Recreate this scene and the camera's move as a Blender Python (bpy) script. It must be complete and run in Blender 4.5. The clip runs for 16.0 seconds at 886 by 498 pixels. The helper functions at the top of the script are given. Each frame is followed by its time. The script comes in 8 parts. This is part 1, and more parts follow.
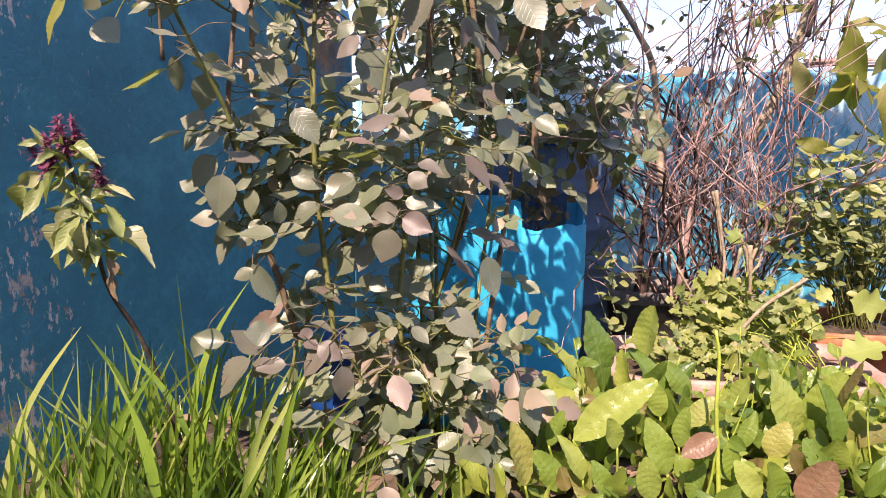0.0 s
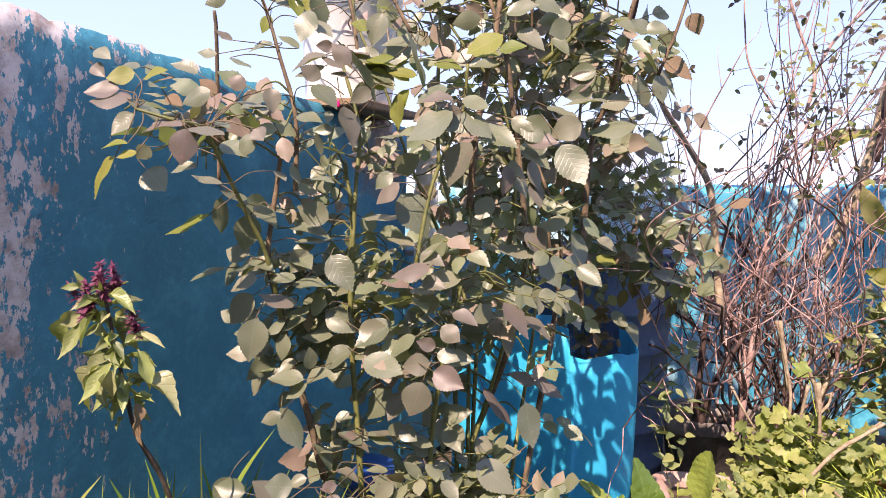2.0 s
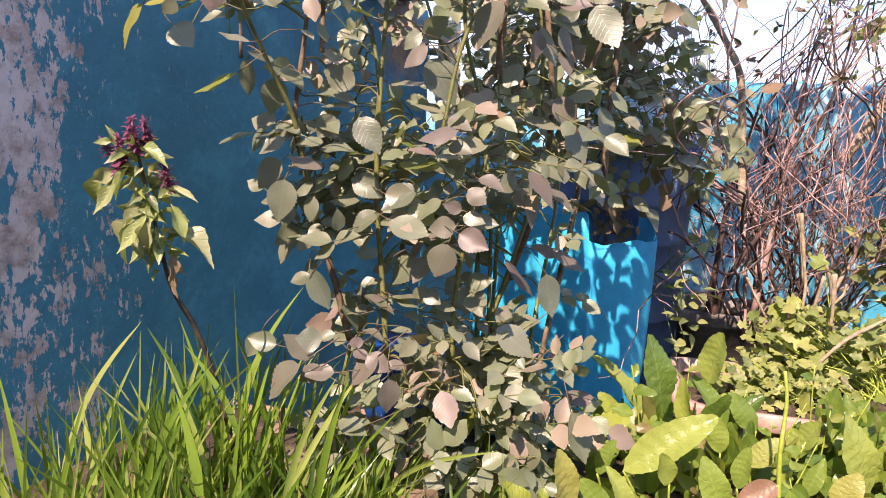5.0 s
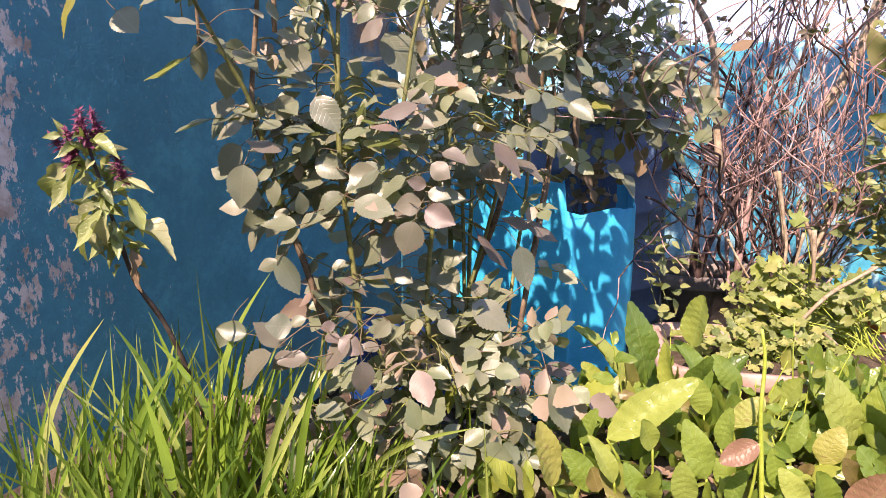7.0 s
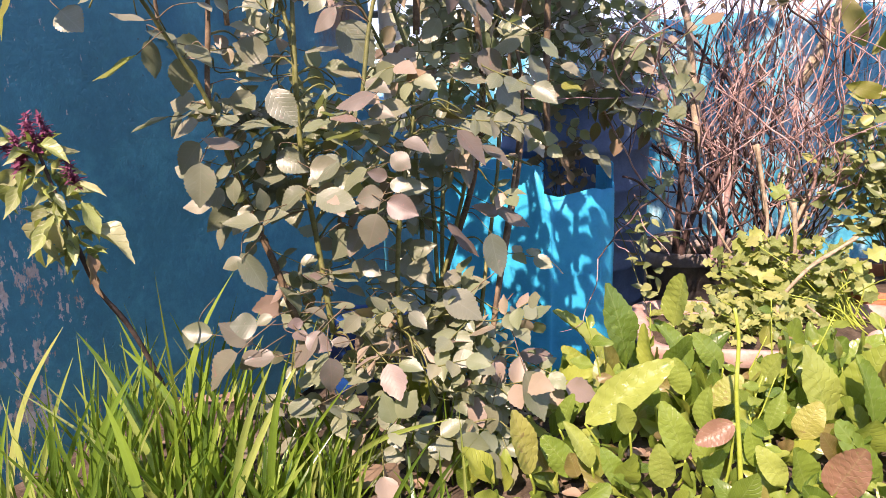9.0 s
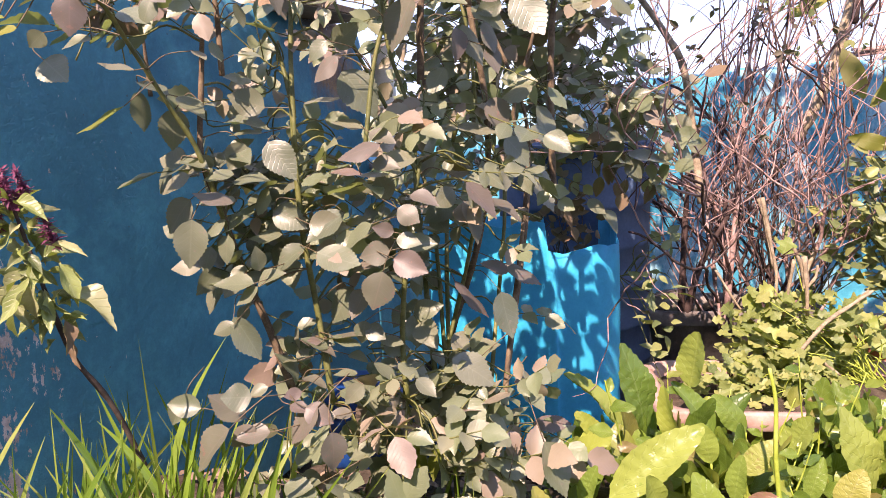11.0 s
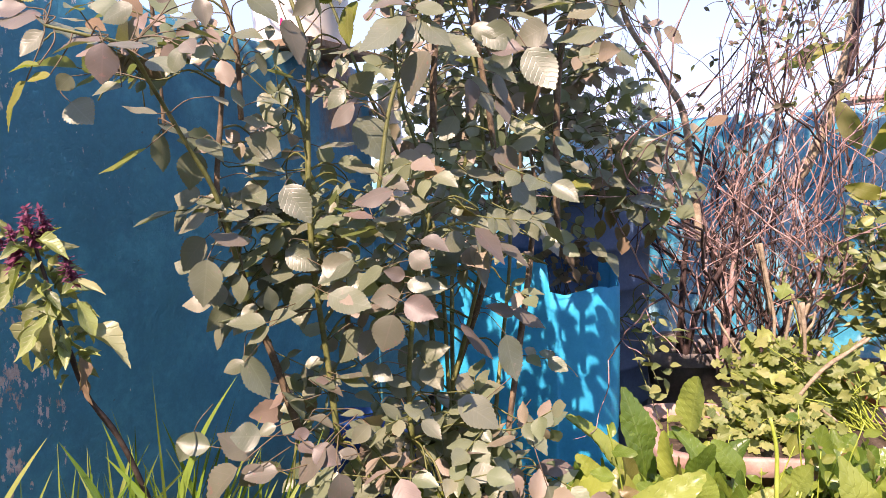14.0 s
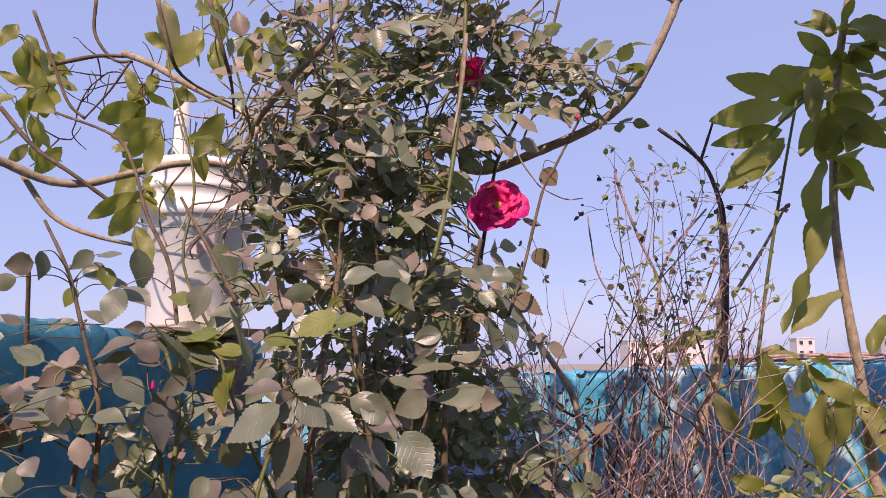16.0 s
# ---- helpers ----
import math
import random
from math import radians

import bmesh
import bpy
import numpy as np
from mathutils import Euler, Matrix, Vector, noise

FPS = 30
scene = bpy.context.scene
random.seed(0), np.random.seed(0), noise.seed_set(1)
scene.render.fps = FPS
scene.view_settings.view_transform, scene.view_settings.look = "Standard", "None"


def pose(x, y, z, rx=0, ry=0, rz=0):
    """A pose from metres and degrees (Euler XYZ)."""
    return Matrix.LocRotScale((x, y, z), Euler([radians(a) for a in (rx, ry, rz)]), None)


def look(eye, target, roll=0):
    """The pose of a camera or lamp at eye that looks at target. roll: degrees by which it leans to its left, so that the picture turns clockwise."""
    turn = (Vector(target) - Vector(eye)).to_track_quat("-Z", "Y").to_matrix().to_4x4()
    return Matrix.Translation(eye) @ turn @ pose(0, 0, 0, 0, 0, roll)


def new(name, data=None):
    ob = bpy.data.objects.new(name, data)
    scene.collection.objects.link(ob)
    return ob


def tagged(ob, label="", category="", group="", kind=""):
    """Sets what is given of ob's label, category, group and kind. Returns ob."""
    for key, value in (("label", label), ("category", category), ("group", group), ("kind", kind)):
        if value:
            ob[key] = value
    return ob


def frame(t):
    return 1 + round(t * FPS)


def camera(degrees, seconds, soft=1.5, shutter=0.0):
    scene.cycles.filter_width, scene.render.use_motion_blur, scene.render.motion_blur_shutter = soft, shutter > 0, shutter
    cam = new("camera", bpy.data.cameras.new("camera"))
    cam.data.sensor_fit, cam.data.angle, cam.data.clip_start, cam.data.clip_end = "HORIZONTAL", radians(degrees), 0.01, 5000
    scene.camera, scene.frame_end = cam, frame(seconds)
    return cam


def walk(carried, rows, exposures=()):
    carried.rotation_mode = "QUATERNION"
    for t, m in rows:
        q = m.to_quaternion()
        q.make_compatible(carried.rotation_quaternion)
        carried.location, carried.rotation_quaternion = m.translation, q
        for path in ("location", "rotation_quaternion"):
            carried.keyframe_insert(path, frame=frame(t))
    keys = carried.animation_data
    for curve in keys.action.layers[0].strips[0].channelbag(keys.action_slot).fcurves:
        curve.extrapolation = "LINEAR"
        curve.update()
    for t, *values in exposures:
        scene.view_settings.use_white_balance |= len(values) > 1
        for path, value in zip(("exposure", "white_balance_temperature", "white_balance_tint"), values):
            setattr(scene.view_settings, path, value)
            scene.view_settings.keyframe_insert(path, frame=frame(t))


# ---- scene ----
cam = camera(65.6, 16.0, 0.8)
PATH = [
    (0, (0.124, -0.156, 0.618), (-0.033, 1.797, 0.216), 0.8),
    (0.5, (0.145, -0.148, 0.647), (-0.068, 1.823, 0.381), 0.2),
    (1, (0.143, -0.143, 0.673), (-0.268, 1.807, 0.511), -0.9),
    (1.5, (0.134, -0.111, 0.686), (-0.291, 1.828, 0.441), 2.1),
    (2, (0.157, -0.106, 0.717), (-0.186, 1.857, 0.55), 2.1),
    (2.5, (0.171, -0.104, 0.719), (-0.124, 1.867, 0.543), 2.0),
    (3, (0.169, -0.104, 0.73), (-0.135, 1.865, 0.562), 2.6),
    (3.5, (0.176, -0.109, 0.733), (-0.126, 1.86, 0.549), 1.8),
    (4, (0.159, -0.134, 0.701), (-0.204, 1.819, 0.465), 2.4),
    (4.5, (0.149, -0.135, 0.675), (-0.211, 1.802, 0.326), 3.1),
    (4.7, (0.145, -0.132, 0.658), (-0.223, 1.793, 0.255), 3.3),
    (6.8, (0.167, -0.108, 0.637), (-0.152, 1.809, 0.164), 1.0),
    (7, (0.177, -0.104, 0.641), (-0.159, 1.808, 0.158), 0.0),
    (7.5, (0.215, -0.105, 0.651), (-0.102, 1.805, 0.15), -0.9),
    (8, (0.241, -0.134, 0.667), (-0.155, 1.767, 0.19), -3.4),
    (8.5, (0.229, -0.095, 0.648), (-0.099, 1.815, 0.152), -2.5),
    (9, (0.218, -0.078, 0.646), (-0.104, 1.824, 0.117), -2.3),
    (9.2, (0.214, -0.091, 0.647), (-0.159, 1.812, 0.156), -3.3),
    (11.3, (0.173, -0.007, 0.624), (-0.061, 1.957, 0.322), -2.8),
    (11.5, (0.183, -0.008, 0.63), (-0.018, 1.964, 0.362), -2.7),
    (12, (0.188, -0.008, 0.611), (-0.017, 1.952, 0.275), -2.1),
    (12.5, (0.193, -0.016, 0.635), (-0.016, 1.953, 0.354), -1.8),
    (13, (0.186, -0.034, 0.639), (-0.068, 1.932, 0.373), -2.2),
    (13.5, (0.18, -0.033, 0.638), (-0.077, 1.931, 0.359), -1.7),
    (14, (0.158, -0.033, 0.648), (-0.112, 1.93, 0.382), -1.5),
    (14.5, (0.145, -0.041, 0.677), (-0.114, 1.93, 0.462), -0.6),
    (15, (0.159, -0.055, 0.719), (-0.051, 1.932, 0.621), -0.2),
    (15.5, (0.182, -0.059, 0.823), (0.061, 1.935, 0.917), -0.4),
    (16, (0.208, -0.014, 0.907), (0.196, 1.966, 1.19), -0.4),
]
EXPOSURES = [(0, 0.95, 7700, 27), (1.2, 0.9, 7700, 27), (2.0, 0.9, 7700, 27), (2.5, 0.78, 7700, 28), (3.8, 0.74, 7700, 28), (4.5, 0.97, 7700, 27), (4.7, 0.99, 7700, 27), (7, 1.13, 7750, 29), (9.2, 1.17, 7750, 29), (11.5, 1.1, 7800, 31), (12.6, 1.06, 7800, 31), (14.2, 1.0, 7700, 29), (14.6, 0.95, 7700, 29), (15, 0.75, 7700, 30), (15.5, 0.38, 7700, 33), (16, 0.04, 7600, 35)]
walk(cam, [(t, look(eye, target, roll)) for t, eye, target, roll in PATH], EXPOSURES)

# ---- light ----
SUN_EL, SUN_AZ = 50.0, 194.0          # degrees; azimuth clockwise from +y
world = bpy.data.worlds.new("world")
scene.world = world
world.use_nodes = True
wn, wl = world.node_tree.nodes, world.node_tree.links
sky = wn.new("ShaderNodeTexSky")
sky.sky_type = 'NISHITA'
sky.sun_disc = False
sky.sun_elevation = radians(SUN_EL)
sky.sun_rotation = radians(SUN_AZ)
sky.dust_density = 0.4
sky.air_density = 1.0
sky.ozone_density = 3.0
wn["Background"].inputs[1].default_value = 0.1
wl.new(sky.outputs[0], wn["Background"].inputs[0])
haze = wn.new("ShaderNodeBackground")          # even winter haze over the whole sky
haze.inputs[0].default_value = (0.31, 0.47, 0.87, 1)
haze.inputs[1].default_value = 1.36
veil = wn.new("ShaderNodeMixShader")
veil.inputs[0].default_value = 0.62
wl.new(wn["Background"].outputs[0], veil.inputs[1])
wl.new(haze.outputs[0], veil.inputs[2])
wl.new(veil.outputs[0], wn["World Output"].inputs[0])
sun_way = Vector((math.sin(radians(SUN_AZ)) * math.cos(radians(SUN_EL)), math.cos(radians(SUN_AZ)) * math.cos(radians(SUN_EL)), math.sin(radians(SUN_EL))))
sun_data = bpy.data.lights.new("sun", 'SUN')
sun_data.energy = 5.0
sun_data.angle = radians(0.53)
sun_data.color = (1.0, 0.905, 0.81)
sun = new("sun", sun_data)
sun.matrix_world = look(sun_way * 20, (0, 0, 0))


# ---- materials ----
def shader(name, rough=0.6, metal=0.0, spec=0.5):
    m = bpy.data.materials.new(name)
    m.use_nodes = True
    nt = m.node_tree
    b = nt.nodes["Principled BSDF"]
    b.inputs["Roughness"].default_value = rough
    b.inputs["Metallic"].default_value = metal
    b.inputs["Specular IOR Level"].default_value = spec
    return m, nt, b


def node(nt, kind, **kw):
    n = nt.nodes.new(kind)
    for k, v in kw.items():
        n.inputs[k].default_value = v
    return n


def noise_tex(nt, scale, detail=5.0, rough=0.6, vec=None):
    n = node(nt, "ShaderNodeTexNoise", Scale=scale, Detail=detail, Roughness=rough)
    if vec is not None:
        nt.links.new(vec, n.inputs["Vector"])
    return n.outputs["Fac"]


def ramp(nt, fac, stops):
    r = nt.nodes.new("ShaderNodeValToRGB")
    e = r.color_ramp.elements
    while len(e) < len(stops):
        e.new(0.5)
    for el, (p, c) in zip(e, stops):
        el.position = p
        el.color = (*c, 1) if len(c) == 3 else c
    nt.links.new(fac, r.inputs[0])
    return r.outputs[0]


def mixc(nt, fac, a, b, mode='MIX'):
    n = nt.nodes.new("ShaderNodeMix")
    n.data_type = 'RGBA'
    n.blend_type = mode
    for sock, v in ((n.inputs[0], fac), (n.inputs[6], a), (n.inputs[7], b)):
        if hasattr(v, "links"):
            nt.links.new(v, sock)
        elif isinstance(v, (int, float)):
            sock.default_value = v
        else:
            sock.default_value = (*v, 1)
    return n.outputs[2]


def maths(nt, op, a, b=0.0, clamp=False):
    n = nt.nodes.new("ShaderNodeMath")
    n.operation = op
    n.use_clamp = clamp
    for sock, v in ((n.inputs[0], a), (n.inputs[1], b)):
        if hasattr(v, "links"):
            nt.links.new(v, sock)
        else:
            sock.default_value = v
    return n.outputs[0]


def bump(nt, bsdf, height, strength=0.3, dist=0.01):
    n = node(nt, "ShaderNodeBump", Strength=strength, Distance=dist)
    nt.links.new(height, n.inputs["Height"])
    nt.links.new(n.outputs[0], bsdf.inputs["Normal"])


def place_vec(nt):
    return nt.nodes.new("ShaderNodeTexCoord").outputs["Object"]


def rough_mat(name, dark, mid, light, scale=30.0, fine=220.0, rough=0.8, relief=0.4, dist=0.004, spec=0.4):
    """Plain matter with grain at two scales."""
    m, nt, b = shader(name, rough, 0.0, spec)
    v = place_vec(nt)
    big, small = noise_tex(nt, scale, 6, 0.65, v), noise_tex(nt, fine, 4, 0.7, v)
    both = maths(nt, 'ADD', maths(nt, 'MULTIPLY', big, 0.7), maths(nt, 'MULTIPLY', small, 0.3))
    nt.links.new(ramp(nt, both, ((0.33, dark), (0.5, mid), (0.67, light))), b.inputs["Base Color"])
    bump(nt, b, both, relief, dist)
    return m


def leaf_mat(name, tones, rough=0.5, dust=0.0, rib=(0.3, 0.33, 0.2), glow=0.25, veins=9.0, spec=0.5, blotch=None, island=False, vein_mix=0.32, relief=0.22, grain=3.2, groove=-0.6, sharp=9.0, wander=0.06):
    """A leaf: tone by leaf, ribs from its own length and width, light coming through."""
    m, nt, b = shader(name, rough, 0.0, spec)
    uv = nt.nodes.new("ShaderNodeUVMap")
    sep = nt.nodes.new("ShaderNodeSeparateXYZ")
    nt.links.new(uv.outputs[0], sep.inputs[0])
    u, v = sep.outputs[0], sep.outputs[1]
    if island:
        rnd = nt.nodes.new("ShaderNodeNewGeometry").outputs["Random Per Island"]
    else:
        rnd = nt.nodes.new("ShaderNodeObjectInfo").outputs["Random"]
    k = len(tones) - 1
    tone = ramp(nt, rnd, tuple((i / max(k, 1), c) for i, c in enumerate(tones)))
    off = maths(nt, 'ABSOLUTE', maths(nt, 'SUBTRACT', u, 0.5))
    bent = maths(nt, 'MULTIPLY', maths(nt, 'SUBTRACT', noise_tex(nt, 6.0, 3, 0.6, uv.outputs[0]), 0.5), wander)
    side = maths(nt, 'FRACT', maths(nt, 'MULTIPLY', maths(nt, 'ADD', bent, maths(nt, 'SUBTRACT', v, maths(nt, 'MULTIPLY', off, 0.55))), veins))
    line = maths(nt, 'SUBTRACT', 1.0, maths(nt, 'MULTIPLY', maths(nt, 'ABSOLUTE', maths(nt, 'SUBTRACT', side, 0.5)), sharp), True)
    mid = maths(nt, 'SUBTRACT', 1.0, maths(nt, 'MULTIPLY', off, 32.0), True)
    ribs = maths(nt, 'MAXIMUM', maths(nt, 'MULTIPLY', line, 0.5), mid)
    coord = nt.nodes.new("ShaderNodeTexCoord").outputs["Object"]
    shift = nt.nodes.new("ShaderNodeVectorMath")
    nt.links.new(coord, shift.inputs[0])
    comb = nt.nodes.new("ShaderNodeCombineXYZ")
    nt.links.new(maths(nt, 'MULTIPLY', rnd, 37.0), comb.inputs[0])
    nt.links.new(comb.outputs[0], shift.inputs[1])
    mott = noise_tex(nt, 60.0 if island else grain, 5, 0.65, shift.outputs[0])
    col = mixc(nt, maths(nt, 'MULTIPLY', mott, 0.4), tone, tuple(0.5 * x for x in tones[0]))
    if blotch:
        spots = maths(nt, 'GREATER_THAN', noise_tex(nt, 140.0 if island else 7.0, 3, 0.5, shift.outputs[0]), 0.66)
        col = mixc(nt, maths(nt, 'MULTIPLY', spots, 0.7), col, blotch)
    col = mixc(nt, maths(nt, 'MULTIPLY', ribs, vein_mix), col, rib)
    if dust:
        dn = maths(nt, 'ADD', maths(nt, 'MULTIPLY', noise_tex(nt, 90.0 if island else 5.0, 5, 0.75, shift.outputs[0]), 0.6), maths(nt, 'MULTIPLY', noise_tex(nt, 700.0 if island else 34.0, 3, 0.7, shift.outputs[0]), 0.4))
        col = mixc(nt, maths(nt, 'ADD', maths(nt, 'MULTIPLY', dn, 0.5 * dust), 0.45 * dust), col, (0.4, 0.39, 0.32))
    nt.links.new(col, b.inputs["Base Color"])
    bump(nt, b, maths(nt, 'ADD', maths(nt, 'MULTIPLY', line, groove), maths(nt, 'MULTIPLY', mott, 0.4 if groove else 1.0)), relief, 0.002 if island else 0.006 if groove else 0.008)
    tr = nt.nodes.new("ShaderNodeBsdfTranslucent")
    warm = mixc(nt, 0.6, col, (0.32, 0.42, 0.03))
    nt.links.new(warm, tr.inputs[0])
    mx = node(nt, "ShaderNodeMixShader", Fac=glow)
    nt.links.new(b.outputs[0], mx.inputs[1])
    nt.links.new(tr.outputs[0], mx.inputs[2])
    nt.links.new(mx.outputs[0], nt.nodes["Material Output"].inputs[0])
    return m


def paint_wall(name, blue, deep, plaster, peel_from, peel_to, axis, base=0.56, stain=False, chalk_dapple=None):
    """Blue distemper on plaster, flaking where the wall is weathered."""
    m, nt, b = shader(name, 0.62, 0.0, 0.45)
    v = place_vec(nt)
    sep = nt.nodes.new("ShaderNodeSeparateXYZ")
    nt.links.new(v, sep.inputs[0])
    n1 = noise_tex(nt, 4.2, 8, 0.62, v)
    st = nt.nodes.new("ShaderNodeMapping")
    st.inputs["Scale"].default_value = (1.0, 1.0, 0.45)
    nt.links.new(v, st.inputs[0])
    n2 = noise_tex(nt, 17.0, 9, 0.72, st.outputs[0])
    n3 = noise_tex(nt, 75.0, 5, 0.7, st.outputs[0])
    both = maths(nt, 'ADD', maths(nt, 'ADD', maths(nt, 'MULTIPLY', n1, 0.30), maths(nt, 'MULTIPLY', n2, 0.40)), maths(nt, 'MULTIPLY', n3, 0.30))
    rng = nt.nodes.new("ShaderNodeMapRange")
    nt.links.new(sep.outputs[axis], rng.inputs[0])
    rng.inputs[1].default_value, rng.inputs[2].default_value = peel_from, peel_to
    rng.inputs[3].default_value, rng.inputs[4].default_value = -0.02, 0.13
    lim = maths(nt, 'ADD', rng.outputs[0], base)
    if stain:
        rim = maths(nt, 'SUBTRACT', sep.outputs[2], maths(nt, 'SUBTRACT', 0.995, maths(nt, 'MULTIPLY', sep.outputs[1], 0.0545)))
        lim = maths(nt, 'SUBTRACT', lim, maths(nt, 'MULTIPLY', maths(nt, 'MAXIMUM', rim, 0.0), 1.15))
        low = maths(nt, 'MULTIPLY', maths(nt, 'SUBTRACT', 0.72, sep.outputs[2]), 0.03)
        lim = maths(nt, 'ADD', lim, maths(nt, 'MAXIMUM', low, 0.0))
    peel = maths(nt, 'MULTIPLY', maths(nt, 'SUBTRACT', both, lim), 130.0, True)
    tone = ramp(nt, maths(nt, 'ADD', maths(nt, 'MULTIPLY', noise_tex(nt, 5.0, 7, 0.7, v), 0.6), maths(nt, 'MULTIPLY', noise_tex(nt, 45.0, 6, 0.75, v), 0.4)), ((0.36, tuple(0.8 * c for c in deep)), (0.5, deep), (0.66, blue)))
    # Chalky faded patches, whitened to strengthen the sun dapples in the paint.
    if chalk_dapple:
        worn = maths(nt, 'MULTIPLY', maths(nt, 'SUBTRACT', maths(nt, 'ADD', maths(nt, 'MULTIPLY', noise_tex(nt, 2.6, 6, 0.6, st.outputs[0]), 0.6), maths(nt, 'MULTIPLY', n2, 0.4)), 0.465), 14.0, True)
        tone = mixc(nt, maths(nt, 'MULTIPLY', worn, 0.72), tone, chalk_dapple)
    fine = noise_tex(nt, 120.0, 5, 0.7, v)
    tone = mixc(nt, maths(nt, 'MULTIPLY', fine, 0.25), tone, tuple(0.6 * c for c in deep))
    spots = maths(nt, 'GREATER_THAN', noise_tex(nt, 48.0, 3, 0.6, v), 0.73)
    tone = mixc(nt, maths(nt, 'MULTIPLY', spots, 0.5), tone, (0.05, 0.05, 0.05))
    if stain:
        yr = maths(nt, 'MULTIPLY', maths(nt, 'SUBTRACT', 0.13, maths(nt, 'ABSOLUTE', maths(nt, 'SUBTRACT', sep.outputs[1], 2.05))), 12.0)
        zr = maths(nt, 'MULTIPLY', maths(nt, 'SUBTRACT', sep.outputs[2], 0.66), 9.0)
        area = maths(nt, 'ADD', maths(nt, 'MINIMUM', yr, zr), maths(nt, 'MULTIPLY', maths(nt, 'SUBTRACT', n2, 0.5), 3.0), True)
        rusty = ramp(nt, noise_tex(nt, 13.0, 6, 0.7, v), ((0.35, (0.1, 0.06, 0.04)), (0.52, (0.22, 0.13, 0.08)), (0.66, (0.45, 0.22, 0.07))))
        tone = mixc(nt, area, tone, rusty)
    pl = ramp(nt, noise_tex(nt, 20.0, 6, 0.7, v), ((0.36, (0.26, 0.215, 0.2)), (0.46, (0.4, 0.36, 0.36)), (0.54, plaster), (0.68, tuple(1.12 * c for c in plaster))))
    nt.links.new(mixc(nt, peel, tone, pl), b.inputs["Base Color"])
    h = maths(nt, 'ADD', maths(nt, 'MULTIPLY', peel, -0.6), maths(nt, 'ADD', maths(nt, 'MULTIPLY', noise_tex(nt, 24.0, 5, 0.6, v), 0.9), maths(nt, 'MULTIPLY', fine, 0.3)))
    h = maths(nt, 'ADD', h, maths(nt, 'MULTIPLY', spots, 0.7))
    flaky = maths(nt, 'MULTIPLY', maths(nt, 'SUBTRACT', noise_tex(nt, 7.0, 4, 0.6, v), 0.5), 7.0, True)
    pits = maths(nt, 'MULTIPLY', maths(nt, 'SUBTRACT', noise_tex(nt, 85.0, 4, 0.65, v), 0.56), 9.0, True)
    h = maths(nt, 'SUBTRACT', h, maths(nt, 'MULTIPLY', maths(nt, 'MULTIPLY', pits, flaky), 0.55))
    bump(nt, b, h, 0.36, 0.01)
    return m


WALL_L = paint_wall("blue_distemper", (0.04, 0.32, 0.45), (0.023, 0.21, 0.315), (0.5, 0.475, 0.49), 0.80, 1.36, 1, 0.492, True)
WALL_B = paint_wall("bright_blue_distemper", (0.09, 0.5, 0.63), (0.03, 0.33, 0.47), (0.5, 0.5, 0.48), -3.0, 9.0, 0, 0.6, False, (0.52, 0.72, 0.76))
SCREEN_PLASTER = rough_mat("weathered_plaster", (0.2, 0.17, 0.15), (0.3, 0.26, 0.23), (0.36, 0.33, 0.3), 2, 40, 0.9, 0.4, 0.01)
SOIL = rough_mat("soil", (0.03, 0.022, 0.016), (0.075, 0.055, 0.04), (0.15, 0.115, 0.085), 22, 160, 0.95, 0.9, 0.012, 0.2)
EARTH = rough_mat("dusty_earth", (0.2, 0.17, 0.14), (0.3, 0.26, 0.22), (0.4, 0.36, 0.31), 3, 60, 0.95, 0.5, 0.02, 0.2)
TERRACOTTA = rough_mat("terracotta", (0.30, 0.10, 0.05), (0.46, 0.17, 0.085), (0.56, 0.26, 0.15), 18, 150, 0.8, 0.25, 0.003)
PINK_POT = rough_mat("faded_pink_plastic", (0.28, 0.16, 0.13), (0.42, 0.27, 0.23), (0.54, 0.4, 0.35), 9, 90, 0.6, 0.2, 0.002)
CAN_BLUE = rough_mat("sky_blue_plastic", (0.002, 0.31, 0.54), (0.004, 0.4, 0.66), (0.012, 0.47, 0.73), 7, 120, 0.5, 0.15, 0.003, 0.2)
DRUM_BLUE = rough_mat("dull_indigo_plastic", (0.045, 0.08, 0.15), (0.07, 0.12, 0.21), (0.1, 0.16, 0.27), 9, 130, 0.55, 0.15, 0.003)
NAVY = rough_mat("navy_plastic", (0.004, 0.03, 0.12), (0.006, 0.05, 0.2), (0.01, 0.07, 0.26), 9, 110, 0.4, 0.15, 0.003)
BUCKET_WHITE = rough_mat("white_bucket_plastic", (0.8, 0.8, 0.78), (0.88, 0.88, 0.87), (0.92, 0.92, 0.91), 6, 70, 0.45, 0.1, 0.002)
PIPE_WHITE = rough_mat("white_pvc", (0.55, 0.53, 0.48), (0.72, 0.70, 0.66), (0.8, 0.79, 0.76), 12, 90, 0.5, 0.15, 0.002)
WOOD = rough_mat("weathered_board", (0.16, 0.10, 0.06), (0.28, 0.19, 0.12), (0.4, 0.29, 0.2), 16, 140, 0.85, 0.5, 0.004)
WIRE = rough_mat("grey_wire", (0.12, 0.12, 0.13), (0.2, 0.2, 0.21), (0.3, 0.3, 0.3), 30, 200, 0.5, 0.2, 0.001)
RED_PRINT = rough_mat("faded_red_print", (0.6, 0.36, 0.33), (0.74, 0.58, 0.55), (0.84, 0.8, 0.78), 25, 120, 0.6, 0.1, 0.001)
CANE_GREEN = rough_mat("green_cane", (0.055, 0.065, 0.02), (0.125, 0.135, 0.04), (0.22, 0.21, 0.08), 26, 200, 0.55, 0.35, 0.002)
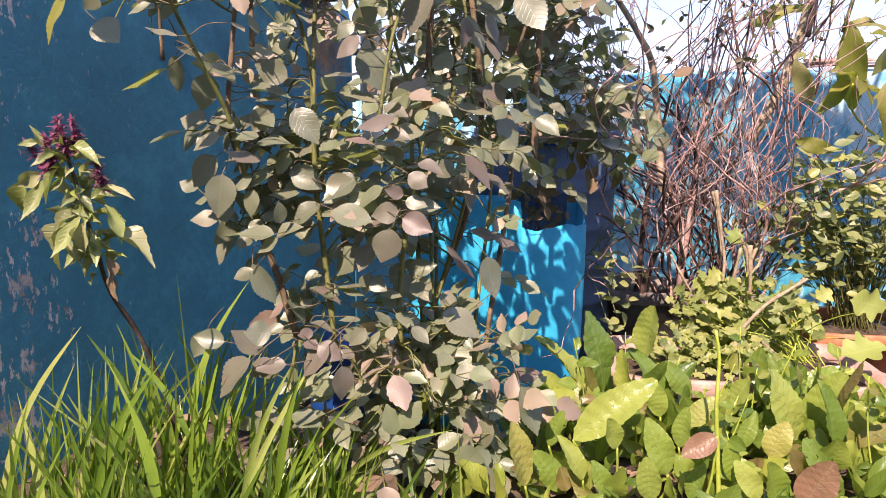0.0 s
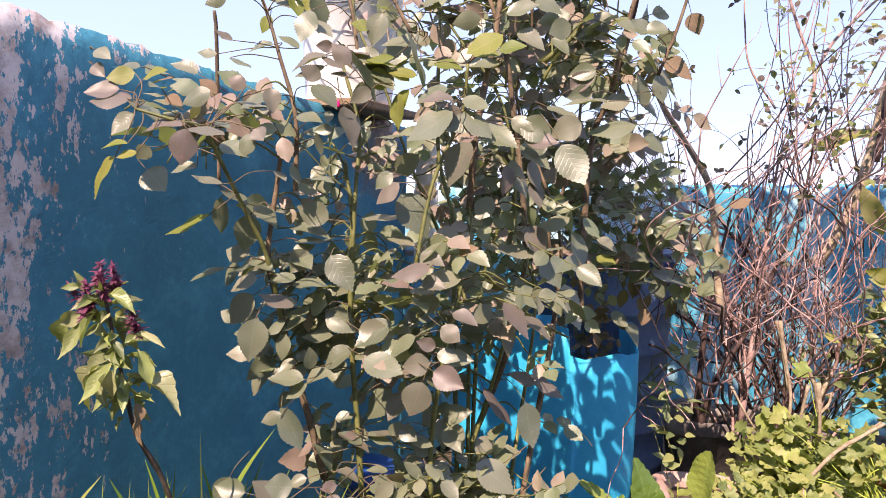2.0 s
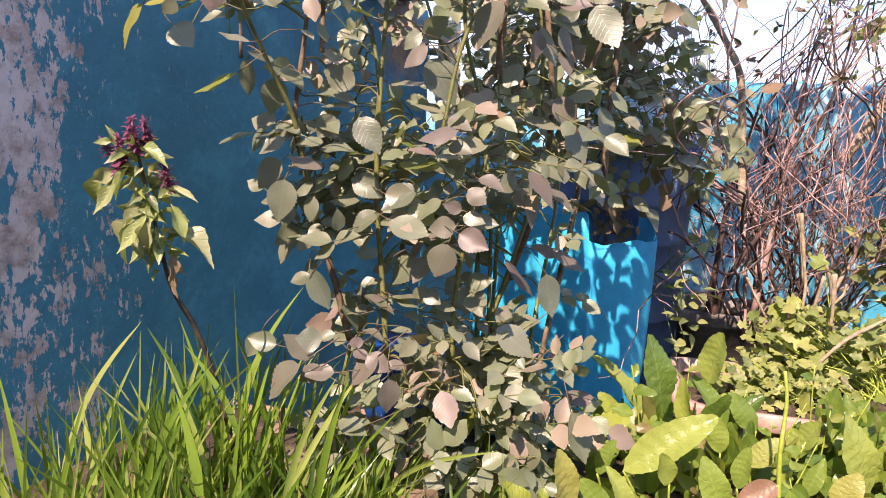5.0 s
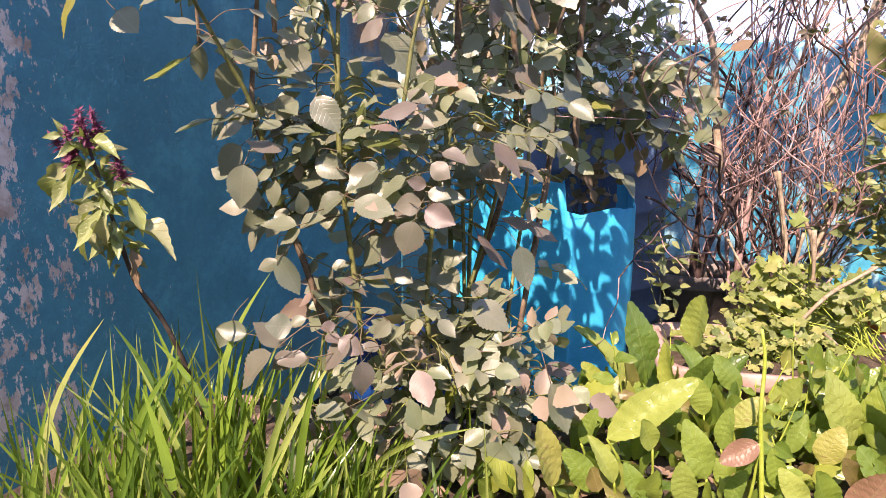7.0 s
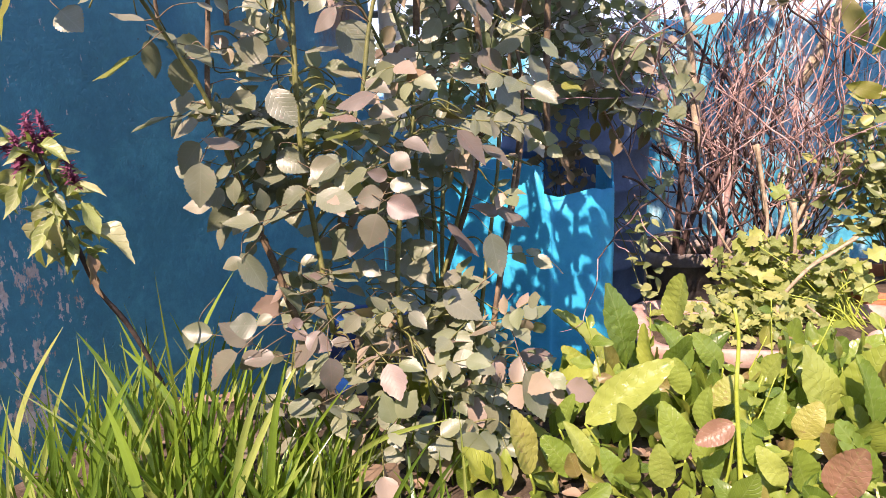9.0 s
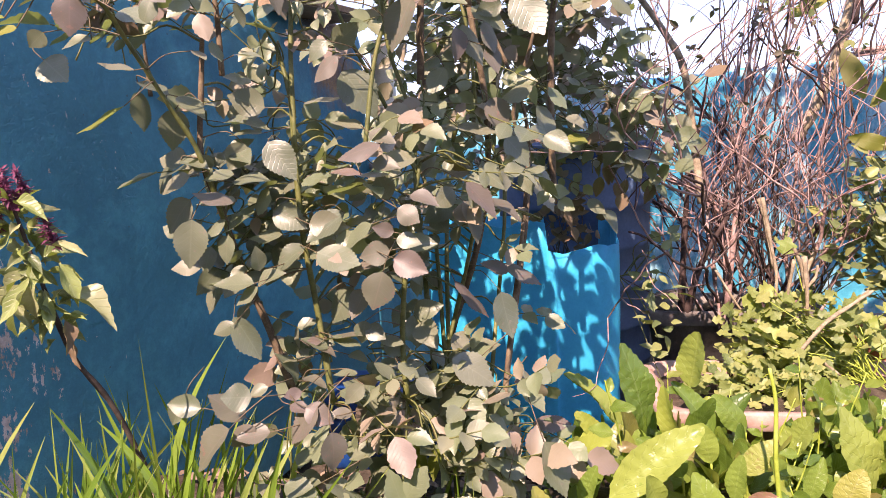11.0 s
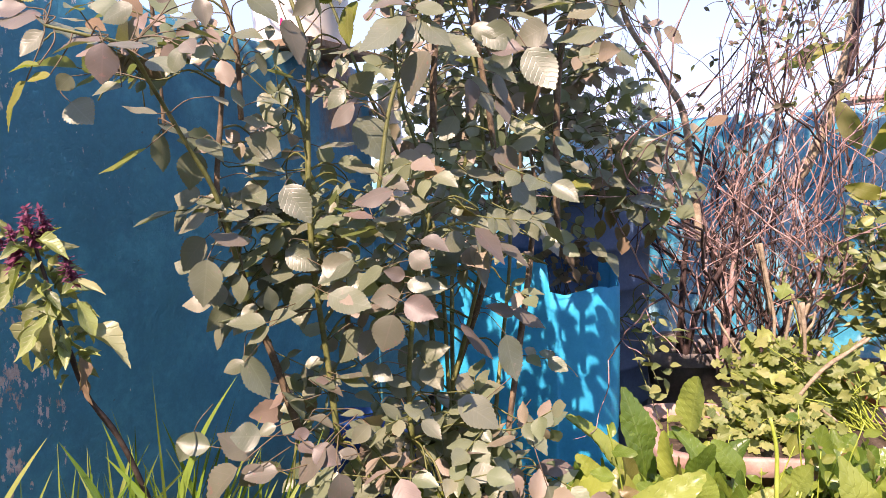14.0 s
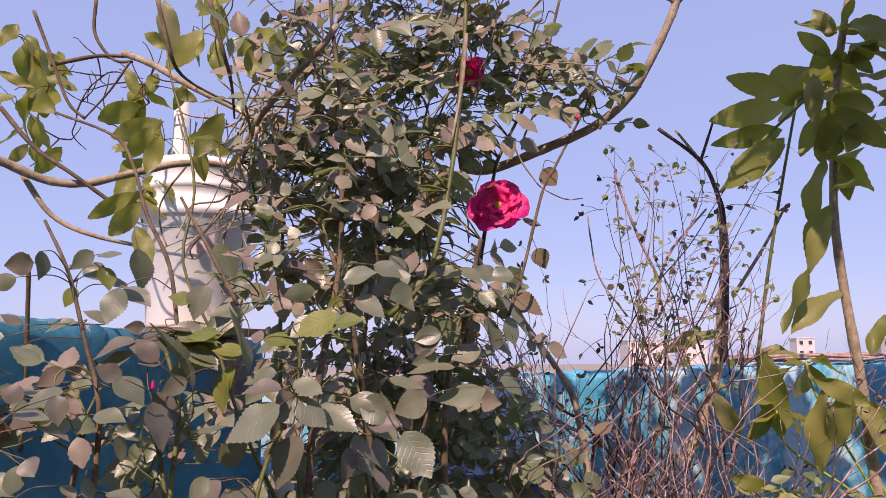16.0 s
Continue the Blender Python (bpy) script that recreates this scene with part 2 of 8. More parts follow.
CANE_BROWN = rough_mat("brown_cane", (0.05, 0.035, 0.022), (0.13, 0.09, 0.055), (0.24, 0.18, 0.11), 34, 240, 0.8, 0.7, 0.003)
CANE_STALK = rough_mat("leaf_stalk", (0.07, 0.05, 0.03), (0.13, 0.1, 0.055), (0.19, 0.12, 0.08), 30, 200, 0.55, 0.2, 0.001)
BARK_PALE = rough_mat("pale_bark", (0.16, 0.12, 0.08), (0.33, 0.26, 0.18), (0.5, 0.42, 0.31), 40, 260, 0.85, 0.8, 0.004)
TWIG = rough_mat("dry_twig", (0.18, 0.1, 0.09), (0.38, 0.245, 0.225), (0.62, 0.49, 0.46), 28, 200, 0.85, 0.5, 0.002)
TWIG_DARK = rough_mat("dark_twig", (0.03, 0.018, 0.017), (0.075, 0.046, 0.042), (0.16, 0.105, 0.095), 28, 200, 0.85, 0.5, 0.002)
BASIL_STEM = rough_mat("dark_woody_stem", (0.02, 0.014, 0.014), (0.05, 0.035, 0.03), (0.11, 0.08, 0.06), 40, 260, 0.7, 0.5, 0.002)
STALK = rough_mat("yellow_green_stalk", (0.2, 0.27, 0.03), (0.32, 0.4, 0.06), (0.42, 0.5, 0.12), 30, 150, 0.5, 0.2, 0.001)

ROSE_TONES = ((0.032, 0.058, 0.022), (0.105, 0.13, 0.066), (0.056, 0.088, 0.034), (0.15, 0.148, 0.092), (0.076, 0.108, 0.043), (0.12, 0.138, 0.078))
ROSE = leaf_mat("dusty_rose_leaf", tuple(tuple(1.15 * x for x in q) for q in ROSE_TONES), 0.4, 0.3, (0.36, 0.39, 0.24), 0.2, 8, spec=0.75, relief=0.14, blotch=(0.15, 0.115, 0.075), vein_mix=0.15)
# Same leaf with raised tones, lightening by colour the shade deep in the bush.
ROSE_FILL_BRIGHT = leaf_mat("brightened_dusty_leaves", tuple(tuple(1.95 * x for x in q) for q in ROSE_TONES), 0.4, 0.32, (0.32, 0.34, 0.2), 0.32, 8, spec=0.9, island=True, vein_mix=0.12)
ROSE_FILL_BROWN = leaf_mat("browned_rose_leaves", ((0.19, 0.115, 0.1), (0.25, 0.185, 0.145), (0.28, 0.215, 0.145), (0.22, 0.205, 0.13)), 0.48, 0.26, (0.3, 0.2, 0.16), 0.18, 8, island=True, vein_mix=0.12)
ROSE_FILL_DEAD = leaf_mat("withered_leaves", ((0.16, 0.09, 0.045), (0.22, 0.13, 0.07), (0.12, 0.065, 0.04)), 0.8, 0.15, (0.3, 0.2, 0.1), 0.15, 8, island=True)
DOCK_FILL = leaf_mat("dock_leaves", ((0.06, 0.14, 0.014), (0.17, 0.27, 0.03), (0.42, 0.48, 0.085), (0.11, 0.2, 0.02), (0.27, 0.37, 0.05), (0.24, 0.14, 0.065)), 0.34, 0.06, (0.36, 0.46, 0.16), 0.36, 9, island=True, relief=0.5, vein_mix=0.26)
ROSE_YOUNG = leaf_mat("reddish_rose_leaf", ((0.115, 0.08, 0.074), (0.125, 0.112, 0.09), (0.118, 0.125, 0.082), (0.14, 0.105, 0.094)), 0.46, 0.14, (0.36, 0.2, 0.18), 0.17, 8, spec=0.5, blotch=(0.2, 0.09, 0.08), relief=0.07, vein_mix=0.14)
ROSE_YELLOW = leaf_mat("yellowing_leaf", ((0.2, 0.25, 0.03), (0.28, 0.27, 0.04), (0.13, 0.19, 0.03)), 0.5, 0.1, (0.45, 0.45, 0.15), 0.4, 8)
ROSE_DEAD = leaf_mat("withered_leaf", ((0.17, 0.1, 0.05), (0.22, 0.14, 0.08), (0.13, 0.075, 0.045)), 0.8, 0.15, (0.3, 0.2, 0.1), 0.15, 8)
DOCK = leaf_mat("dock_leaf", ((0.07, 0.16, 0.02), (0.22, 0.33, 0.045), (0.38, 0.45, 0.1), (0.12, 0.22, 0.03), (0.29, 0.39, 0.075)), 0.27, 0.06, (0.44, 0.53, 0.2), 0.34, 8, blotch=(0.2, 0.3, 0.05), relief=0.3, vein_mix=0.2, grain=7.0, groove=-0.6, sharp=7.0, wander=0.22)
DOCK_RED = leaf_mat("reddened_dock_leaf", ((0.24, 0.085, 0.06), (0.28, 0.13, 0.085), (0.22, 0.13, 0.06)), 0.4, 0.15, (0.3, 0.26, 0.12), 0.28, 8, blotch=(0.2, 0.2, 0.06), relief=0.3, vein_mix=0.4, grain=7.0, groove=-0.6, sharp=7.0, wander=0.22)
DOCK_YELLOW = leaf_mat("olive_dock_leaf", ((0.34, 0.34, 0.06), (0.3, 0.36, 0.07)), 0.42, 0.15, (0.42, 0.36, 0.16), 0.3, 8, blotch=(0.24, 0.17, 0.05), relief=0.3, vein_mix=0.34, grain=7.0, groove=-0.6, sharp=7.0, wander=0.22)
GRASS = leaf_mat("grass_blade", ((0.025, 0.08, 0.01), (0.09, 0.2, 0.02), (0.25, 0.41, 0.05), (0.55, 0.62, 0.2)), 0.26, 0.03, (0.34, 0.48, 0.13), 0.42, 1.0, spec=0.8, island=True, vein_mix=0.2)
BASIL = leaf_mat("basil_leaf", ((0.13, 0.19, 0.05), (0.36, 0.43, 0.12), (0.08, 0.12, 0.035), (0.48, 0.48, 0.24), (0.16, 0.2, 0.07), (0.3, 0.38, 0.06)), 0.42, 0.1, (0.5, 0.5, 0.3), 0.28, 7, spec=0.7, relief=0.35)
LOBED = leaf_mat("chrysanthemum_leaf", ((0.09, 0.15, 0.03), (0.26, 0.32, 0.07), (0.42, 0.43, 0.13), (0.16, 0.23, 0.06)), 0.5, 0.15, (0.45, 0.48, 0.2), 0.35, 7, island=True)
LOBED_ONE = leaf_mat("single_chrysanthemum_leaf", ((0.3, 0.4, 0.07), (0.42, 0.45, 0.1), (0.24, 0.36, 0.07)), 0.5, 0.15, (0.45, 0.48, 0.2), 0.35, 7)
SHRUB = leaf_mat("dark_shrub_leaf", ((0.09, 0.14, 0.035), (0.16, 0.22, 0.055), (0.26, 0.3, 0.09), (0.4, 0.4, 0.09)), 0.42, 0.2, (0.24, 0.28, 0.14), 0.25, 7, island=True)
MANGO = leaf_mat("mango_leaf", ((0.15, 0.16, 0.022), (0.24, 0.24, 0.035), (0.33, 0.31, 0.07), (0.28, 0.25, 0.12)), 0.46, 0.08, (0.36, 0.36, 0.12), 0.42, 13, vein_mix=0.22)
# Lit copy of the mango leaf: sunlit yellow-green put into its colour.
MANGO_SUNLIT = leaf_mat("sunlit_mango_leaf", ((0.19, 0.2, 0.025), (0.34, 0.32, 0.045), (0.25, 0.23, 0.045), (0.15, 0.165, 0.025)), 0.46, 0.06, (0.36, 0.36, 0.12), 0.5, 9, vein_mix=0.25)
MANGO_FILL = leaf_mat("mango_leaves", ((0.06, 0.085, 0.015), (0.10, 0.125, 0.025), (0.15, 0.16, 0.04)), 0.36, 0.1, (0.26, 0.3, 0.12), 0.3, 13, island=True)
LITTER = leaf_mat("leaf_litter", ((0.14, 0.08, 0.05), (0.25, 0.15, 0.09), (0.34, 0.22, 0.15), (0.2, 0.1, 0.07)), 0.85, 0.2, (0.3, 0.2, 0.12), 0.05, 7, island=True)
DRYBUD = leaf_mat("dark_withered_bud", ((0.13, 0.08, 0.085), (0.08, 0.06, 0.055), (0.17, 0.16, 0.1)), 0.8, 0.1, (0.1, 0.07, 0.05), 0.1, 7, island=True)


def petal_mat(name, a, b_, rough=0.45):
    m, nt, b = shader(name, rough)
    rnd = nt.nodes.new("ShaderNodeObjectInfo").outputs["Random"]
    v = place_vec(nt)
    tone = mixc(nt, maths(nt, 'MULTIPLY', noise_tex(nt, 5.0, 4, 0.6, v), 0.8), a, b_)
    nt.links.new(mixc(nt, maths(nt, 'MULTIPLY', rnd, 0.25), tone, tuple(0.7 * c for c in a)), b.inputs["Base Color"])
    bump(nt, b, noise_tex(nt, 14.0, 4, 0.6, v), 0.2, 0.05)
    tr = nt.nodes.new("ShaderNodeBsdfTranslucent")
    tr.inputs[0].default_value = (*b_, 1)
    mx = node(nt, "ShaderNodeMixShader", Fac=0.3)
    nt.links.new(b.outputs[0], mx.inputs[1])
    nt.links.new(tr.outputs[0], mx.inputs[2])
    nt.links.new(mx.outputs[0], nt.nodes["Material Output"].inputs[0])
    return m


PETAL = petal_mat("crimson_petal", (0.92, 0.014, 0.2), (0.95, 0.045, 0.32))
PURPLE = petal_mat("purple_basil_bloom", (0.11, 0.016, 0.055), (0.36, 0.11, 0.2), 0.6)
STAMEN = petal_mat("yellow_stamen", (0.6, 0.4, 0.06), (0.7, 0.5, 0.1), 0.7)
PALE_PETAL = petal_mat("white_petal", (0.7, 0.66, 0.62), (0.8, 0.74, 0.7), 0.6)


# ---- building helpers ----
def raw(name, verts, faces, uvs=None, smooth=True):
    me = bpy.data.meshes.new(name)
    me.from_pydata([tuple(v) for v in verts], [], faces)
    if smooth:
        me.polygons.foreach_set("use_smooth", [True] * len(me.polygons))
    if uvs is not None:
        layer = me.uv_layers.new(name="UVMap")
        idx = np.empty(len(me.loops), dtype=np.int32)
        me.loops.foreach_get("vertex_index", idx)
        layer.data.foreach_set("uv", np.asarray(uvs, dtype=np.float32)[idx].ravel())
    me.update()
    return me


def put(name, mesh, material, parent=None, m=None, label=""):
    ob = new(name, mesh)
    if material is not None and not mesh.materials:
        mesh.materials.append(material)
    if parent is not None:
        ob.parent = parent
    if m is not None:
        ob.matrix_basis = m
    return tagged(ob, label)


def part(name, bm, material, parent=None, label="", smooth=False):
    me = bpy.data.meshes.new(name)
    bm.to_mesh(me)
    bm.free()
    if smooth:
        me.polygons.foreach_set("use_smooth", [True] * len(me.polygons))
    return put(name, me, material, parent, None, label)


def thing(name, place, label, category, group="", kind=""):
    ob = new(name)
    ob.empty_display_size = 0.05
    ob.location = place
    return tagged(ob, label, category, group, kind)


def spline(pts, steps=6):
    """Catmull-Rom through the points."""
    p = [np.array(q, float) for q in pts]
    p = [2 * p[0] - p[1]] + p + [2 * p[-1] - p[-2]]
    out = []
    for i in range(1, len(p) - 2):
        for s in range(steps):
            t = s / steps
            out.append(0.5 * ((2 * p[i]) + (p[i + 1] - p[i - 1]) * t + (2 * p[i - 1] - 5 * p[i] + 4 * p[i + 1] - p[i + 2]) * t * t + (3 * p[i] - p[i - 1] - 3 * p[i + 1] + p[i + 2]) * t ** 3))
    out.append(p[-2])
    return out


def tube(pts, r0, r1, sides=6, knots=0.0, rng=None):
    """Vertices and faces of a tapering round stem, closed at both ends."""
    pts = [np.array(q, float) for q in pts]
    n = len(pts)
    vs, fs = [], []
    ref = np.array((0.31, 0.17, 0.93))
    for i, c in enumerate(pts):
        d = pts[min(i + 1, n - 1)] - pts[max(i - 1, 0)]
        d = d / (np.linalg.norm(d) + 1e-9)
        a = np.cross(d, ref)
        if np.linalg.norm(a) < 0.1:
            a = np.cross(d, (1, 0, 0))
        a /= np.linalg.norm(a)
        b = np.cross(d, a)
        r = r0 + (r1 - r0) * i / max(n - 1, 1)
        if knots and rng is not None and rng.random() < 0.3:
            r *= 1 + knots
        for k in range(sides):
            ang = 2 * math.pi * k / sides
            vs.append(c + r * (math.cos(ang) * a + math.sin(ang) * b))
    for i in range(n - 1):
        for k in range(sides):
            j = (k + 1) % sides
            fs.append((i * sides + k, i * sides + j, (i + 1) * sides + j, (i + 1) * sides + k))
    fs.append(tuple(range(sides - 1, -1, -1)))
    fs.append(tuple(range((n - 1) * sides, n * sides)))
    return vs, fs


class Heap:
    """Gathers many small pieces into one mesh."""

    def __init__(self):
        self.v, self.f, self.uv = [], [], []

    def add(self, vs, fs, uv=None):
        o = len(self.v)
        self.v.extend(vs)
        self.f.extend([tuple(i + o for i in q) for q in fs])
        self.uv.extend(uv if uv is not None else [(0.5, 0.5)] * len(vs))

    def mesh(self, name, smooth=True):
        return raw(name, self.v, self.f, self.uv, smooth)


def leaf_form(profile, rows=10, fold=0.25, curl=-0.15, teeth=0.0, wave=0.0, phase=0.0, cols=5, pucker=0.0):
    """A unit leaf along +y, its width given by profile(0..1) as half width; normal +z."""
    vs, fs, uv = [], [], []
    wmax = max(profile(i / 40) for i in range(41))
    across = [2 * k / (cols - 1) - 1 for k in range(cols)]
    for i in range(rows + 1):
        y = i / rows
        w = profile(y)
        if teeth and 0 < i < rows:
            w *= 1 + (teeth if i % 2 else -teeth)
        for j in across:
            edge = abs(j)
            z = fold * w * edge ** 1.4 + curl * y * y + wave * math.sin(9 * y + phase + 2.2 * j) * w * edge
            z += pucker * math.sin(2 * math.pi * (8 * y - 2.2 * edge) + phase) * min(edge * 3, 1) * min(w / wmax, 1)
            yy = y + (0.02 if (edge == 1.0 and i % 2 and teeth) else 0)
            vs.append((j * w, yy, z))
            uv.append((0.5 + 0.5 * j * w / wmax, y))
    for i in range(rows):
        for j in range(cols - 1):
            a = i * cols + j
            fs.append((a, a + 1, a + cols + 1, a + cols))
    return vs, fs, uv


def egg(w, peak=0.42, blunt=0.75, tip=0.42):
    def f(y):
        y = min(max(y, 0.0), 1.0)
        k = y / peak if y < peak else (1 - y) / (1 - peak)
        return max(w * math.sin(math.pi / 2 * max(k, 0)) ** (blunt if y < peak else blunt + tip), 0.004)
    return f


def lobes(w):
    def f(y):
        return max(w * math.sin(math.pi * min(y * 1.02, 1)) ** 0.7 * (0.42 + 0.58 * abs(math.cos(2.6 * math.pi * y))), 0.01)
    return f


ROSE_BENDS = ((0.16, -0.10), (0.32, -0.2), (0.06, 0.1), (-0.16, -0.14), (0.26, 0.05), (0.12, -0.26))
ROSE_FORMS = [leaf_form(egg(0.33 + 0.016 * (i % 3), 0.38 + 0.025 * (i % 4), 0.56, 0.5), 24, f, c, 0.042, 0.07, i) for i, (f, c) in enumerate(ROSE_BENDS)]
FAR_ROSE_FORMS = [leaf_form(egg(0.33 + 0.016 * (i % 3), 0.38 + 0.025 * (i % 4), 0.56, 0.5), 12, f, c, 0.05, 0.07, i) for i, (f, c) in enumerate(ROSE_BENDS)]
NARROW_FORMS = [leaf_form(egg(0.26, 0.4), 10, f, c, 0.05, 0.08, i) for i, (f, c) in enumerate(((0.3, -0.15), (0.15, 0.1)))]
DOCK_FORMS = [leaf_form(egg(w, p, 0.56, 0.06), 26, f, c, 0.01, 0.6 * v, i, 7, 0.012) for i, (w, p, f, c, v) in enumerate(((0.21, 0.46, 0.3, -0.14, 0.2), (0.25, 0.4, 0.12, -0.24, 0.28), (0.28, 0.42, 0.4, 0.06, 0.2), (0.19, 0.5, 0.5, -0.3, 0.32), (0.26, 0.46, -0.1, -0.18, 0.24)))]
LOW_DOCK_FORMS = [leaf_form(egg(w, p, 0.56, 0.1), 12, f, c, 0.012, v, i) for i, (w, p, f, c, v) in enumerate(((0.21, 0.46, 0.3, -0.14, 0.22), (0.27, 0.4, 0.12, -0.26, 0.3), (0.32, 0.42, 0.4, 0.06, 0.2)))]
MANGO_FORMS = [leaf_form(egg(w, 0.5, 0.68, 0.12), 18, f, c, 0.008, 0.42, i) for i, (w, f, c) in enumerate(((0.165, 0.3, -0.4), (0.145, 0.2, -0.22), (0.175, 0.4, -0.5), (0.155, 0.3, 0.12)))]
LOBED_FORMS = [leaf_form(lobes(0.46), 18, f, c, 0.0, 0.15, i) for i, (f, c) in enumerate(((0.15, -0.1), (0.3, 0.05)))]


def frame_from(base, tip, face):
    """Axes of a leaf from its base to its tip whose upper side looks along face."""
    y = Vector(tip) - Vector(base)
    length = y.length
    y = y / length
    z = Vector(face) - y * Vector(face).dot(y)
    if z.length < 1e-4:
        z = Vector((0, 0, 1)) - y * y.z
    z.normalize()
    x = y.cross(z)
    return x, y, z, length


MESHES = {}


def leaf(name, forms, k, base, tip, face, material, parent, wide=1.0, label=""):
    """One leaf as an object of its own, on mesh data that alike leaves share."""
    x, y, z, n = frame_from(base, tip, face)
    key = (id(forms), k % len(forms), material.name)
    if key not in MESHES:
        MESHES[key] = raw(name, *forms[k % len(forms)])
    o = Vector(parent.location) if parent is not None else Vector()
    b = Vector(base) - o
    m = Matrix(((x.x * n * wide, y.x * n, z.x * n, b.x), (x.y * n * wide, y.y * n, z.y * n, b.y), (x.z * n * wide, y.z * n, z.z * n, b.z), (0, 0, 0, 1)))
    return put(name, MESHES[key], material, parent, m, label)


def leaf_into(heap, form, base, tip, face, wide=1.0, origin=(0, 0, 0)):
    x, y, z, n = frame_from(base, tip, face)
    a = np.array(form[0])
    b = np.array(base) - np.array(origin)
    vs = b + n * (wide * a[:, :1] * np.array(x) + a[:, 1:2] * np.array(y) + a[:, 2:] * np.array(z))
    heap.add(list(vs), form[1], form[2])


def stem(name, pts, r0, r1, material, parent, sides=6, steps=5, label="", knots=0.0, seed=0):
    o = np.array(parent.location) if parent is not None else np.zeros(3)
    line = [q - o for q in spline(pts, steps)]
    vs, fs = tube(line, r0, r1, sides, knots, random.Random(seed))
    return put(name, raw(name, vs, fs), material, parent, None, label)


def ring(cx, cy, rx, ry, n, power=2.0, turn=0.0):
    out = []
    for i in range(n):
        a = 2 * math.pi * i / n
        c, s = math.cos(a), math.sin(a)
        x, y = rx * math.copysign(abs(c) ** (2 / power), c), ry * math.copysign(abs(s) ** (2 / power), s)
        out.append((cx + x * math.cos(turn) - y * math.sin(turn), cy + x * math.sin(turn) + y * math.cos(turn)))
    return out


def loft(rings):
    """Faces between rings of (x, y, z) of one length."""
    vs, fs = [], []
    n = len(rings[0])
    for r in rings:
        vs.extend(r)
    for i in range(len(rings) - 1):
        for k in range(n):
            j = (k + 1) % n
            fs.append((i * n + k, i * n + j, (i + 1) * n + j, (i + 1) * n + k))
    return vs, fs


def turned(profile, n=32, power=2.0, sx=1.0, sy=1.0):
    """A pot or bucket turned from (radius, z) pairs."""
    return loft([[(x, y, z) for x, y in ring(0, 0, r * sx, r * sy, n, power)] for r, z in profile])


# ---- ground and walls ----
GROUND = -0.15


def ground_height(x, y):
    k = min(max((y - 1.15) / 0.6, 0.0), 1.0)
    return GROUND + 0.08 - 0.28 * k * k * (3 - 2 * k) + 0.018 * noise.noise((x * 3.1, y * 3.1, 0.3)) + 0.008 * noise.noise((x * 11, y * 11, 1.3))


def ground_sheet():
    xs = [-2000, -300, -40, -8] + [-3 + 0.12 * i for i in range(59)] + [8, 40, 300, 2000]
    ys = [-2000, -300, -40, -6] + [-1.5 + 0.12 * i for i in range(46)] + [8, 40, 300, 2000]
    vs = [(x, y, ground_height(x, y) if abs(x) < 5 and abs(y) < 5 else GROUND - 0.02 - 0.025 * max(abs(x) - 8, abs(y) - 8, 0)) for y in ys for x in xs]
    n = len(xs)
    fs = [(j * n + i, j * n + i + 1, (j + 1) * n + i + 1, (j + 1) * n + i) for j in range(len(ys) - 1) for i in range(n - 1)]
    me = raw("ground", vs, fs)
    me.materials.append(SOIL)
    me.materials.append(EARTH)
    for p in me.polygons:
        p.material_index = 0 if abs(p.center.x) < 4 and -1.5 < p.center.y < 3.2 else 1
    return tagged(new("ground", me), "dark garden soil strewn with dry leaves", "ground", kind="structure")


ground_sheet()


def garden_wall(name, a, b, thick, heights, material, label, seed, low=-0.3):
    """A plastered wall from a to b (its seen face), with a worn uneven top; heights are at even steps along it."""
    a, b = Vector((*a, 0)), Vector((*b, 0))
    way = (b - a)
    length = way.length
    way /= length
    back = Vector((-way.y, way.x, 0))
    n = max(int(length / 0.014), 10)
    rows = [0.0, 0.25, 0.5, 0.7, 0.85, 0.93, 0.97, 1.0]
    vs, fs = [], []
    for i in range(n + 1):
        s = i / n
        k = s * (len(heights) - 1)
        j = min(int(k), len(heights) - 2)
        top = heights[j] + (heights[j + 1] - heights[j]) * (k - j)
        top += 0.012 * noise.noise((s * length * 9, seed, 0)) + 0.011 * noise.noise((s * length * 31, seed, 2))
        c = a + way * (s * length)
        for r in rows:
            z = low + (top - low) * r
            d = 0.002 * noise.noise((s * length * 6, z * 6, seed)) + 0.0005 * noise.noise((s * length * 26, z * 26, seed + 4))
            if r == 1.0:
                d += 0.012 + 0.008 * noise.noise((s * length * 30, 7, seed))
            elif r > 0.96:
                d += 0.002
            q = c + back * d
            vs.append((q.x, q.y, z))
        for r, lift in ((0.5, 0.012), (0.92, 0.006), (1.0, -0.012)):
            q = c + back * (thick * r)
            vs.append((q.x, q.y, top + lift + 0.006 * noise.noise((s * length * 24, r * 9, seed))))
        q = c + back * thick
        vs.append((q.x, q.y, low))
    m = len(rows) + 4
    for i in range(n):
        for k in range(m - 1):
            fs.append((i * m + k, (i + 1) * m + k, (i + 1) * m + k + 1, i * m + k + 1))
    fs.append(tuple(range(m)))
    fs.append(tuple(n * m + k for k in range(m - 1, -1, -1)))
    return tagged(put(name, raw(name, vs, fs), material), label, "wall", kind="structure")


